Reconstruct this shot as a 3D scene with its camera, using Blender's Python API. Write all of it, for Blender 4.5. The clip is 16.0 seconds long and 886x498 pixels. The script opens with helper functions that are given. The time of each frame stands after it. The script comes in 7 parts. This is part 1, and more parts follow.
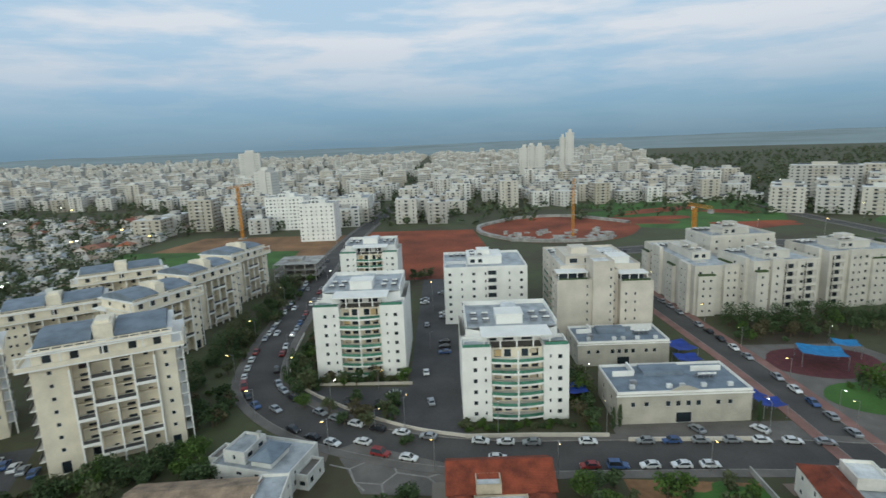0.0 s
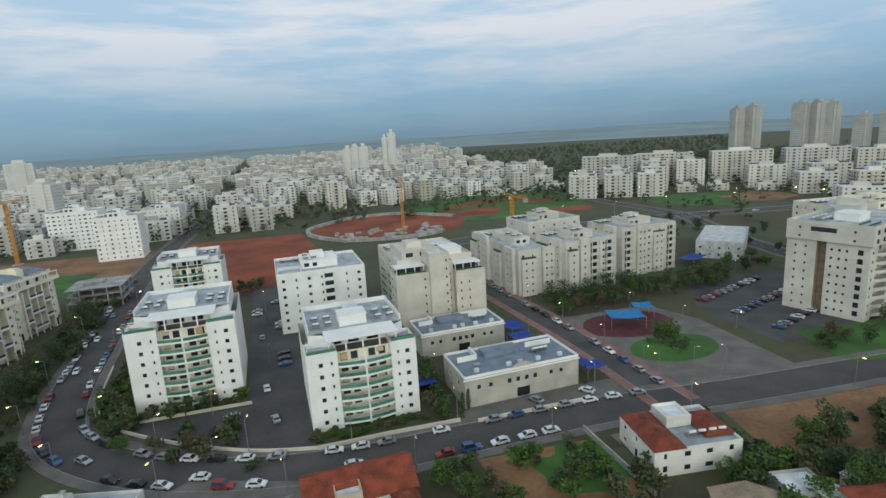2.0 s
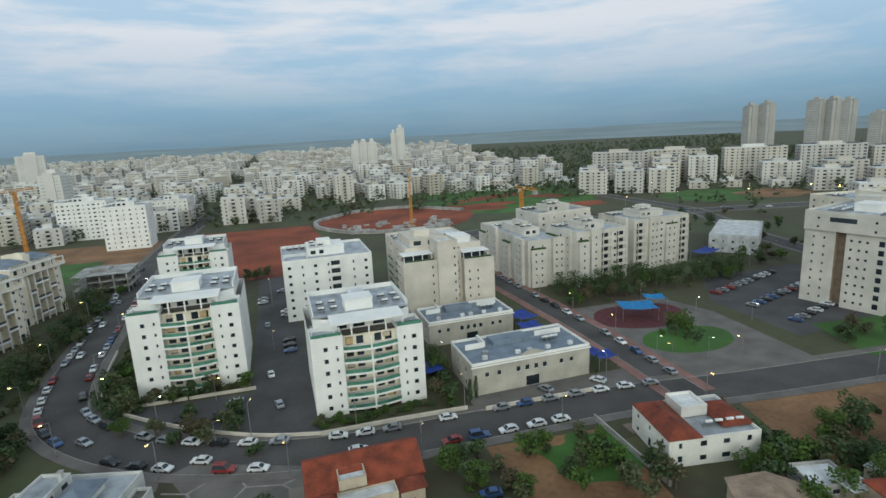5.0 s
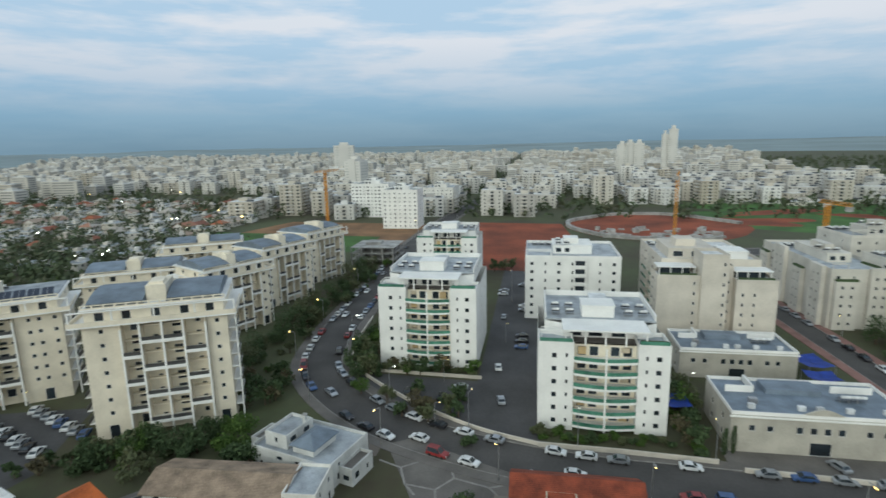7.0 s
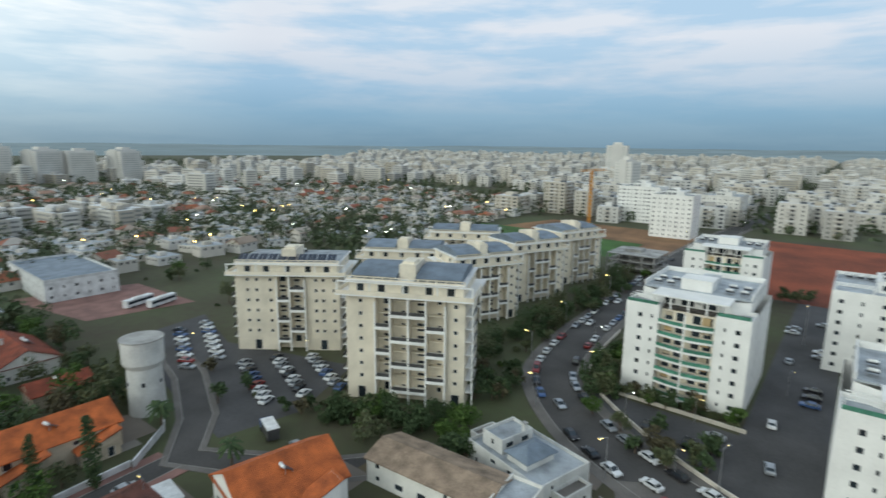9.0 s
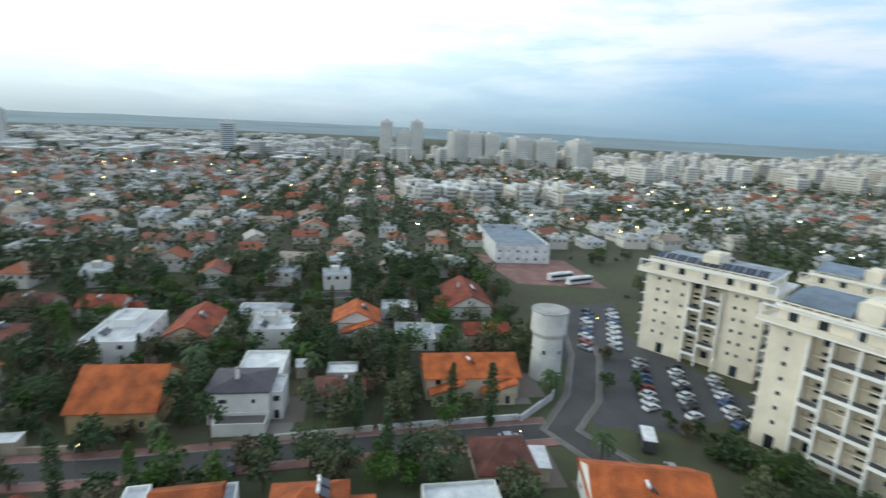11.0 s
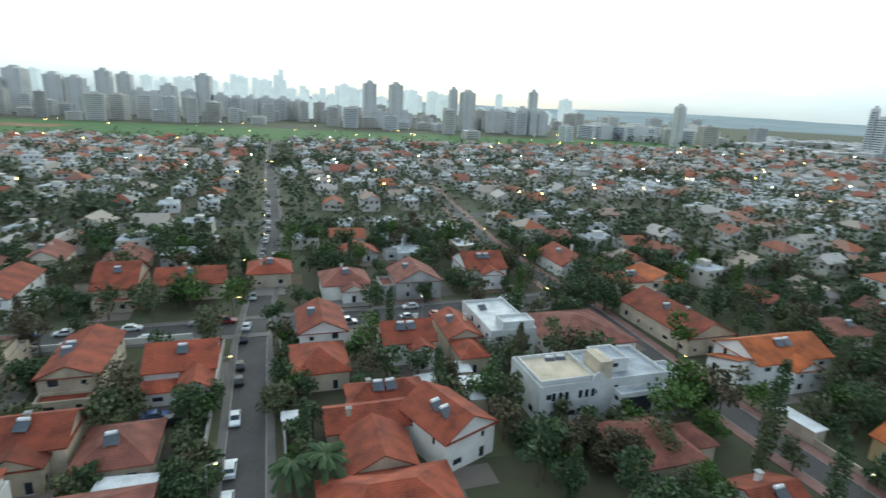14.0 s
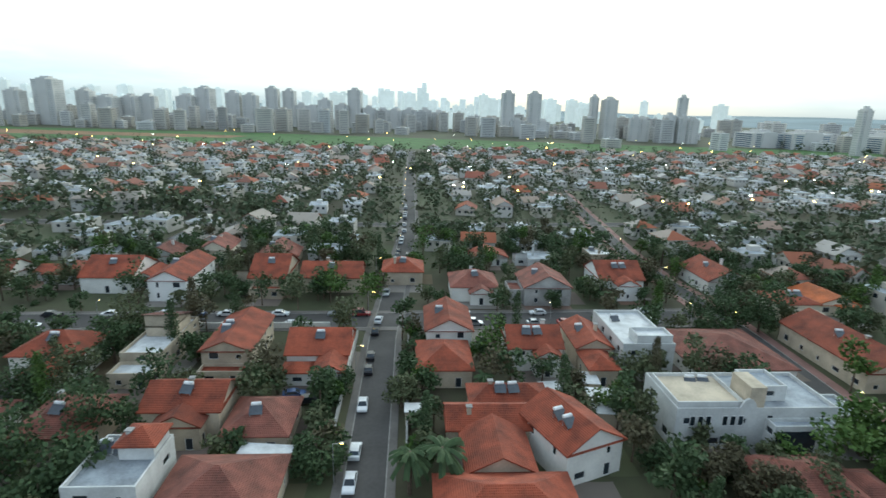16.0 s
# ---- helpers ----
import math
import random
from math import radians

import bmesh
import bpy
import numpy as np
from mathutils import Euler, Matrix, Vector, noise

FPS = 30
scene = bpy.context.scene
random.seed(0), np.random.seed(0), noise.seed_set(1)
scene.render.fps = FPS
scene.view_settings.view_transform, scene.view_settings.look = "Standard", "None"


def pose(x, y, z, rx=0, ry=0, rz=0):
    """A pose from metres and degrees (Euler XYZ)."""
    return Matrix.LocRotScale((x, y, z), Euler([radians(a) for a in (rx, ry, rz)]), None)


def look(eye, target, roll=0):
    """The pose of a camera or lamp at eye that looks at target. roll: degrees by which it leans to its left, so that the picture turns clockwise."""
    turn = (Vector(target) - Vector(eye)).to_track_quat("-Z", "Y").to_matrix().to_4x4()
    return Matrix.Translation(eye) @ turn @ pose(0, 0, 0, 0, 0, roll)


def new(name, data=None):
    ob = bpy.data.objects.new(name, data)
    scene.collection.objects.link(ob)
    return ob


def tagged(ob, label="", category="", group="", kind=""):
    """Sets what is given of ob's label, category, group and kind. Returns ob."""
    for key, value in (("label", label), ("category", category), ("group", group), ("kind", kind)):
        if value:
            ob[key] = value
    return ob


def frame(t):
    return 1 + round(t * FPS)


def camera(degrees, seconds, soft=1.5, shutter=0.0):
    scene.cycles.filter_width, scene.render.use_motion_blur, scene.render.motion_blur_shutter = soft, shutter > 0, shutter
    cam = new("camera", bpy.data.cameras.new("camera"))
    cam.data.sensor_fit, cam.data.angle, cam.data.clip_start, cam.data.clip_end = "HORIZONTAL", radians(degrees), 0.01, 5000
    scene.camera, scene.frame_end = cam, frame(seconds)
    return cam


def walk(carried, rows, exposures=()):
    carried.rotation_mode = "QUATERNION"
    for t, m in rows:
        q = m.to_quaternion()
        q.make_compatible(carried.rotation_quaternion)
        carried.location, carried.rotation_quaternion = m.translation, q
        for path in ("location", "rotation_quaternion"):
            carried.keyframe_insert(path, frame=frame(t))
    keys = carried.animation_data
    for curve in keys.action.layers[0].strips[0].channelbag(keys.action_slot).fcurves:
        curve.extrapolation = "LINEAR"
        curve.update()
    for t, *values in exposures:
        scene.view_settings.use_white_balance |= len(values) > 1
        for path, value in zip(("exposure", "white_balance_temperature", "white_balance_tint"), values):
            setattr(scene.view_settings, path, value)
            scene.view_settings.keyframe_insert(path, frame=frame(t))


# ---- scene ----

# ------------------------------------------------------------------ camera
cam = camera(79.01, 16.0, soft=1.5, shutter=0.4)
# seconds, place, yaw (left of +y), pitch (up), roll
PATH = [
    (0, 0.03, -0.04, 72.52, 0.41, -11.40, -2.23),
    (0.5, -0.39, 1.19, 72.01, -4.67, -11.48, -2.49),
    (1, -0.83, 2.14, 71.57, -10.81, -11.73, -2.91),
    (1.5, -1.16, 2.84, 71.22, -15.40, -11.92, -3.20),
    (2, -1.46, 3.24, 70.93, -17.87, -12.11, -3.33),
    (2.5, -1.69, 3.44, 70.71, -19.05, -12.34, -3.27),
    (3, -1.95, 3.70, 70.46, -19.48, -12.49, -3.15),
    (5.5, -0.58, 7.32, 65.74, -14.68, -12.09, -2.66),
    (6, 0.06, 9.70, 65.06, -9.98, -11.85, -2.29),
    (6.5, 0.88, 13.10, 64.12, -0.29, -11.46, -1.69),
    (7, 1.67, 16.52, 63.27, 9.85, -11.19, -1.18),
    (7.5, 2.08, 19.56, 62.53, 14.31, -11.08, -0.96),
    (8, 1.87, 22.52, 62.07, 19.61, -10.99, -0.66),
    (8.2, 1.73, 23.48, 61.96, 22.54, -10.98, -0.47),
    (10.3, -0.49, 30.07, 61.49, 65.89, -11.98, 2.29),
    (10.5, -0.85, 30.57, 61.36, 69.91, -12.19, 2.47),
    (11, -2.33, 31.29, 60.64, 81.78, -12.77, 2.74),
    (11.5, -3.99, 31.59, 59.85, 95.51, -13.43, 2.86),
    (12, -5.56, 31.57, 58.92, 110.42, -14.02, 2.91),
    (12.5, -6.72, 30.92, 57.92, 125.14, -14.52, 2.82),
    (13, -7.44, 29.73, 56.82, 138.03, -14.83, 2.95),
    (13.5, -8.04, 28.42, 55.57, 150.57, -15.13, 3.08),
    (14, -8.41, 27.58, 54.85, 161.88, -15.32, 2.78),
    (14.5, -8.65, 27.27, 54.44, 166.48, -15.29, 2.57),
    (15, -8.81, 27.20, 54.03, 169.12, -15.20, 2.31),
    (15.5, -9.00, 27.10, 53.45, 172.25, -15.00, 1.94),
    (16, -9.20, 26.98, 52.93, 176.38, -14.82, 1.59),
]


def aim(x, y, z, yaw, pitch, roll):
    """The camera's pose from its heading, its tilt and its lean."""
    return pose(x, y, z) @ pose(0, 0, 0, 0, 0, yaw) @ pose(0, 0, 0, 90 + pitch) @ pose(0, 0, 0, 0, 0, roll)


walk(cam, [(row[0], aim(*row[1:])) for row in PATH], [(0.0, -0.08, 6320, -3.0), (8.2, -0.01, 6320, -3.0), (10.4, 0.24, 6150, -1.5), (12.5, 0.56, 6080, -4.0), (16.0, 0.54, 6050, -6.0)])

# ------------------------------------------------------------------ sky and sun
world = bpy.data.worlds.new("evening_sky")
scene.world = world
world.use_nodes = True
wt = world.node_tree
wt.nodes.clear()


def wnode(kind, **values):
    n = wt.nodes.new(kind)
    for key, value in values.items():
        n.inputs[key].default_value = value
    return n


def wmath(op, a, b=None):
    n = wt.nodes.new("ShaderNodeMath")
    n.operation = op
    for slot, v in ((0, a), (1, b)):
        if v is None:
            continue
        if isinstance(v, (int, float)):
            n.inputs[slot].default_value = v
        else:
            wt.links.new(v, n.inputs[slot])
    return n.outputs[0]


def wramp(fac, stops):
    n = wt.nodes.new("ShaderNodeValToRGB")
    while len(n.color_ramp.elements) < len(stops):
        n.color_ramp.elements.new(0.5)
    for e, (p, c) in zip(n.color_ramp.elements, stops):
        e.position, e.color = p, (*c, 1)
    wt.links.new(fac, n.inputs[0])
    return n.outputs[0]


def wmix(fac, a, b):
    n = wt.nodes.new("ShaderNodeMix")
    n.data_type = "RGBA"
    if isinstance(fac, (int, float)):
        n.inputs[0].default_value = fac
    else:
        wt.links.new(fac, n.inputs[0])
    for slot, v in ((6, a), (7, b)):
        if isinstance(v, tuple):
            n.inputs[slot].default_value = (*v, 1)
        else:
            wt.links.new(v, n.inputs[slot])
    return n.outputs[2]


coord = wt.nodes.new("ShaderNodeTexCoord")
axes = wt.nodes.new("ShaderNodeSeparateXYZ")
wt.links.new(coord.outputs["Generated"], axes.inputs[0])
up = axes.outputs["Z"]
# cloud deck: streaks flattened towards the horizon
stretch = wnode("ShaderNodeVectorMath", **{})
stretch.operation = "MULTIPLY"
stretch.inputs[1].default_value = (1.3, 1.3, 8.0)
wt.links.new(coord.outputs["Generated"], stretch.inputs[0])
streaks = wnode("ShaderNodeTexNoise", Scale=2.4, Detail=7.0, Roughness=0.55)
wt.links.new(stretch.outputs[0], streaks.inputs["Vector"])
wisps = wnode("ShaderNodeTexNoise", Scale=5.5, Detail=5.0, Roughness=0.6)
wt.links.new(stretch.outputs[0], wisps.inputs["Vector"])
pattern = wmath("ADD", wmath("MULTIPLY", streaks.outputs["Fac"], 0.75), wmath("MULTIPLY", wisps.outputs["Fac"], 0.25))
cover = wramp(pattern, [(0.43, (0, 0, 0)), (0.57, (1, 1, 1))])
# blue evening side, pale side round the low sun
blue = wramp(up, [(0.0, (0.22, 0.33, 0.46)), (0.05, (0.29, 0.45, 0.65)), (0.10, (0.42, 0.58, 0.81)), (0.17, (0.55, 0.69, 0.92)), (0.3, (0.57, 0.72, 0.97)), (1.0, (0.36, 0.48, 0.70))])
veil = wramp(up, [(0.0, (0.25, 0.36, 0.49)), (0.05, (0.33, 0.48, 0.67)), (0.10, (0.62, 0.68, 0.85)), (0.17, (0.88, 0.85, 0.97)), (0.3, (0.92, 0.91, 1.03)), (1.0, (0.54, 0.58, 0.72))])
east = wmix(cover, blue, veil)
pale = wramp(up, [(0.0, (0.50, 0.56, 0.62)), (0.04, (0.80, 0.86, 0.92)), (0.12, (1.25, 1.28, 1.30)), (0.3, (1.5, 1.5, 1.5)), (1.0, (0.7, 0.75, 0.85))])
glow = wramp(up, [(0.0, (0.58, 0.62, 0.66)), (0.04, (0.95, 0.98, 1.0)), (0.12, (1.6, 1.6, 1.58)), (0.3, (2.1, 2.08, 2.0)), (1.0, (0.85, 0.87, 0.92))])
west = wmix(cover, pale, glow)
sunward = wmath("ADD", wmath("MULTIPLY", axes.outputs["Y"], -0.95), wmath("MULTIPLY", axes.outputs["X"], -0.30))
side = wramp(wmath("ADD", wmath("MULTIPLY", sunward, 0.5), 0.5), [(0.36, (0, 0, 0)), (0.92, (1, 1, 1))])
deck = wmix(side, east, west)
sky = wt.nodes.new("ShaderNodeTexSky")
sky.sky_type, sky.sun_disc = "NISHITA", False
sky.sun_elevation, sky.sun_rotation = radians(9), radians(197)
thin = wnode("ShaderNodeBackground", Strength=0.05)
wt.links.new(sky.outputs[0], thin.inputs["Color"])
thick = wnode("ShaderNodeBackground", Strength=0.95)
wt.links.new(deck, thick.inputs["Color"])
both = wt.nodes.new("ShaderNodeMixShader")
both.inputs[0].default_value = 0.9
wt.links.new(thin.outputs[0], both.inputs[1])
wt.links.new(thick.outputs[0], both.inputs[2])
out = wt.nodes.new("ShaderNodeOutputWorld")
wt.links.new(both.outputs[0], out.inputs[0])

sun = new("sun", bpy.data.lights.new("sun", "SUN"))
sun.data.energy, sun.data.angle, sun.data.color = 0.75, radians(30), (1.0, 0.96, 0.92)
sun.matrix_world = look((-60, -190, 60), (0, 0, 0))

# ------------------------------------------------------------------ materials
def mat(name, color, rough=0.8, vary=0.12, scale=0.6, fine=6.0, metal=0.0, bump=0.0, shift=0.0, dirt=0.15, tint=None):
    """A painted, mineral or metal surface: two scales of variation, relief, and a shade of its own for each object."""
    m = bpy.data.materials.new(name)
    m.use_nodes = True
    nt = m.node_tree
    bsdf = nt.nodes["Principled BSDF"]
    bsdf.inputs["Roughness"].default_value, bsdf.inputs["Metallic"].default_value = rough, metal
    tc = nt.nodes.new("ShaderNodeTexCoord")
    big, small = nt.nodes.new("ShaderNodeTexNoise"), nt.nodes.new("ShaderNodeTexNoise")
    for n, s, d in ((big, scale, 4), (small, fine, 3)):
        n.inputs["Scale"].default_value, n.inputs["Detail"].default_value = s, d
        nt.links.new(tc.outputs["Object"], n.inputs["Vector"])
    tone = nt.nodes.new("ShaderNodeMath")
    tone.operation = "MULTIPLY_ADD"
    nt.links.new(small.outputs["Fac"], tone.inputs[0])
    tone.inputs[1].default_value = 0.35
    nt.links.new(big.outputs["Fac"], tone.inputs[2])
    ramp = nt.nodes.new("ShaderNodeValToRGB")
    c = np.array(color)
    t = np.array(tint) if tint else c * (1 - dirt * 2.2)
    ramp.color_ramp.elements[0].position, ramp.color_ramp.elements[1].position = 0.42, 0.86
    ramp.color_ramp.elements[0].color = (*np.clip(t * (1 - vary), 0, 1), 1)
    ramp.color_ramp.elements[1].color = (*np.clip(c * (1 + vary), 0, 0.9), 1)
    nt.links.new(tone.outputs[0], ramp.inputs[0])
    last = ramp.outputs[0]
    if shift:
        info, hsv, rng = nt.nodes.new("ShaderNodeObjectInfo"), nt.nodes.new("ShaderNodeHueSaturation"), nt.nodes.new("ShaderNodeMapRange")
        rng.inputs["To Min"].default_value, rng.inputs["To Max"].default_value = 1 - shift, 1 + shift * 0.5
        nt.links.new(info.outputs["Random"], rng.inputs["Value"])
        nt.links.new(rng.outputs[0], hsv.inputs["Value"])
        nt.links.new(last, hsv.inputs["Color"])
        last = hsv.outputs[0]
    nt.links.new(last, bsdf.inputs["Base Color"])
    if bump:
        b = nt.nodes.new("ShaderNodeBump")
        b.inputs["Strength"].default_value, b.inputs["Distance"].default_value = bump, 0.05
        nt.links.new(small.outputs["Fac"], b.inputs["Height"])
        nt.links.new(b.outputs[0], bsdf.inputs["Normal"])
    return m


def tile_mat(name, color):
    """Clay roof tiles: rows of ribs down the slope, sun-bleached and stained."""
    m = mat(name, color, 0.85, 0.22, 0.35, 3.0, shift=0.35, dirt=0.2, tint=tuple(np.array(color) * 0.55))
    nt = m.node_tree
    bsdf, tc = nt.nodes["Principled BSDF"], nt.nodes.new("ShaderNodeTexCoord")
    waves = []
    for d in ("X", "Y"):
        w = nt.nodes.new("ShaderNodeTexWave")
        w.bands_direction = d
        w.inputs["Scale"].default_value, w.inputs["Distortion"].default_value = 1.1, 0.4
        nt.links.new(tc.outputs["Object"], w.inputs["Vector"])
        waves.append(w.outputs["Fac"])
    s = nt.nodes.new("ShaderNodeMath")
    s.operation = "ADD"
    nt.links.new(waves[0], s.inputs[0])
    nt.links.new(waves[1], s.inputs[1])
    b = nt.nodes.new("ShaderNodeBump")
    b.inputs["Strength"].default_value, b.inputs["Distance"].default_value = 0.7, 0.08
    nt.links.new(s.outputs[0], b.inputs["Height"])
    nt.links.new(b.outputs[0], bsdf.inputs["Normal"])
    return m


def island_mat(name, stops, rough=0.85, scale=0.3):
    """One surface for many small pieces in a mesh, each with a tone of its own."""
    m = mat(name, stops[0], rough, 0.12, scale)
    nt = m.node_tree
    geo, ramp, mix = nt.nodes.new("ShaderNodeNewGeometry"), nt.nodes.new("ShaderNodeValToRGB"), nt.nodes.new("ShaderNodeMix")
    while len(ramp.color_ramp.elements) < len(stops):
        ramp.color_ramp.elements.new(0.5)
    for n, (e, c) in enumerate(zip(ramp.color_ramp.elements, stops)):
        e.position, e.color = n / (len(stops) - 1), (*c, 1)
    nt.links.new(geo.outputs["Random Per Island"], ramp.inputs[0])
    noise_tex = nt.nodes.new("ShaderNodeTexNoise")
    noise_tex.inputs["Scale"].default_value, noise_tex.inputs["Detail"].default_value = scale, 5
    tc = nt.nodes.new("ShaderNodeTexCoord")
    nt.links.new(tc.outputs["Object"], noise_tex.inputs["Vector"])
    mix.data_type, mix.blend_type = "RGBA", "MULTIPLY"
    mix.inputs[0].default_value = 0.25
    nt.links.new(ramp.outputs[0], mix.inputs[6])
    nt.links.new(noise_tex.outputs["Fac"], mix.inputs[7])
    nt.links.new(mix.outputs[2], nt.nodes["Principled BSDF"].inputs["Base Color"])
    nt.nodes["Principled BSDF"].inputs["Specular IOR Level"].default_value = 0.15
    return m


def glass_mat(name, color=(0.03, 0.04, 0.05), rough=0.08):
    m = mat(name, color, rough, 0.2, 0.3, 2.0, shift=0.4)
    m.node_tree.nodes["Principled BSDF"].inputs["Specular IOR Level"].default_value = 0.6
    return m


def lamp_mat(name, color, strength):
    m = bpy.data.materials.new(name)
    m.use_nodes = True
    b = m.node_tree.nodes["Principled BSDF"]
    b.inputs["Emission Color"].default_value, b.inputs["Emission Strength"].default_value = (*color, 1), strength
    return m


WHITE = mat("white_render", (0.80, 0.79, 0.76), 0.85, 0.05, 0.15, 2.0, dirt=0.05, bump=0.1)
PAINT = mat("white_painted_wall", (0.74, 0.72, 0.67), 0.85, 0.06, 0.2, 2.0, shift=0.12, dirt=0.08)
CREAM = mat("cream_stone_facing", (0.75, 0.68, 0.55), 0.8, 0.07, 0.2, 2.5, shift=0.08, dirt=0.07, bump=0.15)
BEIGE = mat("beige_stone_facing", (0.60, 0.55, 0.475), 0.8, 0.07, 0.15, 2.0, shift=0.1, dirt=0.08, bump=0.15)
GREYW = mat("grey_stone_facing", (0.60, 0.57, 0.51), 0.8, 0.07, 0.15, 2.0, shift=0.08, dirt=0.08, bump=0.15)
SAND = mat("sand_plaster", (0.52, 0.44, 0.33), 0.88, 0.1, 0.3, 3.0, shift=0.2, dirt=0.12)
OCHRE = mat("ochre_plaster", (0.52, 0.38, 0.20), 0.88, 0.1, 0.3, 3.0, shift=0.15, dirt=0.12)
OFFWHITE = mat("greyed_white_render", (0.58, 0.58, 0.56), 0.85, 0.08, 0.25, 2.5, dirt=0.12, bump=0.1)
STONE = mat("dull_beige_stone", (0.45, 0.42, 0.36), 0.85, 0.1, 0.2, 2.5, shift=0.05, dirt=0.1, bump=0.15)
CONC = mat("weathered_concrete", (0.40, 0.39, 0.37), 0.9, 0.15, 0.25, 3.0, shift=0.12, dirt=0.2, bump=0.2)
ROOFGREY = mat("grey_roof_felt", (0.40, 0.43, 0.46), 0.8, 0.15, 0.3, 3.0, shift=0.2, dirt=0.18)
ROOFBLUE = mat("blue_grey_metal_roof", (0.17, 0.21, 0.26), 0.6, 0.12, 0.3, 4.0, shift=0.15, dirt=0.15)
ROOFDARK = mat("dark_grey_tiles", (0.045, 0.04, 0.055), 0.6, 0.15, 0.5, 4.0, dirt=0.15)
ROOFWHITE = mat("whitewashed_roof", (0.68, 0.69, 0.69), 0.7, 0.1, 0.35, 3.0, shift=0.15, dirt=0.15)
TILE = tile_mat("red_clay_tiles", (0.28, 0.060, 0.027))
TILEDARK = tile_mat("brown_clay_tiles", (0.21, 0.072, 0.05))
TILEORANGE = tile_mat("orange_clay_tiles", (0.45, 0.112, 0.028))
TAN = tile_mat("tan_roof_sheeting", (0.42, 0.31, 0.22))
GLASS = glass_mat("dark_window_glass")
BLUEGLASS = glass_mat("blue_curtain_glass", (0.10, 0.17, 0.24))
GREENGLASS = mat("green_balcony_glass", (0.09, 0.24, 0.17), 0.2, 0.15, 0.5, 3.0, shift=0.2)
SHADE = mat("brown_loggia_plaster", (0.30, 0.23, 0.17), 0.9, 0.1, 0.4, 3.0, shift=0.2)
FRAME = mat("white_window_frame", (0.70, 0.70, 0.68), 0.5, 0.05)
RAIL = mat("dark_iron_railing", (0.06, 0.06, 0.06), 0.5, 0.1)
PANEL = mat("solar_collector", (0.07, 0.08, 0.095), 0.45, 0.2, 0.8)
TANK = mat("white_water_tank", (0.75, 0.75, 0.74), 0.4, 0.06)
METAL = mat("galvanised_metal", (0.42, 0.42, 0.43), 0.4, 0.1, metal=0.7)
WOOD = mat("weathered_pergola_wood", (0.26, 0.17, 0.10), 0.8, 0.15)
ASPHALT = mat("asphalt", (0.072, 0.067, 0.064), 0.9, 0.15, 0.08, 1.5, dirt=0.15, bump=0.1)
LOT = mat("parking_asphalt", (0.07, 0.068, 0.07), 0.9, 0.15, 0.08, 1.2, dirt=0.15)
PAVE = mat("grey_concrete_paving", (0.145, 0.132, 0.12), 0.9, 0.14, 0.15, 2.5, dirt=0.12)
REDPAVE = mat("red_brick_paving", (0.24, 0.13, 0.11), 0.9, 0.14, 0.2, 3.0, dirt=0.12)
KERB = mat("pale_kerb_stone", (0.27, 0.255, 0.235), 0.85, 0.1)
LINE = mat("white_road_paint", (0.62, 0.62, 0.6), 0.7, 0.12, 1.0)
SOIL = mat("red_loam", (0.24, 0.056, 0.022), 0.95, 0.25, 0.03, 0.5, dirt=0.22, bump=0.4)
BROWNSOIL = mat("brown_earth", (0.23, 0.125, 0.06), 0.95, 0.25, 0.05, 0.8, dirt=0.2, bump=0.4)
GRASS = mat("mown_grass", (0.052, 0.125, 0.022), 0.95, 0.25, 0.05, 1.5, dirt=0.15, bump=0.4)
GROUND = mat("dry_garden_ground", (0.055, 0.066, 0.028), 0.95, 0.3, 0.02, 0.3, dirt=0.1, bump=0.3, tint=(0.075, 0.055, 0.036))
LEAF = [island_mat("leaves_dark", [(0.050, 0.078, 0.036), (0.064, 0.098, 0.043), (0.080, 0.116, 0.050)], 0.7, 1.0),
        island_mat("leaves_olive", [(0.086, 0.102, 0.052), (0.104, 0.120, 0.060), (0.124, 0.134, 0.068)], 0.7, 1.0),
        island_mat("leaves_fresh", [(0.058, 0.105, 0.025), (0.075, 0.130, 0.031), (0.10, 0.158, 0.038)], 0.7, 1.0),
        island_mat("leaves_brown", [(0.085, 0.075, 0.045), (0.105, 0.092, 0.053), (0.128, 0.115, 0.064)], 0.7, 1.0)]
# leaf tones lightened and greyed for far trees: haze put into the colour
FARLEAF = [island_mat("hazed_leaves_green", [(0.075, 0.100, 0.056), (0.090, 0.115, 0.064), (0.105, 0.128, 0.072)], 0.8, 0.5),
           island_mat("hazed_leaves_olive", [(0.105, 0.115, 0.068), (0.118, 0.125, 0.076), (0.13, 0.135, 0.085)], 0.8, 0.5)]
BARK = mat("bark", (0.11, 0.08, 0.055), 0.95, 0.2, 1.5)
BLUECLOTH = mat("blue_shade_cloth", (0.02, 0.20, 0.46), 0.8, 0.1, 0.5)
DEEPBLUE = mat("deep_blue_tarpaulin", (0.012, 0.045, 0.30), 0.7, 0.15, 0.5)
REDRUB = mat("dark_red_rubber_ground", (0.10, 0.025, 0.03), 0.9, 0.15)
RUBBER = mat("black_rubber", (0.02, 0.02, 0.02), 0.9, 0.1)
NAVY = mat("dark_blue_solar_cells", (0.02, 0.028, 0.05), 0.35, 0.15, 0.8)
YELLOW = mat("yellow_crane_steel", (0.60, 0.26, 0.03), 0.6, 0.15, 0.5)
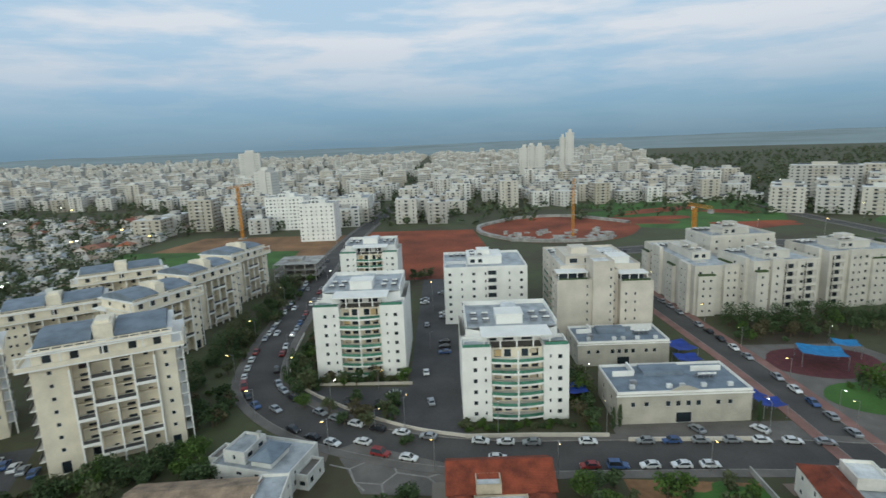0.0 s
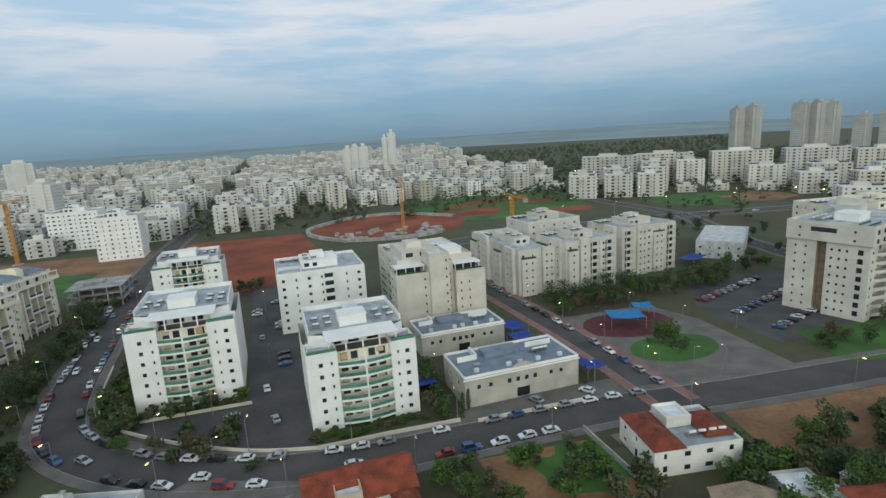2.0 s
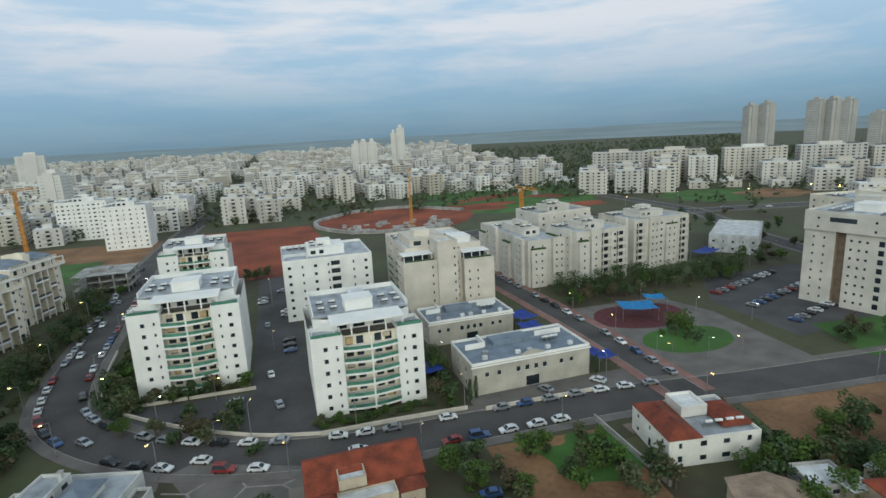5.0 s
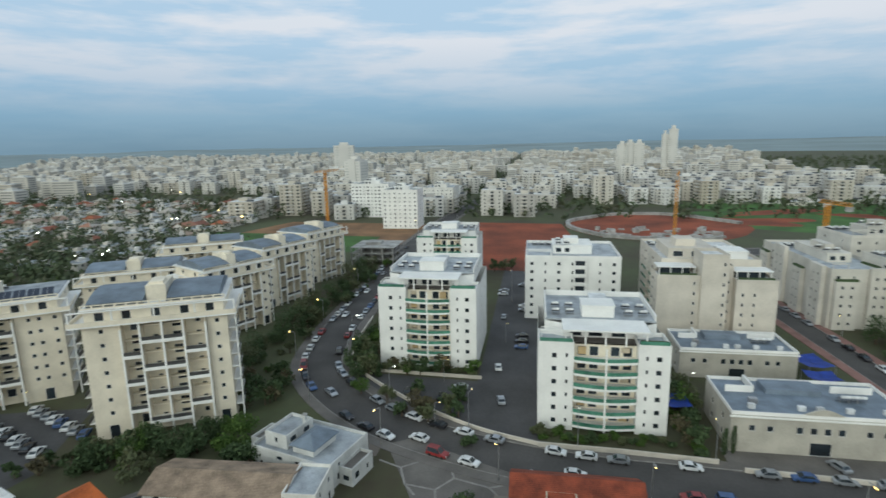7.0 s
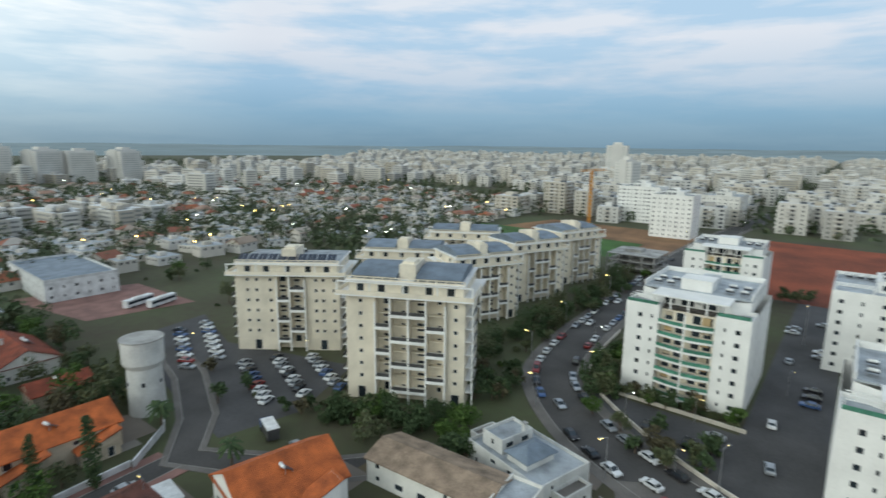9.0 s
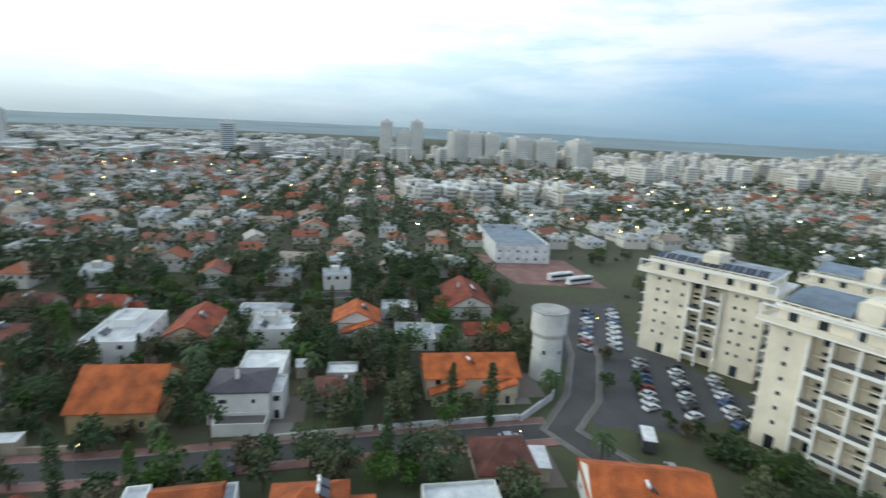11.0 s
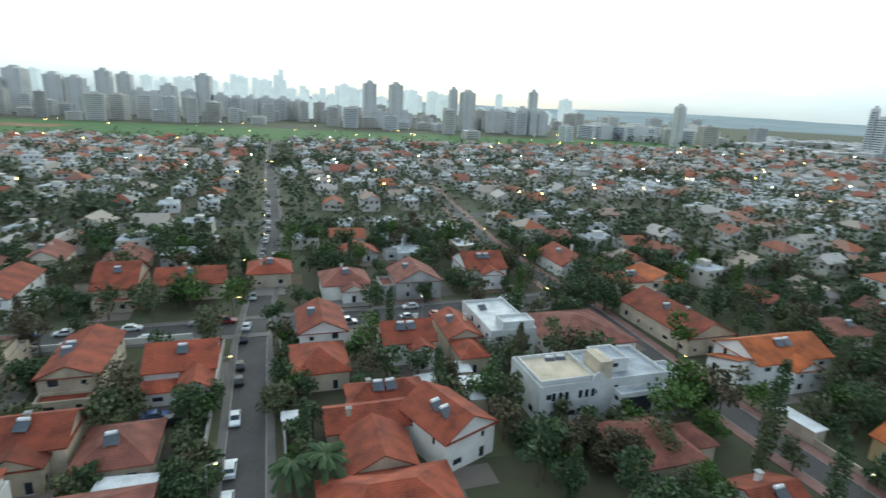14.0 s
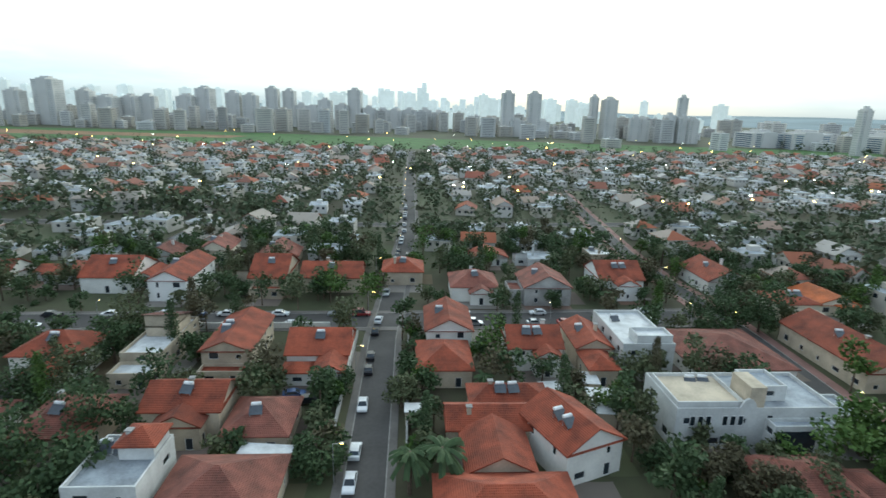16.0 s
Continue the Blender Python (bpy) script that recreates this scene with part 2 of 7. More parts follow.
CARS = [mat("car_white", (0.72, 0.73, 0.74), 0.25, 0.04), mat("car_silver", (0.40, 0.42, 0.45), 0.3, 0.05, metal=0.5),
        mat("car_black", (0.025, 0.025, 0.03), 0.25, 0.05), mat("car_blue", (0.05, 0.10, 0.24), 0.3, 0.05), mat("car_red", (0.25, 0.03, 0.03), 0.3, 0.05)]
CARNAMES = ["white", "silver", "black", "blue", "red"]
LAMPGLOW = lamp_mat("sodium_lamp", (1.0, 0.62, 0.16), 14.0)
WHITEGLOW = lamp_mat("white_lamp", (1.0, 0.96, 0.85), 12.0)


# ------------------------------------------------------------------ mesh helpers
class MB:
    """Collects boxes, prisms and faces for one mesh; m is the number of the face's material."""

    def __init__(self):
        self.v, self.f, self.m = [], [], []

    def face(self, pts, m=0):
        n = len(self.v)
        self.v += [tuple(p) for p in pts]
        self.f.append(tuple(range(n, n + len(pts))))
        self.m.append(m)

    def box(self, x0, y0, z0, x1, y1, z1, m=0, top=None):
        n = len(self.v)
        self.v += [(x0, y0, z0), (x1, y0, z0), (x1, y1, z0), (x0, y1, z0), (x0, y0, z1), (x1, y0, z1), (x1, y1, z1), (x0, y1, z1)]
        for k, q in enumerate(((3, 2, 1, 0), (4, 5, 6, 7), (0, 1, 5, 4), (1, 2, 6, 5), (2, 3, 7, 6), (3, 0, 4, 7))):
            self.f.append(tuple(n + i for i in q))
            self.m.append(top if k == 1 and top is not None else m)
        return self

    def rbox(self, cx, cy, z0, z1, w, d, a, m=0, top=None):
        """A box turned by a radians."""
        n, c, s = len(self.v), math.cos(a), math.sin(a)
        self.box(-w / 2, -d / 2, z0, w / 2, d / 2, z1, m, top)
        self.v[n:] = [(cx + c * x - s * y, cy + s * x + c * y, z) for x, y, z in self.v[n:]]
        return self

    def tube(self, x, y, z0, z1, r0, r1, sides=8, m=0):
        ring = [(math.cos(2 * math.pi * k / sides), math.sin(2 * math.pi * k / sides)) for k in range(sides)]
        n = len(self.v)
        self.v += [(x + r0 * a, y + r0 * b, z0) for a, b in ring] + [(x + r1 * a, y + r1 * b, z1) for a, b in ring]
        for k in range(sides):
            j = (k + 1) % sides
            self.f.append((n + k, n + j, n + sides + j, n + sides + k))
            self.m.append(m)
        self.f += [tuple(n + sides + k for k in range(sides)), tuple(n + k for k in reversed(range(sides)))]
        self.m += [m, m]
        return self

    def bar(self, a, b, w, m=0):
        """A square bar from a to b."""
        a, b = Vector(a), Vector(b)
        d = (b - a).normalized()
        s = d.cross(Vector((0, 0, 1)) if abs(d.z) < 0.9 else Vector((1, 0, 0))).normalized() * w / 2
        t = d.cross(s).normalized() * w / 2
        n = len(self.v)
        self.v += [tuple(p + o) for p in (a, b) for o in (s + t, -s + t, -s - t, s - t)]
        for q in ((0, 1, 5, 4), (1, 2, 6, 5), (2, 3, 7, 6), (3, 0, 4, 7), (3, 2, 1, 0), (4, 5, 6, 7)):
            self.f.append(tuple(n + i for i in q))
            self.m.append(m)
        return self

    def mesh(self, name, mats):
        me = bpy.data.meshes.new(name)
        me.from_pydata(self.v, [], self.f)
        for m in mats:
            me.materials.append(m)
        me.polygons.foreach_set("material_index", np.array(self.m, dtype=np.int32))
        me.update()
        return me


def part(name, mb, mats, parent, label="", m=None):
    """One mesh object under a thing or a part; mb: a mesh builder or a mesh to share."""
    if isinstance(mb, MB):
        mb = mb.mesh(name, mats if isinstance(mats, (list, tuple)) else [mats])
    ob = new(name, mb)
    ob.parent = parent
    if m is not None:
        ob.matrix_basis = m
    if label:
        ob["label"] = label
    return ob


def thing(name, label, category, m=None, group="", kind=""):
    ob = tagged(new(name), label, category, group, kind)
    ob.empty_display_size = 0.5
    if m is not None:
        ob.matrix_basis = m
    return ob


def solid(name, mb, mats, label, category, kind="", m=None, group=""):
    """A thing of one mesh."""
    ob = tagged(new(name, mb.mesh(name, mats if isinstance(mats, (list, tuple)) else [mats])), label, category, group, kind)
    if m is not None:
        ob.matrix_basis = m
    return ob


WINDOWS = {}


def window_mesh(w, h, glass=None, bars=1):
    key = (round(w, 2), round(h, 2), glass.name if glass else "", bars)
    if key not in WINDOWS:
        mb = MB()
        t = 0.08
        rings = [[(-w / 2 + i, y, i), (w / 2 - i, y, i), (w / 2 - i, y, h - i), (-w / 2 + i, y, h - i)] for i, y in ((0, 0.1), (0, 0), (t, 0), (t, 0.06))]
        mb.v = [p for ring_ in rings for p in ring_]
        for k in range(3):
            for j in range(4):
                n = (j + 1) % 4
                mb.f.append((4 * k + j, 4 * k + n, 4 * k + 4 + n, 4 * k + 4 + j))
                mb.m.append(0)
        mb.f.append((12, 13, 14, 15))
        mb.m.append(1)
        WINDOWS[key] = mb.mesh("window", [FRAME, glass or GLASS])
    return WINDOWS[key]


def side_frame(x0, y0, x1, y1):
    """The frame of a wall from (x0, y0) to (x1, y1): along it, into the building, up."""
    a = math.atan2(y1 - y0, x1 - x0)
    return pose(x0, y0, 0, 0, 0, math.degrees(a)), math.hypot(x1 - x0, y1 - y0)


def wall_side(mb, parent, x0, y0, x1, y1, z0, z1, holes, depth=0.22, m=0, inner=None, glass=None, windows=True, bars=1):
    """A wall with openings that go in by depth, and a window in each. holes: from, to, bottom, top along the wall, seen from outside left to right."""
    fr, length = side_frame(x0, y0, x1, y1)
    xs = sorted({0.0, length, *(v for h in holes for v in h[:2])})
    zs = sorted({z0, z1, *(v for h in holes for v in h[2:4])})
    P = lambda x, y, z: tuple(fr @ Vector((x, y, z)))
    for a, b in zip(xs, xs[1:]):
        start = None
        for c, d in zip(zs, zs[1:]):
            hole = any(h[0] - 1e-4 <= a and b <= h[1] + 1e-4 and h[2] - 1e-4 <= c and d <= h[3] + 1e-4 for h in holes)
            if hole:
                if start is not None:
                    mb.face([P(a, 0, start), P(b, 0, start), P(b, 0, c), P(a, 0, c)], m)
                start = None
            elif start is None:
                start = c
        if start is not None:
            mb.face([P(a, 0, start), P(b, 0, start), P(b, 0, z1), P(a, 0, z1)], m)
    for a, b, c, d in (h[:4] for h in holes):
        k = m if inner is None else inner
        mb.face([P(a, 0, c), P(a, depth, c), P(a, depth, d), P(a, 0, d)], k)
        mb.face([P(b, 0, d), P(b, depth, d), P(b, depth, c), P(b, 0, c)], k)
        mb.face([P(a, 0, c), P(b, 0, c), P(b, depth, c), P(a, depth, c)], k)
        mb.face([P(a, depth, d), P(b, depth, d), P(b, 0, d), P(a, 0, d)], k)
        mb.face([P(a, depth, c), P(b, depth, c), P(b, depth, d), P(a, depth, d)], k)
        if windows:
            part("window", window_mesh(b - a, d - c, glass, bars), None, parent, m=fr @ pose((a + b) / 2, depth - 0.12, c))


def faces_walk(x, y, rz, k):
    """Whether side k (front, right, back, left) of a house at x, y looks towards the middle of the place."""
    a = radians(rz) + (-math.pi / 2, 0, math.pi / 2, math.pi)[k]
    dx, dy = -3 - x, 22 - y
    return math.cos(a) * dx + math.sin(a) * dy > -0.12 * math.hypot(dx, dy)


def rows_of(xs, w, h, floors, z0=1.0, step=3.05, first=0):
    return [(x - w / 2, x + w / 2, z0 + step * k, z0 + step * k + h) for k in range(first, floors) for x in xs]


def ribbon(mb, pts, w, z, m=0, z0=None, side=0.0):
    """A strip along a line of points; side moves it to the left. With z0 it has upright edges."""
    rows = []
    for k, p in enumerate(pts):
        a, b = pts[max(k - 1, 0)], pts[min(k + 1, len(pts) - 1)]
        d = Vector((b[0] - a[0], b[1] - a[1])).normalized()
        n = Vector((-d.y, d.x))
        c = Vector(p[:2]) + n * side
        rows.append((c + n * w / 2, c - n * w / 2))
    for (l0, r0), (l1, r1) in zip(rows, rows[1:]):
        mb.face([(*r0, z), (*r1, z), (*l1, z), (*l0, z)], m)
        if z0 is not None:
            mb.face([(*r0, z0), (*r1, z0), (*r1, z), (*r0, z)], m)
            mb.face([(*l1, z0), (*l0, z0), (*l0, z), (*l1, z)], m)
    return mb


def curve_points(pts, n=6):
    """A smooth line through points."""
    outp = []
    for k in range(len(pts) - 1):
        p = [Vector(pts[min(max(k + j, 0), len(pts) - 1)]) for j in (-1, 0, 1, 2)]
        for s in range(n):
            t = s / n
            outp.append(0.5 * (2 * p[1] + (p[2] - p[0]) * t + (2 * p[0] - 5 * p[1] + 4 * p[2] - p[3]) * t * t + (3 * p[1] - p[0] - 3 * p[2] + p[3]) * t ** 3))
    return outp + [Vector(pts[-1])]

# ------------------------------------------------------------------ ground, roads, earthworks
g = MB()
N = 48
for k in range(N):
    a, b = 2 * math.pi * k / N, 2 * math.pi * (k + 1) / N
    for r0, r1 in ((0, 900), (900, 4900)):
        g.face([(r0 * math.cos(a), r0 * math.sin(a), 0), (r1 * math.cos(a), r1 * math.sin(a), 0), (r1 * math.cos(b), r1 * math.sin(b), 0), (r0 * math.cos(b), r0 * math.sin(b), 0)][(1 if r0 == 0 else 0):])
ground = solid("ground", g, GROUND, "dry grass and bare garden ground of the town", "ground", "structure")

# distance haze put into the hills as blue-grey colour and a faint glow
HILL = mat("haze_blue_hills", (0.17, 0.22, 0.235), 1.0, 0.12, 0.002, 0.01, dirt=0.1)
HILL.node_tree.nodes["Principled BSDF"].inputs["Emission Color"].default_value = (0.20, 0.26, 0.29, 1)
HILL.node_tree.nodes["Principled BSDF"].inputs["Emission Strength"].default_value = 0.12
hb = MB()
rnd = random.Random(4)
for k in range(180):
    a, b = 2 * math.pi * k / 180, 2 * math.pi * (k + 1) / 180
    ha = [34 + 14 * noise.noise((math.cos(q) * 3, math.sin(q) * 3, 0)) + 5 * noise.noise((math.cos(q) * 14, math.sin(q) * 14, 2)) for q in (a, b)]
    for r0, r1, s0, s1 in ((2700, 3600, 0.0, 0.5), (3600, 4850, 0.5, 1.25)):
        hb.face([(r0 * math.cos(a), r0 * math.sin(a), ha[0] * s0 - 0.5), (r0 * math.cos(b), r0 * math.sin(b), ha[1] * s0 - 0.5), (r1 * math.cos(b), r1 * math.sin(b), ha[1] * s1), (r1 * math.cos(a), r1 * math.sin(a), ha[0] * s1)])
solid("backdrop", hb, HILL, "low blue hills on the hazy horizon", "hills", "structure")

AVENUE = curve_points([(420, 70), (260, 84), (172, 97), (113, 104), (75, 110), (37, 112), (10, 113.5), (-15, 119.5), (-38, 131), (-57, 151), (-64, 175), (-67, 215), (-70, 270), (-74, 340), (-70, 460), (-50, 700), (-20, 1100)])
CROSSING = curve_points([(92, 105), (93, 150), (91, 200), (89, 250), (91, 300), (100, 340)])
SOUTH = [(-3, 60), (-3, 20), (-3, -30), (-3, -90), (-5, -130), (-8.5, -200), (-8.5, -300), (-8.5, -460), (-10, -640)]
CROSS_SOUTH = [(-92, -104), (-40, -102), (0, -101), (60, -100), (130, -98), (240, -96)]
WEST = curve_points([(-99, 70), (-96, 30), (-92, -10), (-91, -50), (-93, -100), (-92, -160), (-100, -240), (-110, -330)])
WEST_END = [(-160, 98), (-135, 92), (-112, 82), (-99, 72), (-86, 79), (-72, 88), (-58, 104), (-47, 118)]
NORTHWEST = [(-200, 70), (-190, 20), (-185, -60), (-190, -160), (-210, -300)]
EASTHOUSES = [(62, 60), (60, 0), (62, -50), (64, -96)]
ROW_A = [(-6, -215), (120, -212), (260, -210)]
ROW_B = [(-10, -215), (-110, -222), (-230, -232)]
ROW_C = [(-8, -330), (140, -330), (300, -328)]
ROW_D = [(-10, -330), (-130, -335), (-300, -345)]
BOULEVARD = [(90, 330), (180, 345), (300, 330), (420, 300), (600, 250)]
NORTHROAD = [(330, 620), (300, 470), (300, 335), (260, 240), (230, 120), (225, 90)]


def road(name, pts, w, label, z=0.02, walk_w=2.6, walk_mat=None, marks=True):
    pts = [Vector(p) for p in pts]
    r = thing(name, label, "road", kind="structure")
    part("carriageway", ribbon(MB(), pts, w, z), ASPHALT, r)
    for s in (1, -1):
        part("pavement", ribbon(MB(), pts, walk_w, z + 0.11, 0, 0.0, s * (w / 2 + walk_w / 2 + 0.2)), walk_mat or PAVE, r)
        part("kerb", ribbon(MB(), pts, 0.2, z + 0.13, 0, 0.0, s * (w / 2 + 0.1)), KERB, r)
    if marks:
        mk = MB()
        for a, b in zip(pts, pts[1:]):
            n = int((b - a).length // 6)
            for k in range(n):
                p, q = a.lerp(b, (k + 0.2) / n), a.lerp(b, (k + 0.65) / n)
                ribbon(mk, [p, q], 0.12, z + 0.008)
        if mk.f:
            part("lane_marking", mk, LINE, r)
    return r


road("road", AVENUE, 12.0, "curved asphalt avenue with parked cars along its kerbs", marks=False)
road("road", CROSSING, 8.0, "side street of dark asphalt with brick pavements", 0.026, 3.0, REDPAVE, False)
road("road", SOUTH, 6.0, "straight residential street of worn asphalt between villas", 0.02, 1.3, PAVE, False)
road("road", CROSS_SOUTH, 9.0, "cross street of asphalt with parked cars", 0.03, 1.8, None, False)
road("road", WEST, 5.5, "narrow street with red brick pavements between garden walls", 0.024, 2.4, REDPAVE, False)
road("road", WEST_END, 6.0, "short asphalt lane past a water tower", 0.032, 1.4, PAVE, False)
for pts in (NORTHWEST, EASTHOUSES, ROW_A, ROW_B, ROW_C, ROW_D):
    road("road", pts, 6.0, "quiet asphalt street among villas and trees", 0.015, 1.5, None, False)
road("road", BOULEVARD, 16.0, "wide asphalt boulevard past open green land", 0.017)
road("road", NORTHROAD, 11.0, "wide road beside open ground", 0.019)


def patch(name, pts, z, material, label, category, z0=None, kind="structure"):
    mb = MB()
    mb.face([(x, y, z) for x, y in pts])
    if z0 is not None:
        for (a, b), (c, d) in zip(pts, pts[1:] + pts[:1]):
            mb.face([(a, b, z0), (c, d, z0), (c, d, z), (a, b, z)])
    return solid(name, mb, material, label, category, kind)


def blob(cx, cy, rx, ry, n=28, wob=0.12, seed=0, a0=0.0):
    pts = []
    for k in range(n):
        a = 2 * math.pi * k / n
        r = 1 + wob * noise.noise((math.cos(a) * 1.6 + seed, math.sin(a) * 1.6, seed * 2.3))* 2
        x, y = rx * r * math.cos(a), ry * r * math.sin(a)
        pts.append((cx + x * math.cos(a0) - y * math.sin(a0), cy + x * math.sin(a0) + y * math.cos(a0)))
    return pts


patch("parking", [(-13, 124), (3, 122.5), (3, 300), (-13, 300)], 0.012, LOT, "dark asphalt yard between two apartment towers", "parking lot")
patch("parking", [(-46, 143), (-30, 131), (-13, 124), (-13, 151), (-46, 153)], 0.014, LOT, "asphalt parking court in front of an apartment tower", "parking lot")
patch("parking", [(-178, 100), (-140, 86), (-100, 80), (-96, 98), (-106, 124), (-150, 112), (-182, 122)], 0.010, LOT, "parking lot beside cream apartment buildings", "parking lot")
patch("parking", [(148, 122), (186, 124), (215, 150), (222, 186), (168, 184), (150, 160)], 0.013, LOT, "parking lot beside a tall beige building", "parking lot")
patch("pavement", [(-29, 118), (-20, 101), (2, 99), (8, 107), (-9, 114), (-24, 121)], 0.06, PAVE, "grey paved square with pale stone lines", "square", 0.0)
lines = MB()
for pts in ([(-29, 112), (-24, 110), (-20, 113), (-14, 111), (-9, 114)], [(-24, 110), (-22, 105), (-16, 104), (-13, 108), (-14, 111)], [(-13, 108), (-6, 106), (-3, 102)], [(-16, 104), (-15, 99.8)], [(-6, 106), (0, 108.5)], [(-22, 105), (-19.5, 102)]):
    ribbon(lines, pts, 0.5, 0.066)
solid("pavement", lines, KERB, "pale stone lines set in the square's paving", "paving line", "structure")
patch("pavement", [(40, 117.5), (86, 115), (87, 124), (40, 126)], 0.05, PAVE, "paved forecourt of a low public building", "forecourt", 0.0)
patch("ground_bed", [(36, 60), (60, 58), (64, 100), (36, 103)], 0.02, BROWNSOIL, "bare brown building plot with weeds", "bare plot")
patch("ground_bed", blob(56, 92, 10, 9, seed=3, wob=0.25), 0.03, GRASS, "patch of rough grass on a building plot", "grass")
patch("ground_bed", [(92, 70), (99, 97), (112, 101), (152, 95), (210, 86), (214, 58), (130, 74)], 0.016, BROWNSOIL, "large bare brown plot beside the avenue", "bare plot")
patch("pavement", [(98, 114), (138, 109), (142, 150), (136, 172), (98, 174)], 0.035, PAVE, "paved playground square", "playground", 0.0)
patch("pavement", blob(117, 158, 17, 12, seed=1, wob=0.05), 0.05, REDRUB, "dark red rubber playground floor under blue sails", "playground")
patch("ground_bed", blob(117, 134, 15, 10, seed=2, wob=0.06), 0.07, GRASS, "round lawn of the playground", "lawn")
patch("ground_bed", [(152, 104), (215, 92), (216, 120), (160, 128)], 0.03, GRASS, "grass strip along the avenue", "grass")
patch("ground_bed", [(-62, 282), (6, 278), (30, 330), (22, 436), (-62, 442)], 0.02, SOIL, "dug red earth of a building site", "building site")
patch("ground_bed", blob(88, 428, 64, 62, seed=5, wob=0.05), 0.022, SOIL, "round red-earth excavation inside a concrete wall", "building site")
patch("ground_bed", blob(210, 470, 88, 72, seed=6), 0.018, GRASS, "rough green open land", "grass")
patch("ground_bed", blob(165, 455, 40, 22, seed=7, wob=0.3), 0.026, SOIL, "red earth mound on open land", "bare earth")
patch("ground_bed", blob(240, 412, 34, 16, seed=9, wob=0.3), 0.026, SOIL, "red earth track across grass", "bare earth")
patch("ground_bed", blob(375, 390, 48, 40, seed=8, wob=0.08), 0.03, GRASS, "round green island of a large junction", "grass")
patch("ground_bed", blob(420, 372, 30, 26, seed=11, wob=0.2), 0.034, BROWNSOIL, "bare earth on a green island", "bare earth")
patch("ground_bed", [(-230, 330), (-62, 320), (-60, 430), (-200, 440)], 0.017, BROWNSOIL, "brown cleared building land", "building site")
patch("ground_bed", [(-230, 300), (-100, 320), (-104, 372), (-235, 385)], 0.021, GRASS, "green field beside a building site", "grass")
patch("ground_bed", [(-700, -820), (-300, -860), (250, -950), (800, -960), (800, -660), (-20, -668), (-900, -620)], 0.03, GRASS, "long green fields before the far towers", "field")
patch("ground_bed", [(250, -860), (760, -900), (740, -790), (260, -800)], 0.05, BROWNSOIL, "brown ploughed field before the far towers", "field")
patch("ground_bed", blob(235, 545, 95, 45, seed=13), 0.020, GRASS, "green rise beyond the excavation", "grass")
patch("ground_bed", blob(205, 508, 50, 14, seed=14, wob=0.3, a0=0.4), 0.030, SOIL, "red earth streak across the green rise", "bare earth")
patch("ground_bed", blob(255, 486, 26, 12, seed=15, wob=0.3, a0=-0.5), 0.030, SOIL, "bare red earth beside a track", "bare earth")
# ring of site walling
ring = blob(88, 428, 62, 60, 40, 0.05, 5)
rw = MB()
ribbon(rw, ring[1:34], 3.0, 2.2, 0, 0.0)
solid("retaining_wall", rw, CONC, "low concrete wall round a red excavation", "retaining wall", "structure")
yard = MB()
for k in range(40):
    x, y = rnd.uniform(45, 120), rnd.uniform(370, 415)
    yard.rbox(x, y, 0, rnd.uniform(0.5, 3), rnd.uniform(2, 9), rnd.uniform(1, 4), rnd.uniform(0, 3))
solid("site_materials", yard, CONC, "stacks of concrete and formwork on a building site", "building materials", "stuff")

# ------------------------------------------------------------------ apartment buildings
HEATER = {}


def heater(parent, x, y, z, turn=180):
    """A solar water heater: a tank over a tilted collector on a frame."""
    if not HEATER:
        s = MB().box(-0.9, 0.55, 0, -0.8, 0.65, 1.2).box(0.8, 0.55, 0, 0.9, 0.65, 1.2).box(-0.9, -0.7, 0, -0.8, -0.6, 0.25).box(0.8, -0.7, 0, 0.9, -0.6, 0.25)
        c, k = math.cos(radians(32)), math.sin(radians(32))
        for o in (-0.04, 0.04):
            s.face([(u, -0.1 + v * c - o * k, 0.72 + v * k + o * c) for u, v in ((-1, -0.85), (1, -0.85), (1, 0.85), (-1, 0.85))][:: (1 if o > 0 else -1)], 1)
        HEATER["stand"] = s.mesh("solar_heater", [METAL, PANEL])
        HEATER["tank"] = MB().tube(0, 0, -0.75, 0.75, 0.3, 0.3, 10).mesh("tank", [TANK])
    h = part("solar_heater", HEATER["stand"], None, parent, m=pose(x, y, z, 0, 0, turn))
    part("tank", HEATER["tank"], None, h, "white water tank", pose(0, 0.75, 1.35, 0, 90, 0))


def roof_deck(b, x0, y0, x1, y1, z, top=None, height=1.0, wall=None):
    """A flat roof inside a parapet."""
    part("roof", MB().box(x0 + 0.25, y0 + 0.25, z - 0.3, x1 - 0.25, y1 - 0.25, z), top or ROOFGREY, b)
    p = MB()
    x0, y0, x1, y1 = x0 + 0.006, y0 + 0.006, x1 - 0.006, y1 - 0.006
    for a in ((x0, y0, x1, y0 + 0.25), (x0, y1 - 0.25, x1, y1), (x0, y0 + 0.25, x0 + 0.25, y1 - 0.25), (x1 - 0.25, y0 + 0.25, x1, y1 - 0.25)):
        p.box(a[0], a[1], z - 0.3, a[2], a[3], z + height)
    part("parapet", p, wall or WHITE, b)


def room_on_roof(b, x0, y0, x1, y1, z, h, wall, holes=()):
    w = MB()
    for k, (p, q) in enumerate((((x0, y0), (x1, y0)), ((x1, y0), (x1, y1)), ((x1, y1), (x0, y1)), ((x0, y1), (x0, y0)))):
        wall_side(w, b, *p, *q, z, z + h, [(a, c, z + d, z + e) for s, a, c, d, e in holes if s == k])
    part("roof_room", w, wall, b)
    part("roof_slab", MB().box(x0 - 0.2, y0 - 0.2, z + h, x1 + 0.2, y1 + 0.2, z + h + 0.25), wall, b)


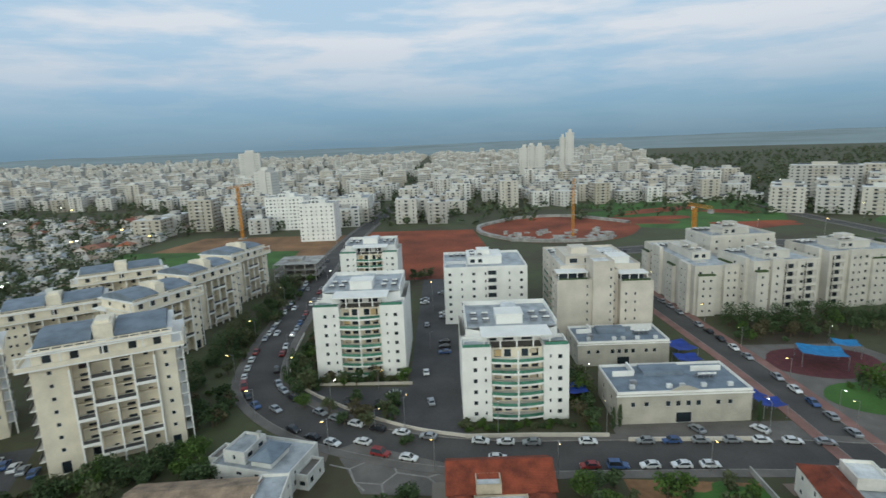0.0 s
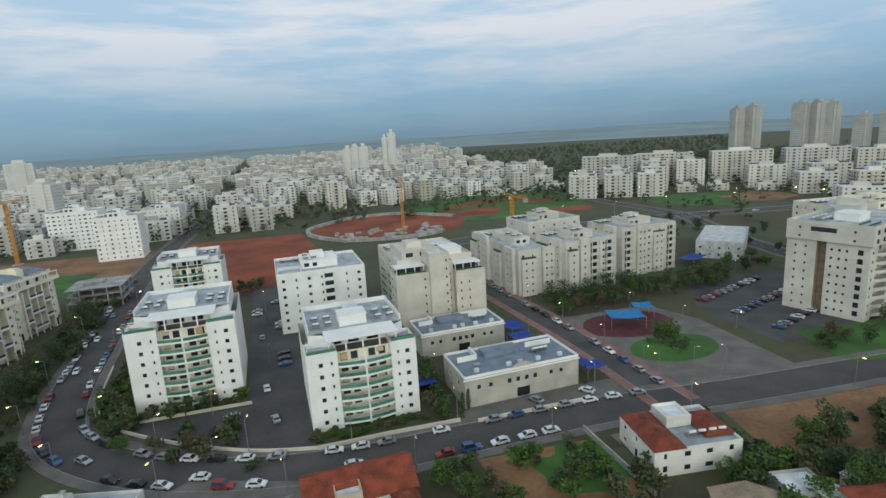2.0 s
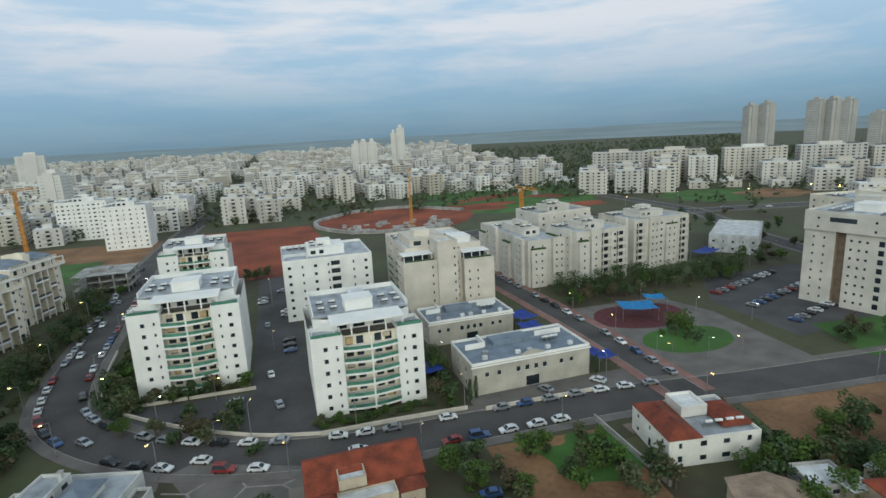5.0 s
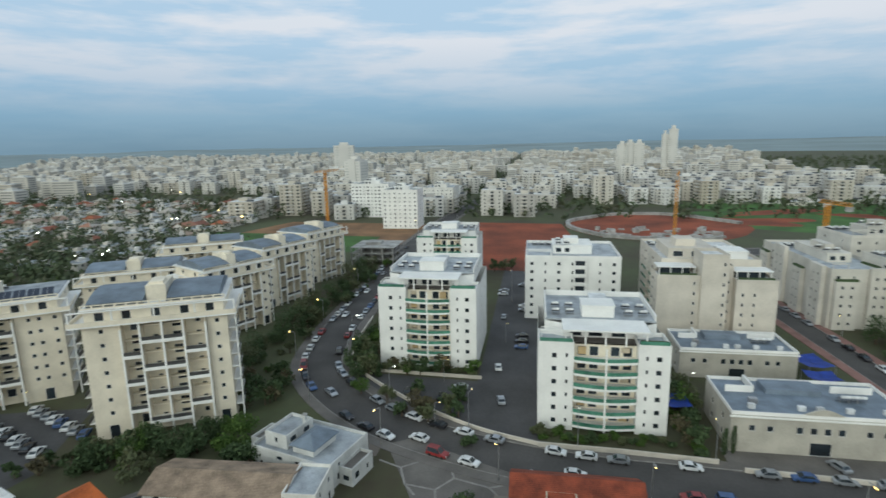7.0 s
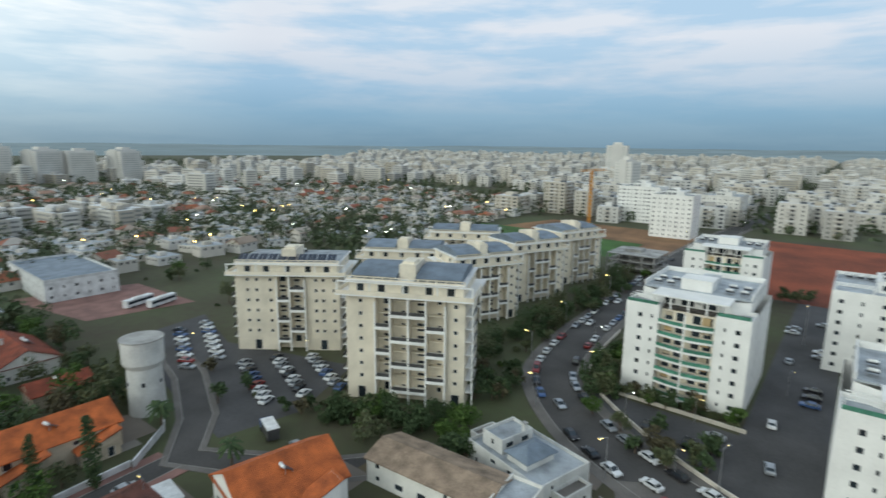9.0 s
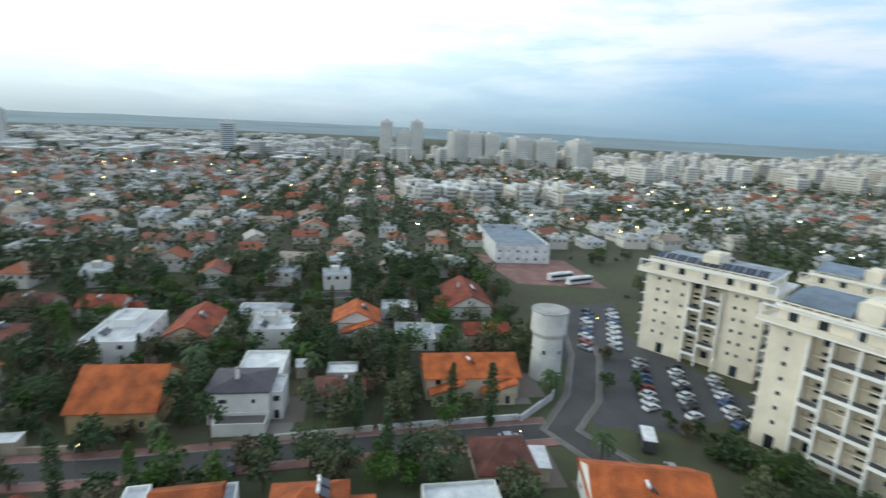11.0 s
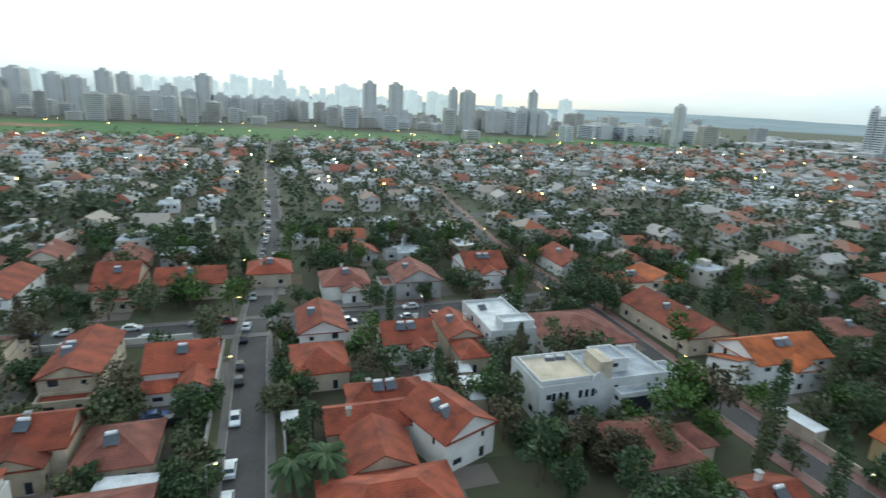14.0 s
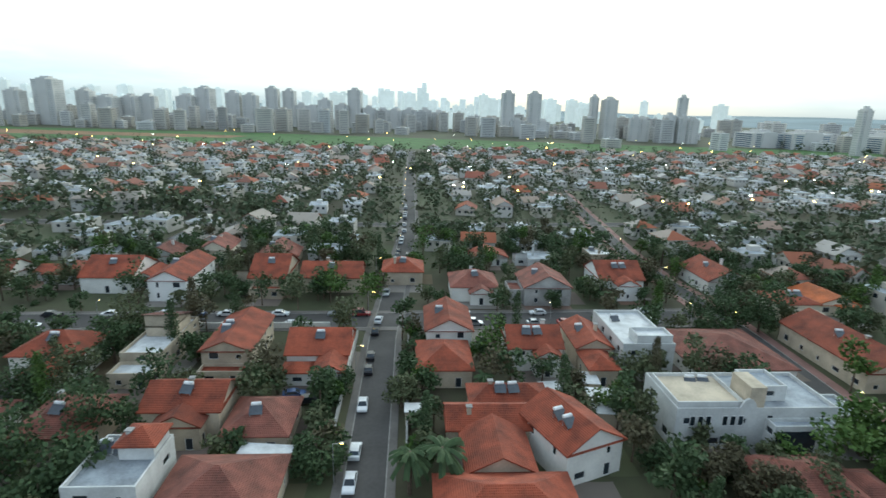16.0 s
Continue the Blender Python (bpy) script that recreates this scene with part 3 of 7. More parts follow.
def green_tower(x, y, w, d, floors, wing, label, m=None):
    """A white tower: two wings, between them balconies with green glass, and a set-back penthouse."""
    b = thing("apartment_tower", label, "apartment tower", pose(x, y, 0), "white towers with green balconies")
    top, st = floors * 3.05 + 1.4, 3.05
    left, right = wing
    wall = MB()
    lw = rows_of([left * 0.45], 1.1, 1.2, floors, 1.6) + rows_of([left * 0.80], 0.6, 1.0, floors, 1.8)
    rw_ = rows_of([right * 0.28], 0.6, 1.0, floors, 1.8) + rows_of([right * 0.65], 1.2, 1.2, floors, 1.6)
    wall_side(wall, b, 0, 0, left, 0, 0, top, lw)
    wall_side(wall, b, left, 0, left, 2.4, 0, top, [])
    rear = MB()
    wall_side(rear, b, left, 2.4, w - right, 2.4, 0, top, rows_of([left * 0.0 + 1.8, 4.4, (w - left - right) - 4.4, (w - left - right) - 1.8], 1.9, 2.2, floors, 1.5))
    wall_side(wall, b, w - right, 2.4, w - right, 0, 0, top, [])
    wall_side(wall, b, w - right, 0, w, 0, 0, top, rw_)
    side = rows_of([3.5, 9.0, 15.0, d - 6.0], 1.1, 1.2, floors, 1.6)
    wall_side(wall, b, w, 0, w, d, 0, top, side if faces_walk(x + w / 2, y, 0, 1) else [])
    wall_side(wall, b, w, d, 0, d, 0, top, [])
    wall_side(wall, b, 0, d, 0, 0, 0, top, side if faces_walk(x + w / 2, y, 0, 3) or x > -5 else [])
    part("wall", wall, WHITE, b)
    part("loggia_wall", rear, CREAM, b, "cream plaster behind the balconies")
    cx = (left + w - right) / 2
    for k in range(floors):
        z = 1.2 + st * k + 0.1
        edge = [(left + 0.01 + (w - right - left - 0.02) * j / 10, -0.35 - 0.95 * math.sin(math.pi * j / 10)) for j in range(11)]
        slab, rails = MB(), (MB(), MB())
        for j, ((a, e), (c, f)) in enumerate(zip(edge, edge[1:])):
            slab.face([(a, e, z), (c, f, z), (c, 2.38, z), (a, 2.38, z)])
            slab.face([(c, f, z - 0.2), (a, e, z - 0.2), (a, 2.38, z - 0.2), (c, 2.38, z - 0.2)])
            slab.face([(a, e - 0.06, z - 0.32), (c, f - 0.06, z - 0.32), (c, f - 0.06, z + 0.18), (a, e - 0.06, z + 0.18)])
            slab.face([(a, e - 0.06, z + 0.18), (c, f - 0.06, z + 0.18), (c, f + 0.06, z + 0.18), (a, e + 0.06, z + 0.18)])
            for o in (0.03, 0.08):
                q = [(a, e + o, z + 0.18), (c, f + o, z + 0.18), (c, f + o, z + 1.0), (a, e + o, z + 1.0)]
                rails[j // 5].face(q if o < 0.05 else q[::-1])
        s = part("balcony", slab, WHITE, b)
        for rail in rails:
            part("railing", rail, GREENGLASS, s, "green glass railing")
        # blinds behind the balcony
        part("roller_blind", MB().box(left + 1.0, 2.2, z + (0.6 if k % 2 else 1.4), left + 2.7, 2.34, z + 2.3), OCHRE if k % 3 else SAND, s, "ochre roller blind")
        part("roller_blind", MB().box(w - right - 3.2, 2.2, z + (0.4 if k % 3 == 0 else 1.2), w - right - 1.4, 2.34, z + 2.3), SAND if k % 2 else OCHRE, s, "sand roller blind")
    part("pillar", MB().box(cx - 0.2, -1.42, 0, cx + 0.2, -1.0, top), WHITE, b)
    part("planter", MB().box(w - right + 0.5, 0.5, top, w - 0.5, 1.3, top + 1.5), LEAF[0], b, "dark hedge on a roof terrace")
    # terraces and penthouse
    roof_deck(b, 0, 0, left, 8, top, ROOFGREY, 0.9)
    roof_deck(b, w - right, 0, w, 8, top, ROOFGREY, 0.9)
    part("terrace_floor", MB().box(left, 2.4, top - 0.3, w - right, 8, top), PAVE, b)
    for a, c in ((0.3, left - 0.3), (w - right + 0.3, w - 0.3)):
        part("railing", MB().box(a, 0.05, top + 0.9, c, 0.1, top + 1.7), GREENGLASS, b, "green glass railing")
    ph = MB()
    z2 = top + 3.1
    wall_side(ph, b, left - 2, 6, w - right + 2, 6, top, z2, [(1.5, 4.0, top + 0.2, top + 2.5), (5.5, 8.5, top + 0.2, top + 2.5), (10.5, 13.5, top + 0.2, top + 2.5)], glass=GLASS)
    wall_side(ph, b, w - right + 2, 6, w - 1.5, 8, top, z2, [])
    wall_side(ph, b, w - 1.5, 8, w - 1.5, d - 2, top, z2, rows_of([4, 10, 16], 1.4, 1.3, 1, top + 0.9))
    wall_side(ph, b, w - 1.5, d - 2, 1.5, d - 2, top, z2, [])
    wall_side(ph, b, 1.5, d - 2, 1.5, 8, top, z2, rows_of([4, 10, 16], 1.4, 1.3, 1, top + 0.9))
    wall_side(ph, b, 1.5, 8, left - 2, 6, top, z2, [])
    part("penthouse_wall", ph, WHITE, b)
    part("canopy", MB().box(left - 2.4, 0.6, z2, w - right + 2.4, 8.5, z2 + 0.35), WHITE, b)
    for k in range(5):
        px = left - 1.8 + (w - right - left + 3.6) * k / 4
        part("column", MB().box(px - 0.18, 0.9, top - 0.0, px + 0.18, 1.26, z2), WHITE, b)
    part("roof", MB().box(1.5, 8.5, z2 - 0.1, w - 1.5, d - 2, z2 + 0.3), ROOFGREY, b)
    part("parapet", MB().box(1.5, d - 2.3, z2 + 0.3, w - 1.5, d - 2, z2 + 1.6).box(1.5, 8.5, z2 + 0.3, 1.8, d - 2.3, z2 + 1.6).box(w - 1.8, 8.5, z2 + 0.3, w - 1.5, d - 2.3, z2 + 1.6), WHITE, b)
    room_on_roof(b, w * 0.36, 10, w * 0.62, 16, z2 + 0.3, 2.6, WHITE)
    part("roof_room", MB().box(w * 0.45, 19, z2 + 0.3, w * 0.6, 24, z2 + 2.2), ROOFWHITE, b)
    for k in range(4):
        heater(b, 4.0 + (k % 2) * 3.2, 12 + (k // 2) * 5.0, z2 + 0.3)
        heater(b, w - 7.0 + (k % 2) * 3.2, 12 + (k // 2) * 5.0, z2 + 0.3)
    part("pergola", MB().box(0.5, 1.2, top + 2.2, left - 0.5, 1.35, top + 2.35).box(0.5, 3.2, top + 2.2, left - 0.5, 3.35, top + 2.35).box(0.5, 5.2, top + 2.2, left - 0.5, 5.35, top + 2.35).box(0.5, 1.2, top, 0.65, 1.35, top + 2.2).box(left - 0.65, 1.2, top, left - 0.5, 1.35, top + 2.2), WHITE, b)
    return b


def plain_block(x, y, w, d, floors, wall_mat, label, rz=0, rhythm=4.2, big=False, roofm=None, loggia=(), side_cols=0, group="apartment blocks", extra=True, balcony=True, step=3.05, bays=()):
    """An apartment block with rows of windows, side balconies and a stepped roof storey."""
    b = thing("apartment_block", label, "apartment building", pose(x, y, 0, 0, 0, rz), group)
    top = floors * step + 1.0
    wall = MB()
    for k, (p, q) in enumerate((((0, 0), (w, 0)), ((w, 0), (w, d)), ((w, d), (0, d)), ((0, d), (0, 0)))):
        L = math.dist(p, q)
        n = side_cols if side_cols and k in (1, 3) else max(2, int(L // rhythm))
        xs = [L * (j + 0.5) / n for j in range(n)]
        if k == 2 or not faces_walk(x, y, rz, k):
            holes = []
        else:
            holes = []
            for j, c in enumerate(xs):
                ww = 1.9 if big and j % 3 == 1 else (0.7 if j % 2 else 1.25)
                holes += rows_of([c], ww, 1.2, floors, 1.5, step)
        if k == 0 and loggia:
            deep = [h for f in loggia for h in rows_of([w * f], 3.4, 2.1, floors, 1.2, step)]
            holes = [h for h in holes if all(h[1] < e[0] or h[0] > e[1] for e in deep)]
            wall_side(wall, b, *p, *q, 0, top, holes + deep, 0.22, windows=False)
            fr, _ = side_frame(*p, *q)
            for a, c, e, f in holes:
                part("window", window_mesh(c - a, f - e), None, b, m=fr @ pose((a + c) / 2, 0.1, e))
            for a, c, e, f in deep:
                part("glazing", window_mesh(c - a, f - e), None, b, m=fr @ pose((a + c) / 2, 0.1, e))
                part("balcony", MB().box(a - 0.3, -1.5, e - 0.35, c + 0.3, -0.01, e - 0.15).box(a - 0.3, -1.5, e - 0.15, c + 0.3, -1.38, e + 0.75), wall_mat, b)
            for f in loggia:
                part("pillar", MB().box(w * f - 2.15, -1.52, 0, w * f - 1.85, -1.22, top + 0.4), wall_mat, b)
                part("pillar", MB().box(w * f + 1.85, -1.52, 0, w * f + 2.15, -1.22, top + 0.4), wall_mat, b)
        else:
            wall_side(wall, b, *p, *q, 0, top, holes)
    part("wall", wall, wall_mat, b)
    roof_deck(b, 0, 0, w, d, top, roofm or ROOFGREY, 1.0, wall_mat)
    for side, a, c, out_, rise in bays:  # projecting masses: side 0 front, 3 left
        bw = MB()
        h_ = top + rise
        ring_ = [(a, -0.02), (a, -out_), (c, -out_), (c, -0.02)] if side == 0 else [(-0.02, c), (-out_, c), (-out_, a), (-0.02, a)]
        for n_, (p, q) in enumerate(zip(ring_, ring_[1:])):
            L = math.dist(p, q)
            wall_side(bw, b, *p, *q, 0, h_, rows_of([L * 0.3, L * 0.7] if L > 5 else [L * 0.5], 0.9 if L > 2 else 0.5, 1.1, floors if rise > -2 else floors - 1, 1.6, step) if n_ == 1 else [])
        xs_, ys_ = [v[0] for v in ring_], [v[1] for v in ring_]
        bw.box(min(xs_), min(ys_), h_, max(xs_), max(ys_), h_ + 0.05)
        part("bay", bw, wall_mat, b)
        if rise < -1:
            part("planter", MB().box(min(xs_) + 0.2, min(ys_) + 0.2, h_ + 0.05, max(xs_) - 0.2, max(ys_) - 0.1, h_ + 0.7), LEAF[0], b, "planted terrace edge")
    if extra:
        room_on_roof(b, w * 0.30, d * 0.28, w * 0.72, d * 0.74, top, 3.0, wall_mat, [(0, 1.0, 3.0, 0.6, 2.2), (0, 4.2, 6.0, 0.6, 2.2), (1, 1.5, 3.2, 0.6, 2.2)])
        part("roof_room", MB().box(w * 0.42, d * 0.40, top + 3.25, w * 0.58, d * 0.60, top + 5.3), wall_mat, b)
        for k in range(6):
            heater(b, w * 0.10 + (k % 3) * 2.6, d * 0.80 + (k // 3) * 2.6, top)
        for k in range(4):
            heater(b, w * 0.36 + (k % 2) * 3.0, d * 0.34 + (k // 2) * 6, top + 3.25)
        part("pergola", MB().box(0.6, 0.6, top + 2.3, w * 0.28, 0.8, top + 2.5).box(0.6, 2.4, top + 2.3, w * 0.28, 2.6, top + 2.5).box(0.6, 4.2, top + 2.3, w * 0.28, 4.4, top + 2.5).box(0.6, 0.6, top, 0.8, 0.8, top + 2.3).box(w * 0.27, 0.6, top, w * 0.28, 0.8, top + 2.3), wall_mat, b)
    if balcony:
        for k in range(1, floors):
            z = 0.3 + step * k
            for sx in (w + 0.01,):
                s = part("balcony", MB().box(sx, d * 0.08, z, sx + 1.7, d * 0.40, z + 0.2), wall_mat, b)
                part("railing", MB().box(sx + 1.58, d * 0.08, z + 0.2, sx + 1.7, d * 0.40, z + 1.1).box(sx, d * 0.08, z + 0.2, sx + 1.58, d * 0.08 + 0.1, z + 1.1), wall_mat, s)
        part("pillar", MB().box(w + 1.4, d * 0.08, 0, w + 1.7, d * 0.08 + 0.3, top - 2).box(w + 1.4, d * 0.40 - 0.3, 0, w + 1.7, d * 0.40, top - 2), wall_mat, b)
    return b


def lattice_block(x, y, rz, w, d, floors, label, bays=(0.25, 0.85), solar=False):
    """A cream building whose front opens into tall two-storey balconies in a staggered white frame, under blue-grey metal roofs."""
    b = thing("apartment_block", label, "apartment building", pose(x, y, 0, 0, 0, rz), "cream buildings with white balcony frames")
    st = 3.15
    top = floors * st + 1.2
    x0, x1 = w * bays[0], w * bays[1]
    deep = 2.0
    strips = [(0, x0), (x1, w)]
    wall = MB()
    for a, c in strips:
        L = c - a
        cols = [L * 0.5] if L < 8 else [L * 0.3, L * 0.52, L * 0.85]
        holes = rows_of(cols, 0.95, 1.0, floors, 2.4, st, 1) + [(L * 0.5 - 1.0, L * 0.5 + 1.0, 0.1, 3.2)]
        wall_side(wall, b, a, 0, c, 0, 0, top, holes)
    wall_side(wall, b, x0, 0, x0, deep, 0, top, [])
    wall_side(wall, b, x1, deep, x1, 0, 0, top, [])
    span = x1 - x0
    wall_side(wall, b, x0, deep, x1, deep, 0, top, rows_of([span * f for f in (0.14, 0.62)], 1.9, 2.1, floors, 1.9, st) + rows_of([span * f for f in (0.37, 0.88)], 1.1, 1.2, floors, 2.5, st))
    sides = rows_of([d * f for f in (0.15, 0.38, 0.62, 0.85)], 1.0, 1.1, floors, 2.3, st)
    wall_side(wall, b, w, 0, w, d, 0, top, sides if faces_walk(x, y, rz, 1) else [])
    wall_side(wall, b, w, d, 0, d, 0, top, [])
    wall_side(wall, b, 0, d, 0, 0, 0, top, sides if faces_walk(x, y, rz, 3) else [])
    part("wall", wall, CREAM, b)
    share = (0.0, 0.22, 0.48, 0.73, 1.0) if span > 9 else (0.0, 0.45, 1.0)
    cols = [x0 + 0.2 + (span - 0.4) * f for f in share]
    bays_n = len(cols) - 1
    for k, cx in enumerate(cols):
        part("pillar", MB().box(cx - 0.2, -1.1, 0, cx + 0.2, -0.7, top + (0.4 if 0 < k < bays_n else -1.2)), WHITE, b)
        part("fin", MB().box(cx - 0.09, -0.7, 3.4, cx + 0.09, deep - 0.02, top - 0.2), CREAM, b)
    for j in range(bays_n):
        start = 0 if (bays_n == 4 and j in (1, 2)) or (bays_n == 2 and j == 0) else 1
        for k in range(start, floors, 2):
            z = 3.3 + st * k
            if z > top - 2.0:
                continue
            a, c = cols[j] + 0.2, cols[j + 1] - 0.2
            s = part("balcony", MB().box(a, -0.9, z - 0.25, c, deep - 0.02, z).box(a - 0.05, -1.16, z - 0.6, c + 0.05, -0.9, z + 0.12), WHITE, b)
            part("railing", MB().box(a, -1.05, z + 0.12, c, -0.98, z + 0.95), RAIL, s, "dark iron railing")
            part("upper_floor", MB().box(a, 0.7, z + st - 0.25, c, deep - 0.03, z + st), CREAM, s, "set-back cream gallery slab")
    for k in range(1, floors):
        z = 0.4 + st * k
        s = part("balcony", MB().box(w + 0.02, d * 0.05, z, w + 1.8, d * 0.38, z + 0.22), WHITE, b)
        part("railing", MB().box(w + 1.7, d * 0.05, z + 0.22, w + 1.76, d * 0.38, z + 1.15), RAIL, s)
        s = part("balcony", MB().box(-1.5, d * 0.05, z, -0.02, d * 0.30, z + 0.22), WHITE, b)
        part("railing", MB().box(-1.46, d * 0.05, z + 0.22, -1.4, d * 0.30, z + 1.15), RAIL, s)
    part("pillar", MB().box(w + 1.5, d * 0.05, 0, w + 1.8, d * 0.05 + 0.3, top), WHITE, b)
    # overhanging top storey
    part("cornice", MB().box(-2.2, -1.5, top, w + 2.2, d + 0.6, top + 0.35), WHITE, b)
    tt = MB()
    z1 = top + 0.35
    holes = [(w * f - 0.9, w * f + 0.9, z1 + 0.4, z1 + 2.3) for f in (0.12, 0.3, 0.5, 0.7, 0.88)]
    wall_side(tt, b, 0.6, 0.6, w - 0.6, 0.6, z1, z1 + 3.0, [(a - 0.6, c - 0.6, e, f) for a, c, e, f in holes])
    wall_side(tt, b, w - 0.6, 0.6, w - 0.6, d - 0.6, z1, z1 + 3.0, rows_of([d * 0.25, d * 0.65], 1.4, 1.4, 1, z1 + 0.8))
    wall_side(tt, b, w - 0.6, d - 0.6, 0.6, d - 0.6, z1, z1 + 3.0, [])
    wall_side(tt, b, 0.6, d - 0.6, 0.6, 0.6, z1, z1 + 3.0, rows_of([d * 0.25, d * 0.65], 1.4, 1.4, 1, z1 + 0.8))
    part("top_storey_wall", tt, CREAM, b)
    part("parapet", MB().box(-2.2, -1.5, z1, w + 2.2, -1.25, z1 + 0.9).box(w + 1.95, -1.25, z1, w + 2.2, d * 0.6, z1 + 0.9).box(-2.2, -1.25, z1, -1.95, d * 0.6, z1 + 0.9), CREAM, b)
    fr = MB()
    for f in (0.0, 0.25, 0.5, 0.75, 1.0):
        fr.box(f * (w + 3.6) - 1.95, -1.2, z1, f * (w + 3.6) - 1.65, -0.9, z1 + 2.9)
    fr.box(-2.0, -1.25, z1 + 2.9, w + 2.0, -0.85, z1 + 3.15)
    part("terrace_frame", fr, WHITE, b)
    z2 = z1 + 3.0
    part("roof_slab", MB().box(0, 0, z2, w, d, z2 + 0.3), WHITE, b)
    bal = MB().box(0.2, 0.1, z2 + 0.3, w - 0.2, 0.3, z2 + 0.6).box(0.2, 0.1, z2 + 1.0, w - 0.2, 0.3, z2 + 1.2)
    for k in range(14):
        q = 0.2 + (w - 0.6) * k / 13
        bal.box(q, 0.1, z2 + 0.6, q + 0.35, 0.3, z2 + 1.0)
    part("balustrade", bal, CREAM, b)
    if solar:
        part("roof", MB().box(0.5, 0.5, z2 + 0.3, w - 0.5, d - 0.5, z2 + 0.5), ROOFGREY, b)
        for k in range(10):
            q = 0.8 + (w - 1.6) * k / 10
            part("solar_panel", MB().bar((q + 1.2, 1.2, z2 + 0.9), (q + 1.2, 4.2, z2 + 2.2), 0.1).box(q, 4.1, z2 + 0.5, q + 0.1, 4.2, z2 + 2.0), METAL, b)
            pm = MB()
            pm.face([(q, 1.2, z2 + 0.85), (q + 2.5, 1.2, z2 + 0.85), (q + 2.5, 4.2, z2 + 2.25), (q, 4.2, z2 + 2.25)])
            pm.face([(q, 4.2, z2 + 2.2), (q + 2.5, 4.2, z2 + 2.2), (q + 2.5, 1.2, z2 + 0.8), (q, 1.2, z2 + 0.8)])
            part("solar_panel", pm, NAVY, b, "dark blue solar panel")
    for a, c in (() if solar else ((0.04, 0.42), (0.58, 0.96))):
        r = MB()
        n = 8
        prof = [(0.9 + (d - 1.8) * k / n, z2 + 0.3 + 2.4 * math.sin(math.pi * (0.12 + 0.76 * k / n)) ) for k in range(n + 1)]
        for (p, q), (s, t) in zip(prof, prof[1:]):
            r.face([(w * a, p, q), (w * c, p, q), (w * c, s, t), (w * a, s, t)])
        for e in (a, c):
            r.face([(w * e, p, q) for p, q in prof] + [(w * e, d - 0.9, z2 + 0.3), (w * e, 0.9, z2 + 0.3)])
        part("roof", r, ROOFBLUE, b, "curved blue-grey metal roof")
    part("roof_room", MB().box(w * 0.43, d * 0.15, z2 + 0.3, w * 0.57, d * 0.6, z2 + 3.8), CREAM, b)
    part("roof_room", MB().box(w * 0.45, d * 0.2, z2 + 3.8, w * 0.55, d * 0.4, z2 + 4.4), CREAM, b)
    for k in range(3):
        heater(b, w * 0.45 + k * 1.4, d * 0.8, z2 + 0.3)
    return b


def stepped_block(x, y, label):
    """A beige stone building of several masses at different heights, with roof terraces and windows down their edges."""
    b = thing("apartment_block", label, "apartment building", pose(x, y, 0), "apartment blocks")
    st = 3.05

    def block(x0, y0, x1, y1, h, front=(), left=(), right=()):
        wl = MB()
        for p, q, cols in (((x0, y0), (x1, y0), front), ((x1, y0), (x1, y1), right), ((x1, y1), (x0, y1), ()), ((x0, y1), (x0, y0), left)):
            wall_side(wl, b, *p, *q, 0, h, [o for c, ww in cols for o in rows_of([c], ww, 1.1, int((h - 1) / st), 1.9, st)])
        part("wall", wl, BEIGE, b)
        roof_deck(b, x0, y0, x1, y1, h, ROOFWHITE, 0.9, BEIGE)

    block(3, 9, 32, 44, 25.5, left=((4, 1.6), (10, 2.4), (16, 1.0), (22, 2.4), (29, 1.6)), right=((5, 1.2), (12, 1.2), (20, 1.2)))
    block(0, 0, 12.2, 8.98, 22.4, front=((10.6, 0.7),), left=((2.5, 2.2), (6.5, 1.2)))
    block(12.22, -1.0, 19.5, 8.97, 29.0, front=((6.2, 0.7),))
    block(19.52, 2.5, 22.0, 8.96, 25.0, front=((1.2, 0.8),))
    block(22.02, -0.4, 33.5, 8.98, 21.4, front=((2.0, 0.7), (5.2, 0.7)), right=((4.5, 1.2),))
    # roof terraces with pergolas, glazing behind them and a stepped top
    for x0, x1, z in ((0.6, 11.6, 22.4), (22.6, 33.0, 21.4)):
        pg = MB()
        for k in range(4):
            px = x0 + 0.4 + (x1 - x0 - 1.0) * k / 3
            pg.box(px, 3.0, z, px + 0.25, 3.25, z + 2.5)
        pg.box(x0, 2.8, z + 2.5, x1, 8.9, z + 2.8)
        part("pergola", pg, WHITE, b)
        part("planter", MB().box(x0 + 0.3, 0.4, z, x1 - 0.3, 1.1, z + 1.25), LEAF[0], b, "green planted terrace edge")
        part("terrace_room", MB().box(x0 + 1.0, 5.6, z, x1 - 1.0, 8.9, z + 2.5), GLASS, b, "dark glazed terrace room")
    room_on_roof(b, 6, 14, 20, 32, 25.5, 3.0, BEIGE, [(0, 1.5, 4.5, 0.5, 2.3), (0, 7, 10, 0.5, 2.3)])
    room_on_roof(b, 22, 12, 29, 20, 25.5, 2.6, WHITE)
    part("roof_room", MB().box(9, 18, 28.75, 15, 25, 31.0), BEIGE, b)
    for k in range(8):
        heater(b, 5 + (k % 4) * 3.0, 34 + (k // 4) * 4.0, 25.5)
        heater(b, 22 + (k % 4) * 2.4, 24 + (k // 4) * 5.0, 25.5)
    # balconies down the west side
    for k in range(1, 7):
        z = 0.5 + st * k
        for y0 in (11, 24):
            q = part("balcony", MB().box(1.3, y0, z, 2.98, y0 + 8, z + 0.22), BEIGE, b)
            part("railing", MB().box(1.3, y0, z + 0.22, 1.42, y0 + 8, z + 1.1), GREENGLASS, q, "greenish glass railing")
    return b


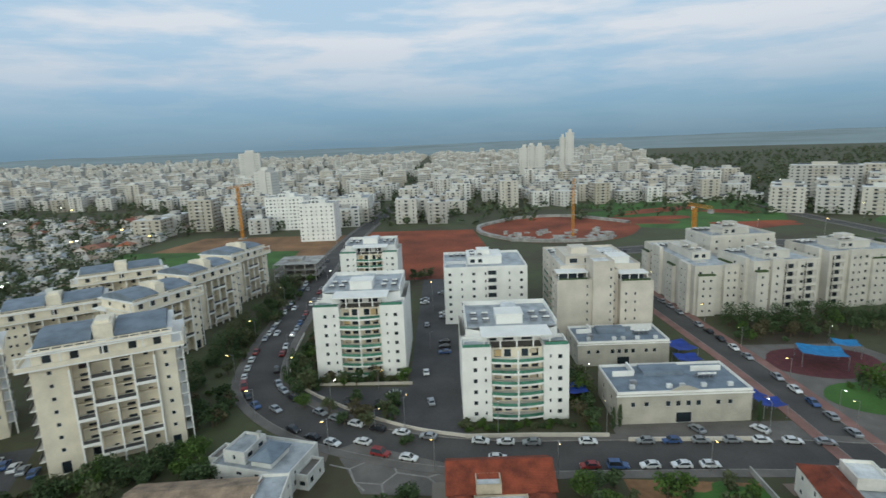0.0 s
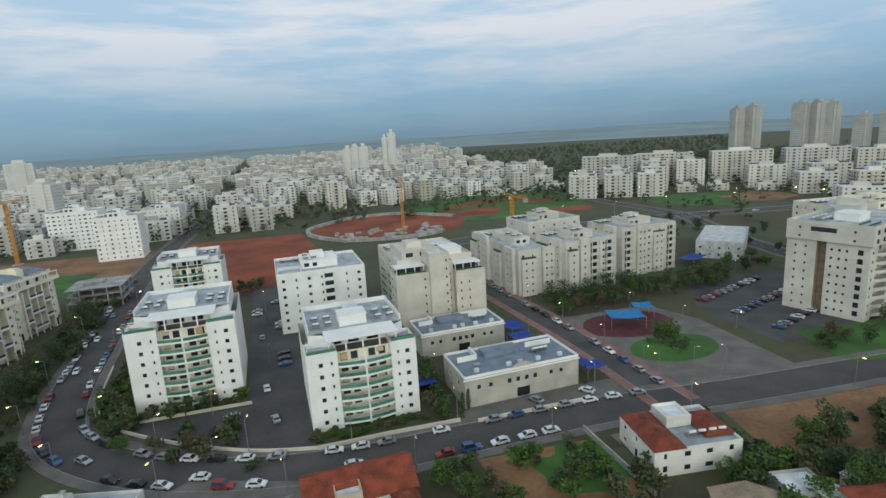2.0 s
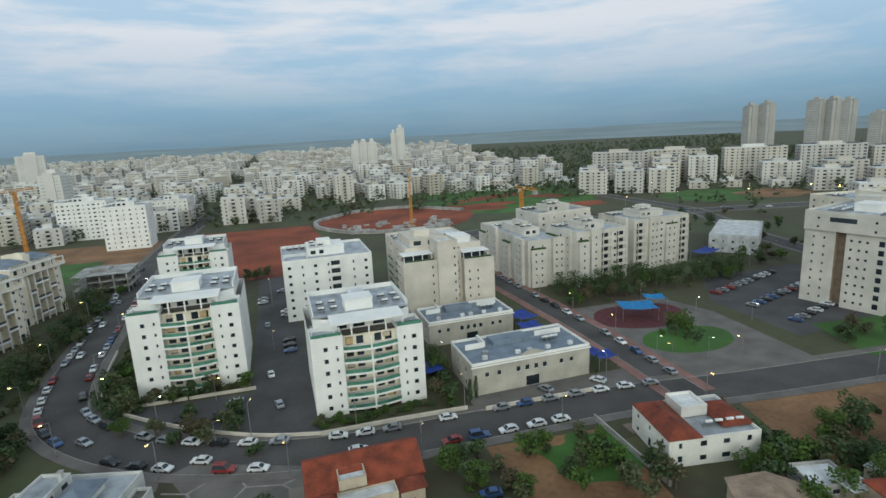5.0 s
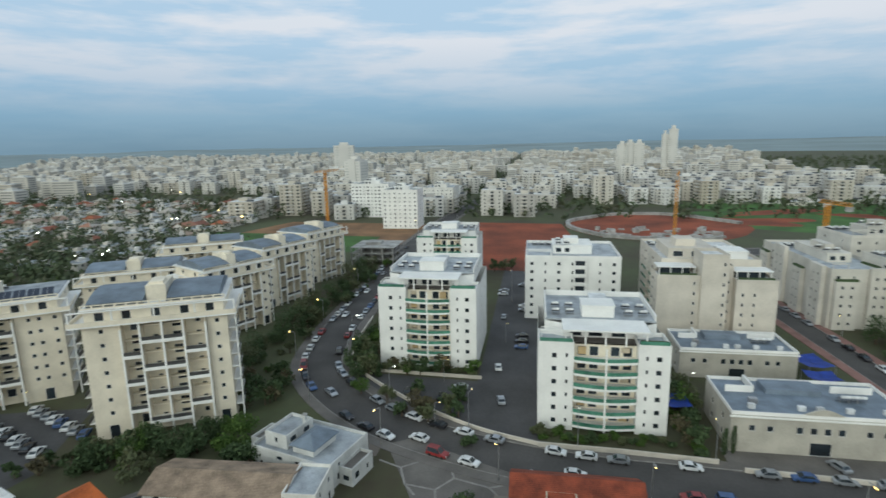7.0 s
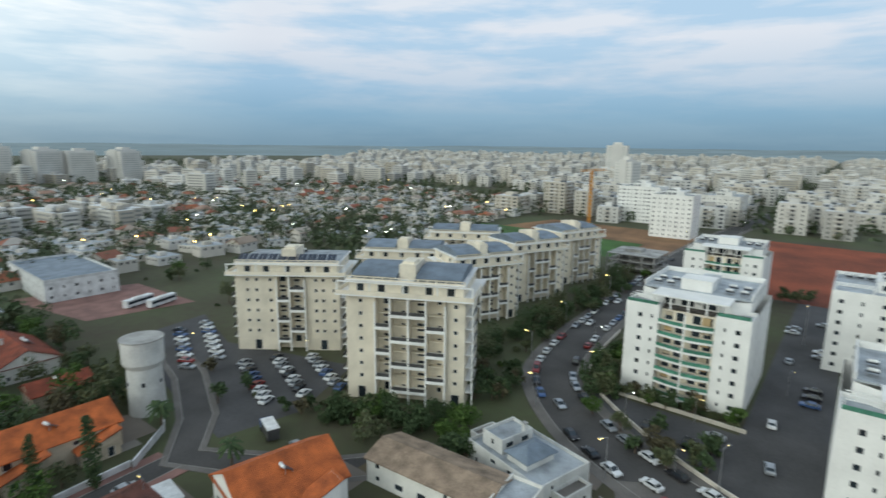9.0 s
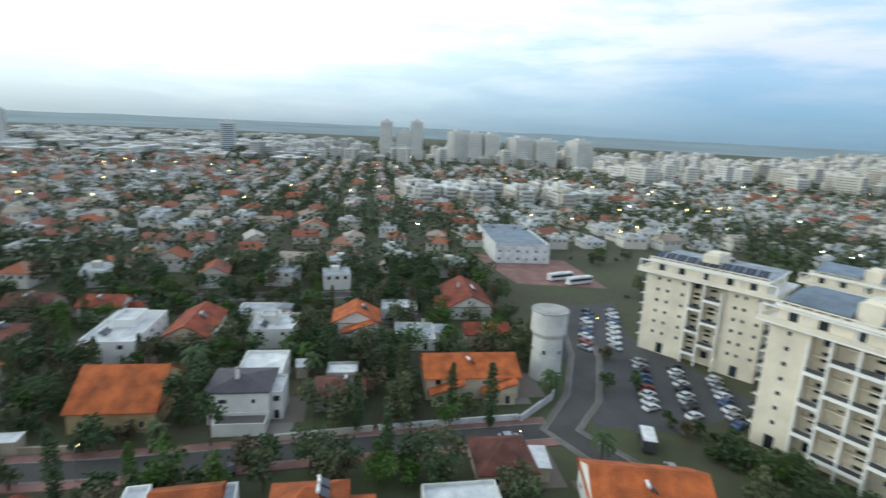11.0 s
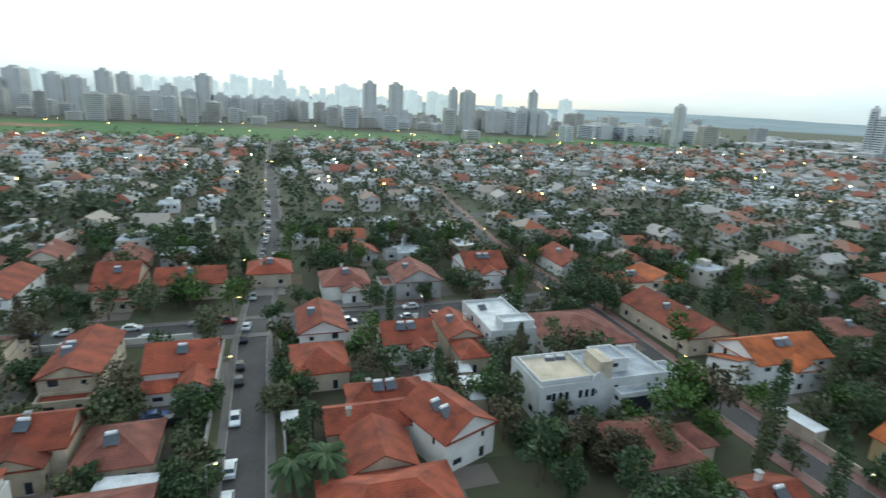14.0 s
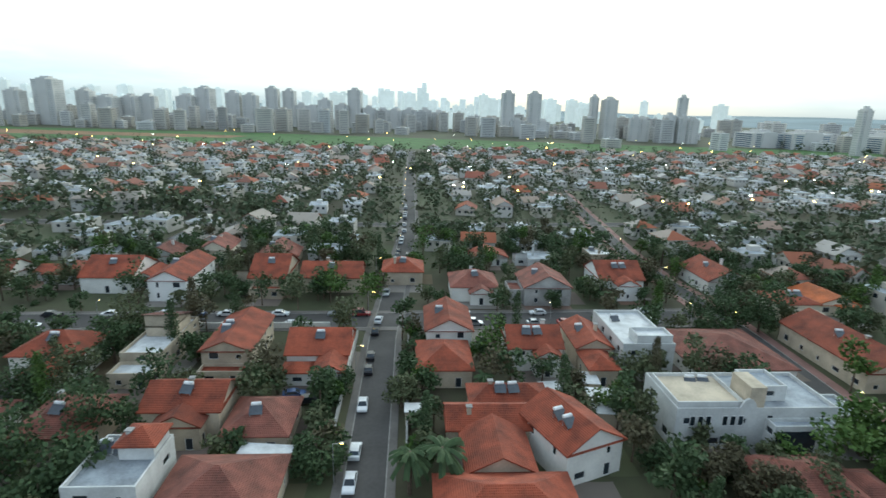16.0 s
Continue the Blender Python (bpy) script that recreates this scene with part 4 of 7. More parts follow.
def slab_block(x, y, rz, w, d, h, label):
    """A tall pale block: a brown slot and strips of small windows on one side, rounded stacked balconies in front, an overhanging two-storey top."""
    b = thing("apartment_block", label, "apartment building", pose(x, y, 0, 0, 0, rz), "apartment blocks")
    st = 3.05
    n = int((h - 6) / st)
    z0 = h - 6.0
    wl, slot = MB(), MB()
    c0, c1 = d * 0.50, d * 0.62
    # the west wall runs from the back to the front corner
    wall_side(wl, b, 0, d, 0, c1, 0, z0, rows_of([3.0, 6.4], 0.8, 1.0, n, 2.0, st))
    wall_side(slot, b, 0, c1, 2.6, c1, 0, z0, [])
    wall_side(slot, b, 2.6, c1, 2.6, c0, 0, z0, [])
    wall_side(slot, b, 2.6, c0, 0, c0, 0, z0, [])
    wall_side(wl, b, 0, c0, 0, 0, 0, z0, rows_of([1.6, 4.0, 6.2], 0.9, 1.0, n, 2.0, st) + rows_of([10.2], 1.8, 2.0, n, 1.5, st))
    wall_side(wl, b, 0, 0, 5.0, 0, 0, z0, rows_of([2.5], 1.2, 1.2, n, 1.8, st))
    wall_side(wl, b, 5.0, 0, 5.0, 2.4, 0, z0, [])
    wall_side(wl, b, 5.0, 2.4, 17.0, 2.4, 0, z0, rows_of([2.2, 6.0, 9.8], 2.4, 2.1, n, 1.4, st))
    wall_side(wl, b, 17.0, 2.4, 17.0, 0, 0, z0, [])
    wall_side(wl, b, 17.0, 0, w, 0, 0, z0, rows_of([3, 8, 13], 1.3, 1.2, n, 1.8, st))
    wall_side(wl, b, w, 0, w, d, 0, z0, [])
    wall_side(wl, b, w, d, 0, d, 0, z0, [])
    part("wall", wl, GREYW, b)
    part("recess_wall", slot, SHADE, b, "brown recessed slot in the wall")
    tw = MB()
    wall_side(tw, b, -1.0, d, -1.0, -1.0, z0, h, [(d * 0.30, d * 0.62, z0 + 3.2, z0 + 5.0)] + [(q, q + 0.9, z0 + 0.8 + 3.0 * f, z0 + 1.8 + 3.0 * f) for q in (4.0, 21.0) for f in (0, 1)])
    wall_side(tw, b, -1.0, -1.0, w, -1.0, z0, h, [(q, q + 2.4, z0 + 0.6 + 3.0 * f, z0 + 2.4 + 3.0 * f) for q in (2.0, 7.0, 12.0, 17.0, 24.0) for f in (0, 1)])
    wall_side(tw, b, w, -1.0, w, d, z0, h, [])
    wall_side(tw, b, w, d, -1.0, d, z0, h, [])
    tw.face([(-1.0, -1.0, z0), (-1.0, d, z0), (w, d, z0), (w, -1.0, z0)])
    part("top_storey_wall", tw, GREYW, b)
    roof_deck(b, -1.0, -1.0, w, d, h, ROOFGREY, 0.9, GREYW)
    for k in range(n):
        z = 1.0 + st * k
        q = MB()
        rim = [(5.1 + 11.8 * j / 8, 0.4 - 2.0 * math.sin(math.pi * j / 8)) for j in range(9)]
        for (a, e), (f, g_) in zip(rim, rim[1:]):
            q.face([(a, e, z + 0.95), (a, e, z - 0.2), (f, g_, z - 0.2), (f, g_, z + 0.95)])
            q.face([(a, e, z), (f, g_, z), (f, 2.38, z), (a, 2.38, z)])
            q.face([(f, g_, z - 0.2), (a, e, z - 0.2), (a, 2.38, z - 0.2), (f, 2.38, z - 0.2)])
            q.face([(f, g_ + 0.12, z + 0.95), (a, e + 0.12, z + 0.95), (a, e, z + 0.95), (f, g_, z + 0.95)])
        part("balcony", q, GREYW, b)
    part("pillar", MB().box(10.8, -1.7, 0, 11.2, -1.3, z0), GREYW, b)
    room_on_roof(b, w * 0.3, d * 0.3, w * 0.55, d * 0.6, h, 2.6, WHITE)
    room_on_roof(b, w * 0.7, d * 0.5, w * 0.9, d * 0.8, h, 3.4, GREYW)
    for k in range(8):
        heater(b, 4 + (k % 4) * 3.0, d * 0.66 + (k // 4) * 3.2, h)
    part("roof_rail", MB().box(3, 2, h + 0.1, 12, 2.3, h + 0.7).box(3, 5, h + 0.1, 12, 5.3, h + 0.7), PANEL, b, "dark row of roof panels")
    return b


green_tower(2.8, 129, 27.5, 30, 6, (7.6, 6.6), "white seven-storey tower with green glass balconies beside the avenue")
green_tower(-42.0, 158.5, 28.0, 32, 7, (8.0, 7.4), "white apartment tower with green balconies beyond a parking court")
green_tower(-52.0, 255.0, 28.0, 26, 6, (8.0, 7.4), "white apartment tower with a set-back top floor beside red earth")
plain_block(-1.5, 206, 33, 30, 7, WHITE, "white apartment block with rows of square windows", balcony=False, loggia=(0.58,), side_cols=4)
stepped_block(38, 181, "beige stone building of stepped masses with roof terraces")
plain_block(97.5, 206, 18.5, 54, 6, GREYW, "grey stone apartment building with corner balconies", rz=0, side_cols=3, balcony=False, bays=((3, 3, 11, 1.5, 1.2), (3, 17, 24, 1.5, -3.0), (3, 31, 40, 1.5, 2.4), (3, 46, 53, 1.5, -3.0), (0, 1, 8, 1.6, -3.0), (0, 11, 17, 1.6, 1.5)))
plain_block(116, 198, 26, 24, 7, GREYW, "grey stone apartment building with corner terraces", rz=4, loggia=(0.55, 0.85), side_cols=1, bays=((0, 0.2, 5, 2.0, -3.1), (0, 6.5, 11, 1.4, 1.6), (3, 3, 9, 1.4, 1.6), (3, 13, 22, 1.4, -3.0)))
plain_block(118, 236, 30, 22, 8, GREYW, "taller grey stone apartment building behind trees", rz=4, side_cols=2, rhythm=6.0)
plain_block(153, 210, 32, 26, 7, GREYW, "grey stone building with open balcony frames", rz=4, loggia=(0.1, 0.9), side_cols=2, rhythm=6.0, bays=((0, 8, 14, 1.3, 1.4), (0, 18, 25, 1.0, -3.0), (3, 4, 12, 1.4, 1.4)))
slab_block(185.5, 123.3, 14, 34, 26, 32.5, "tall pale apartment building with rounded balconies beside a parking lot")
plain_block(234, 152, 40, 46, 9, CREAM, "tall cream apartment building beside a parking lot", rz=-10, rhythm=5.0)
lattice_block(-93, 110.5, 26, 29, 20, 8, "cream eight-storey building with white balcony lattice and blue roofs")
lattice_block(-142, 111, 37, 31, 20, 7, "cream building with white balconies and dark solar roofs", (0.40, 0.68), True)
lattice_block(-104, 170, 62, 24, 20, 6, "cream building with white side balconies along the avenue")
lattice_block(-102, 206, 66, 24, 20, 6, "cream building with blue-grey roofs behind trees")
lattice_block(-100, 244, 70, 24, 20, 6, "cream building with blue-grey roofs near a building site")
lattice_block(-152, 172, 30, 32, 20, 5, "cream building with flat balconies round an inner court")
lattice_block(-160, 224, 30, 34, 20, 5, "cream building with blue roofs in the second row")
plain_block(-112, 408, 27, 22, 9, WHITE, "white high-rise with narrow window strips", rhythm=3.4, balcony=False)
plain_block(-158, 470, 34, 24, 9, WHITE, "unfinished white high-rise beside a crane", rhythm=3.4, big=True)
plain_block(-100, 500, 28, 40, 7, PAINT, "pale apartment building behind a high-rise", rhythm=3.6)

# unfinished shell of a building behind the cream row
sh = thing("concrete_shell", "unfinished grey concrete building shell with scaffolding", "building shell", pose(-95, 285, 0))
for k in range(3):
    part("floor_slab", MB().box(0, 0, 3.2 * k + 2.9, 24, 22, 3.2 * k + 3.2), CONC, sh)
for k in range(20):
    part("column", MB().box((k % 5) * 5.7, (k // 5) * 7.0, 0, (k % 5) * 5.7 + 0.5, (k // 5) * 7.0 + 0.5, 9.3), CONC, sh)
part("wall", MB().box(6, 8, 0, 14, 16, 11), CONC, sh)


def public_building(x, y, w, d, h, label, gable=True):
    b = thing("public_building", label, "public building", pose(x, y, 0), "low public buildings")
    wall = MB()
    wall_side(wall, b, 0, 0, w, 0, 0, h, [(w / 2 - 2, w / 2 + 2, 0.05, 2.9)] + rows_of([w * f for f in (0.38, 0.455, 0.53, 0.605)], 1.3, 1.5, 1, h - 3.6) + rows_of([w * f for f in (0.12, 0.22, 0.75, 0.84)], 1.2, 1.3, 1, h - 3.5))
    wall_side(wall, b, w, 0, w, d, 0, h, rows_of([d * 0.3, d * 0.7], 1.4, 1.5, 2, 1.2, 3.4))
    wall_side(wall, b, w, d, 0, d, 0, h, rows_of([w * 0.2, w * 0.5, w * 0.8], 1.4, 1.5, 2, 1.2, 3.4))
    wall_side(wall, b, 0, d, 0, 0, 0, h, rows_of([d * 0.3, d * 0.7], 1.4, 1.5, 2, 1.2, 3.4))
    part("wall", wall, STONE, b)
    roof_deck(b, 0, 0, w, d, h, ROOFBLUE, 0.7, WHITE)
    if gable:
        gb = MB()
        n = 10
        arc = [(w / 2 - 3.6 + 7.2 * k / n, h + 0.7 + 1.2 * math.sin(math.pi * k / n)) for k in range(n + 1)]
        for yy in (-0.12, 0.28):
            gb.face([(p, yy, q) for p, q in (arc if yy < 0 else arc[::-1])] )
        for (p, q), (r, s) in zip(arc, arc[1:]):
            gb.face([(p, -0.12, q), (r, -0.12, s), (r, 0.28, s), (p, 0.28, q)])
        part("gable", gb, STONE, b)
    part("cornice", MB().box(-0.3, -0.3, h - 0.5, w + 0.3, -0.02, h - 0.2), WHITE, b)
    part("roof_room", MB().box(w * 0.30, d * 0.60, h, w * 0.62, d * 0.90, h + 1.1), ROOFBLUE, b, "blue-grey raised roof")
    part("parapet", MB().box(w * 0.06, d * 0.62, h, w * 0.22, d * 0.64, h + 1.5).box(w * 0.22, d * 0.64, h, w * 0.235, d - 0.4, h + 1.5).box(w * 0.70, d * 0.72, h, w * 0.94, d * 0.74, h + 1.5), WHITE, b, "stepped white roof wall")
    for q in (0.12, 0.4, 0.5, 0.66, 0.86):
        part("roof_unit", MB().box(w * q, d * 0.16, h, w * q + 1.3, d * 0.16 + 0.9, h + 1.0), ROOFWHITE, b, "white roof unit")
    for k in range(3):
        heater(b, w * 0.72 + k * 1.6, d * 0.5, h)
    part("roof_unit", MB().box(w * 0.15, d * 0.3, h, w * 0.15 + 1.6, d * 0.3 + 1.2, h + 1.1), METAL, b)
    return b


public_building(41.5, 125, 34, 17, 8.2, "low beige public building with a round gable and blue-grey roof")
public_building(40.5, 161, 29, 15, 7.6, "low beige building with flat roof behind blue awnings", False)
plain_block(-292, 92, 52, 26, 2, ROOFWHITE, "long low white school building beside its yard", rz=-2, extra=False, balcony=False, roofm=ROOFBLUE, step=3.6)
patch("pavement", [(-258, 82), (-206, 92), (-200, 128), (-246, 126)], 0.04, REDPAVE, "reddish school yard", "school yard", 0.0)
plain_block(222, 206, 46, 22, 2, ROOFWHITE, "long white school building with flat roof", rz=40, extra=False, balcony=False, roofm=ROOFWHITE, step=3.6)

# ------------------------------------------------------------------ villas
def roof_mesh(mb, w, d, z, kind, pitch=0.5, over=0.5, m=0, wall_m=None):
    """A tiled roof over a w x d house: gx, gy (gable, ridge along x or y), hip, mono."""
    x0, y0, x1, y1 = -over, -over, w + over, d + over
    t = 0.22
    if kind == "hip":
        r = min(w, d) / 2 + over
        zr = z + r * pitch
        if w >= d:
            a, b = (x0 + r, d / 2, zr), (x1 - r, d / 2, zr)
        else:
            a, b = (w / 2, y0 + r, zr), (w / 2, y1 - r, zr)
        c = [(x0, y0, z), (x1, y0, z), (x1, y1, z), (x0, y1, z)]
        if w >= d:
            fs = [[c[0], c[1], b, a], [c[1], c[2], b], [c[2], c[3], a, b], [c[3], c[0], a]]
        else:
            fs = [[c[0], c[1], a], [c[1], c[2], b, a], [c[2], c[3], b], [c[3], c[0], a, b]]
        for f in fs:
            mb.face(f, m)
    elif kind in ("gx", "gy"):
        if kind == "gx":
            zr = z + (d / 2 + over) * pitch
            e = [((x0, y0, z), (x1, y0, z)), ((x0, d / 2, zr), (x1, d / 2, zr)), ((x0, y1, z), (x1, y1, z))]
            ends = [[(0, 0, z), (0, d, z), (0, d / 2, zr - 0.25)], [(w, 0, z), (w, d, z), (w, d / 2, zr - 0.25)]]
        else:
            zr = z + (w / 2 + over) * pitch
            e = [((x1, y0, z), (x1, y1, z)), ((w / 2, y0, zr), (w / 2, y1, zr)), ((x0, y0, z), (x0, y1, z))]
            ends = [[(0, 0, z), (w, 0, z), (w / 2, 0, zr - 0.25)], [(0, d, z), (w, d, z), (w / 2, d, zr - 0.25)]]
        for (a, b), (c, f) in zip(e, e[1:]):
            mb.face([a, b, f, c], m)
            up_ = lambda p: (p[0], p[1], p[2] - t)
            mb.face([up_(c), up_(f), up_(b), up_(a)], m)
            mb.face([a, c, up_(c), up_(a)], m)
            mb.face([f, b, up_(b), up_(f)], m)
        for en in ends:
            mb.face(en, m if wall_m is None else wall_m)
        c = [(x0, y0, z), (x1, y0, z), (x1, y1, z), (x0, y1, z)]
    elif kind == "mono":
        zr = z + d * pitch * 0.7
        c = [(x0, y0, z), (x1, y0, z), (x1, y1, zr), (x0, y1, zr)]
        mb.face(c, m)
        mb.face([(x0, y0, z - t), (x0, y1, zr - t), (x1, y1, zr - t), (x1, y0, z - t)], m)
        mb.face([(0, d, z - 0.3), (w, d, z - 0.3), (w, d, zr - 0.15), (0, d, zr - 0.15)], m if wall_m is None else wall_m)
        for xx in (0, w):
            mb.face([(xx, 0, z - 0.3), (xx, d, z - 0.3), (xx, d, zr - 0.15), (xx, 0, z - 0.1)], m if wall_m is None else wall_m)
    if kind in ("hip", "gx", "gy"):
        mb.face([(p[0], p[1], z - t) for p in c[::-1]], m)
        for p, q in zip(c, c[1:] + c[:1]):
            if kind == "hip" or (kind == "gx" and p[1] == q[1]) or (kind == "gy" and p[0] == q[0]):
                mb.face([(p[0], p[1], z - t), (q[0], q[1], z - t), q, p], m)
    return mb


FOOTPRINTS = []
ROOFWORD = {TILE: "red tiled", TILEDARK: "brown tiled", TILEORANGE: "orange tiled", ROOFGREY: "grey flat", ROOFWHITE: "whitewashed flat", ROOFDARK: "dark grey", TAN: "tan sheet"}
WALLWORD = {WHITE: "white", PAINT: "off-white", SAND: "sand-coloured", OCHRE: "ochre", CREAM: "cream", CONC: "grey", OFFWHITE: "greyed white"}
SHAPE = {"hip": "hipped", "gx": "gabled", "gy": "gabled", "mono": "lean-to", "flat": "terraced"}


def mass(b, r, x0, y0, x1, y1, z0, h, roof, wall, cover, pitch, facing, spread=4.5):
    """One volume of a house: walls with recessed windows on the sides that facing names, and its roof."""
    w, d = x1 - x0, y1 - y0
    wm = MB()
    floors = max(1, int((h - z0) // 2.5)) if h - z0 > 2.4 else 0
    for k, (p, q) in enumerate((((0, 0), (w, 0)), ((w, 0), (w, d)), ((w, d), (0, d)), ((0, d), (0, 0)))):
        L = math.dist(p, q)
        n = max(1, int(L // spread))
        holes = []
        for f in range(floors if k in facing else 0):
            for j in range(n):
                c, ww, hh = L * (j + 0.5) / n, r.choice((0.8, 1.1, 1.5, 1.9)), r.choice((1.0, 1.2, 1.5))
                z = z0 + 0.9 + f * (h - z0) / floors
                if f == 0 and z0 == 0 and j == n // 2 and r.random() < 0.5:
                    holes.append((c - 0.6, c + 0.6, 0.1, 2.2))
                elif r.random() < 0.85 and z + hh < h - 0.3 and ww < L - 0.4:
                    holes.append((c - ww / 2, c + ww / 2, z, z + hh))
        wall_side(wm, b, x0 + p[0], y0 + p[1], x0 + q[0], y0 + q[1], z0, h, holes, 0.18)
    part("wall", wm, wall, b)
    if roof == "flat":
        roof_deck(b, x0, y0, x1, y1, h - 0.55, cover, 0.62, wall)
    else:
        part("roof", roof_mesh(MB(), w, d, h, roof, pitch, 0.5, 0, 1), [cover, wall], b, m=pose(x0, y0, 0))


def villa(x0, y0, x1, y1, h, roof="hip", wall=PAINT, cover=TILE, rz=0, pitch=0.5, heaters=1, note="", more=(), south=None):
    """A detached house. more: further volumes as (x0, y0, x1, y1, bottom, top, roof[, cover]) in the house's own metres."""
    w, d = x1 - x0, y1 - y0
    r = random.Random(int(x0 * 31 + y0 * 17))
    FOOTPRINTS.append((x0, y0, x1, y1))
    size = "two-storey" if h > 4.6 else "low"
    label = f"{size} {WALLWORD[wall]} house with {ROOFWORD[cover]} {SHAPE[roof]} roof {note}".strip()
    b = thing("house", label, "house", pose((x0 + x1) / 2, (y0 + y1) / 2, 0, 0, 0, rz) @ pose(-w / 2, -d / 2, 0), "villas")
    cx, cy = (x0 + x1) / 2 + 5, (y0 + y1) / 2 - 25
    facing = {2 if cy < 0 else 0, 1 if cx < 0 else 3}
    if abs(cx) < 30:
        facing |= {1, 3}
    mass(b, r, 0, 0, w, d, 0, h, roof, wall, cover, pitch, facing)
    for e in more:
        FOOTPRINTS.append((x0 + e[0], y0 + e[1], x0 + e[2], y0 + e[3]))
        mass(b, r, *e[:4], e[4], e[5], e[6], wall, e[7] if len(e) > 7 else cover, pitch, facing, 3.4)
    if roof == "flat":
        zt, hx, hy = h - 0.5, w * 0.72, d * 0.30
    else:
        zt = h + (min(w, d) / 2 if roof == "hip" else (d if roof == "gx" else w) / 2 if roof != "mono" else d * 0.3) * pitch * 0.9
        hx, hy = w * r.uniform(0.45, 0.55), d * 0.5
    if roof in ("gx", "hip"):
        hy = d * 0.70
        zt = h + (d + 0.5 - hy) * pitch - 0.25
    elif roof == "gy":
        hx = w * 0.70
        zt = h + (w + 0.5 - hx) * pitch - 0.45
    for k in range(heaters):
        heater(b, hx + (k - (heaters - 1) / 2) * (2.3 if roof != "gy" else 0.0), hy + (2.3 * k if roof == "gy" else 0), zt, r.choice((172, 180, 188)))
    if r.random() < 0.4:
        qx, qy = w * r.uniform(0.2, 0.8), d * r.uniform(0.25, 0.75)
        c = part("chimney", MB().box(qx - 0.35, qy - 0.35, h - 0.4, qx + 0.35, qy + 0.35, h + min(w, d) * 0.22 + 0.9), wall, b)
        part("chimney_cap", MB().box(qx - 0.5, qy - 0.5, h + min(w, d) * 0.22 + 0.9, qx + 0.5, qy + 0.5, h + min(w, d) * 0.22 + 1.05), CONC, c)
    return b


# south: along the straight street
white_house = villa(-79, -59, -52, -47, 7.4, "flat", OFFWHITE, ROOFGREY, heaters=2, note="and stepped terraces", more=[(1.5, 12.02, 12, 14.5, 0, 5.6, "flat"), (7, 3, 12.5, 9, 6.9, 9.6, "flat"), (15.5, 1.5, 26.7, 11.4, 6.9, 8.2, "flat", SAND), (-6, 4, -0.02, 11, 0, 5.2, "flat"), (-9.5, 7, -6.02, 12, 0, 3.2, "flat")])
part("glazing", MB().box(5.0, 14.5, 0.2, 11.6, 14.58, 4.7), GLASS, white_house, "dark glazed front")
part("glazing", MB().box(-5.0, 11.0, 0.4, -1.0, 11.06, 2.8), GLASS, white_house, "dark glazed front")
part("chimney", MB().box(12.6, 6.5, 6.9, 15.2, 11.9, 11.0), SAND, white_house, "sand-coloured stair tower")
for q in (16.2, 17.5, 18.8, 21.6, 22.9, 24.2):
    part("window", window_mesh(0.95, 1.8), None, white_house, m=pose(q, 12.08, 4.3, 0, 0, 180))
    part("window", window_mesh(0.95, 1.6), None, white_house, m=pose(q, 12.08, 0.9, 0, 0, 180))
arc = [(13.8 + 0.35 * k, 7.4 + 1.7 * math.sin(math.pi * k / 8) ** 0.6) for k in range(9)]
shield = MB()
for (a, e), (c, f) in zip(arc, arc[1:]):
    shield.face([(c, 12.06, 7.0), (a, 12.06, 7.0), (a, 12.06, e), (c, 12.06, f)])
    shield.face([(a, 11.7, 7.0), (c, 11.7, 7.0), (c, 11.7, f), (a, 11.7, e)])
    shield.face([(a, 12.06, e), (a, 11.7, e), (c, 11.7, f), (c, 12.06, f)])
part("gable", shield, OFFWHITE, white_house, "rounded white parapet gable")
villa(-33.5, -61, -20, -54.5, 4.2, "hip", SAND, TILE, heaters=2, note="beside palms")
villa(-29, -54, -15.5, -46.5, 4.4, "gx", SAND, TILE, heaters=0, note="beside palms", more=[(2.0, 7.52, 11.5, 17.5, 0, 4.2, "gy")])
villa(-39.5, -51.5, -29.2, -39.5, 5.8, "gy", PAINT, TILE, heaters=2, rz=22, pitch=0.55, note="by palms")
villa(-31, -36, -13, -24, 4.2, "hip", SAND, TILE, heaters=0)
villa(-64, -91, -53, -72, 7.0, "flat", OFFWHITE, ROOFWHITE, note="and deck", more=[(0.5, 14, 8, 18.5, 6.5, 8.6, "flat")])
villa(-52, -88, -44.5, -75, 4.8, "gy", SAND, TILE, heaters=1, more=[(1.5, 13.02, 7.2, 21, 0, 4.0, "hip")])
villa(-88, -88, -67, -68, 3.4, "hip", PAINT, TILEDARK, heaters=0, pitch=0.32)
villa(-23, -96, -13, -82, 5.6, "gy", PAINT, TILE, heaters=1, note="and tall white gable")
villa(-21.5, -80, -11, -67, 4.0, "hip", SAND, TILE, heaters=0)
villa(-41, -85, -30, -74, 5.2, "gx", PAINT, TILE, heaters=2, more=[(1, 11.02, 6, 14, 0, 4.6, "gy")])
villa(22, -90, 31.5, -72, 5.6, "gy", SAND, TILE, heaters=2, pitch=0.42, more=[(0.3, 18.02, 9.2, 21.5, 0, 2.8, "flat")])
villa(3, -84, 15, -72, 4.8, "gx", PAINT, TILE, heaters=1, more=[(0.3, 12.02, 5.5, 18, 0, 4.2, "gy"), (6.5, 12.02, 12, 16, 0, 3.0, "hip")])
villa(21, -61, 33, -51, 5.2, "gx", SAND, TILE, heaters=1, more=[(2, 10.02, 9, 13, 0, 4.4, "gy")])
villa(9.5, -58, 19.5, -47, 3.4, "hip", SAND, TILEDARK, heaters=1)
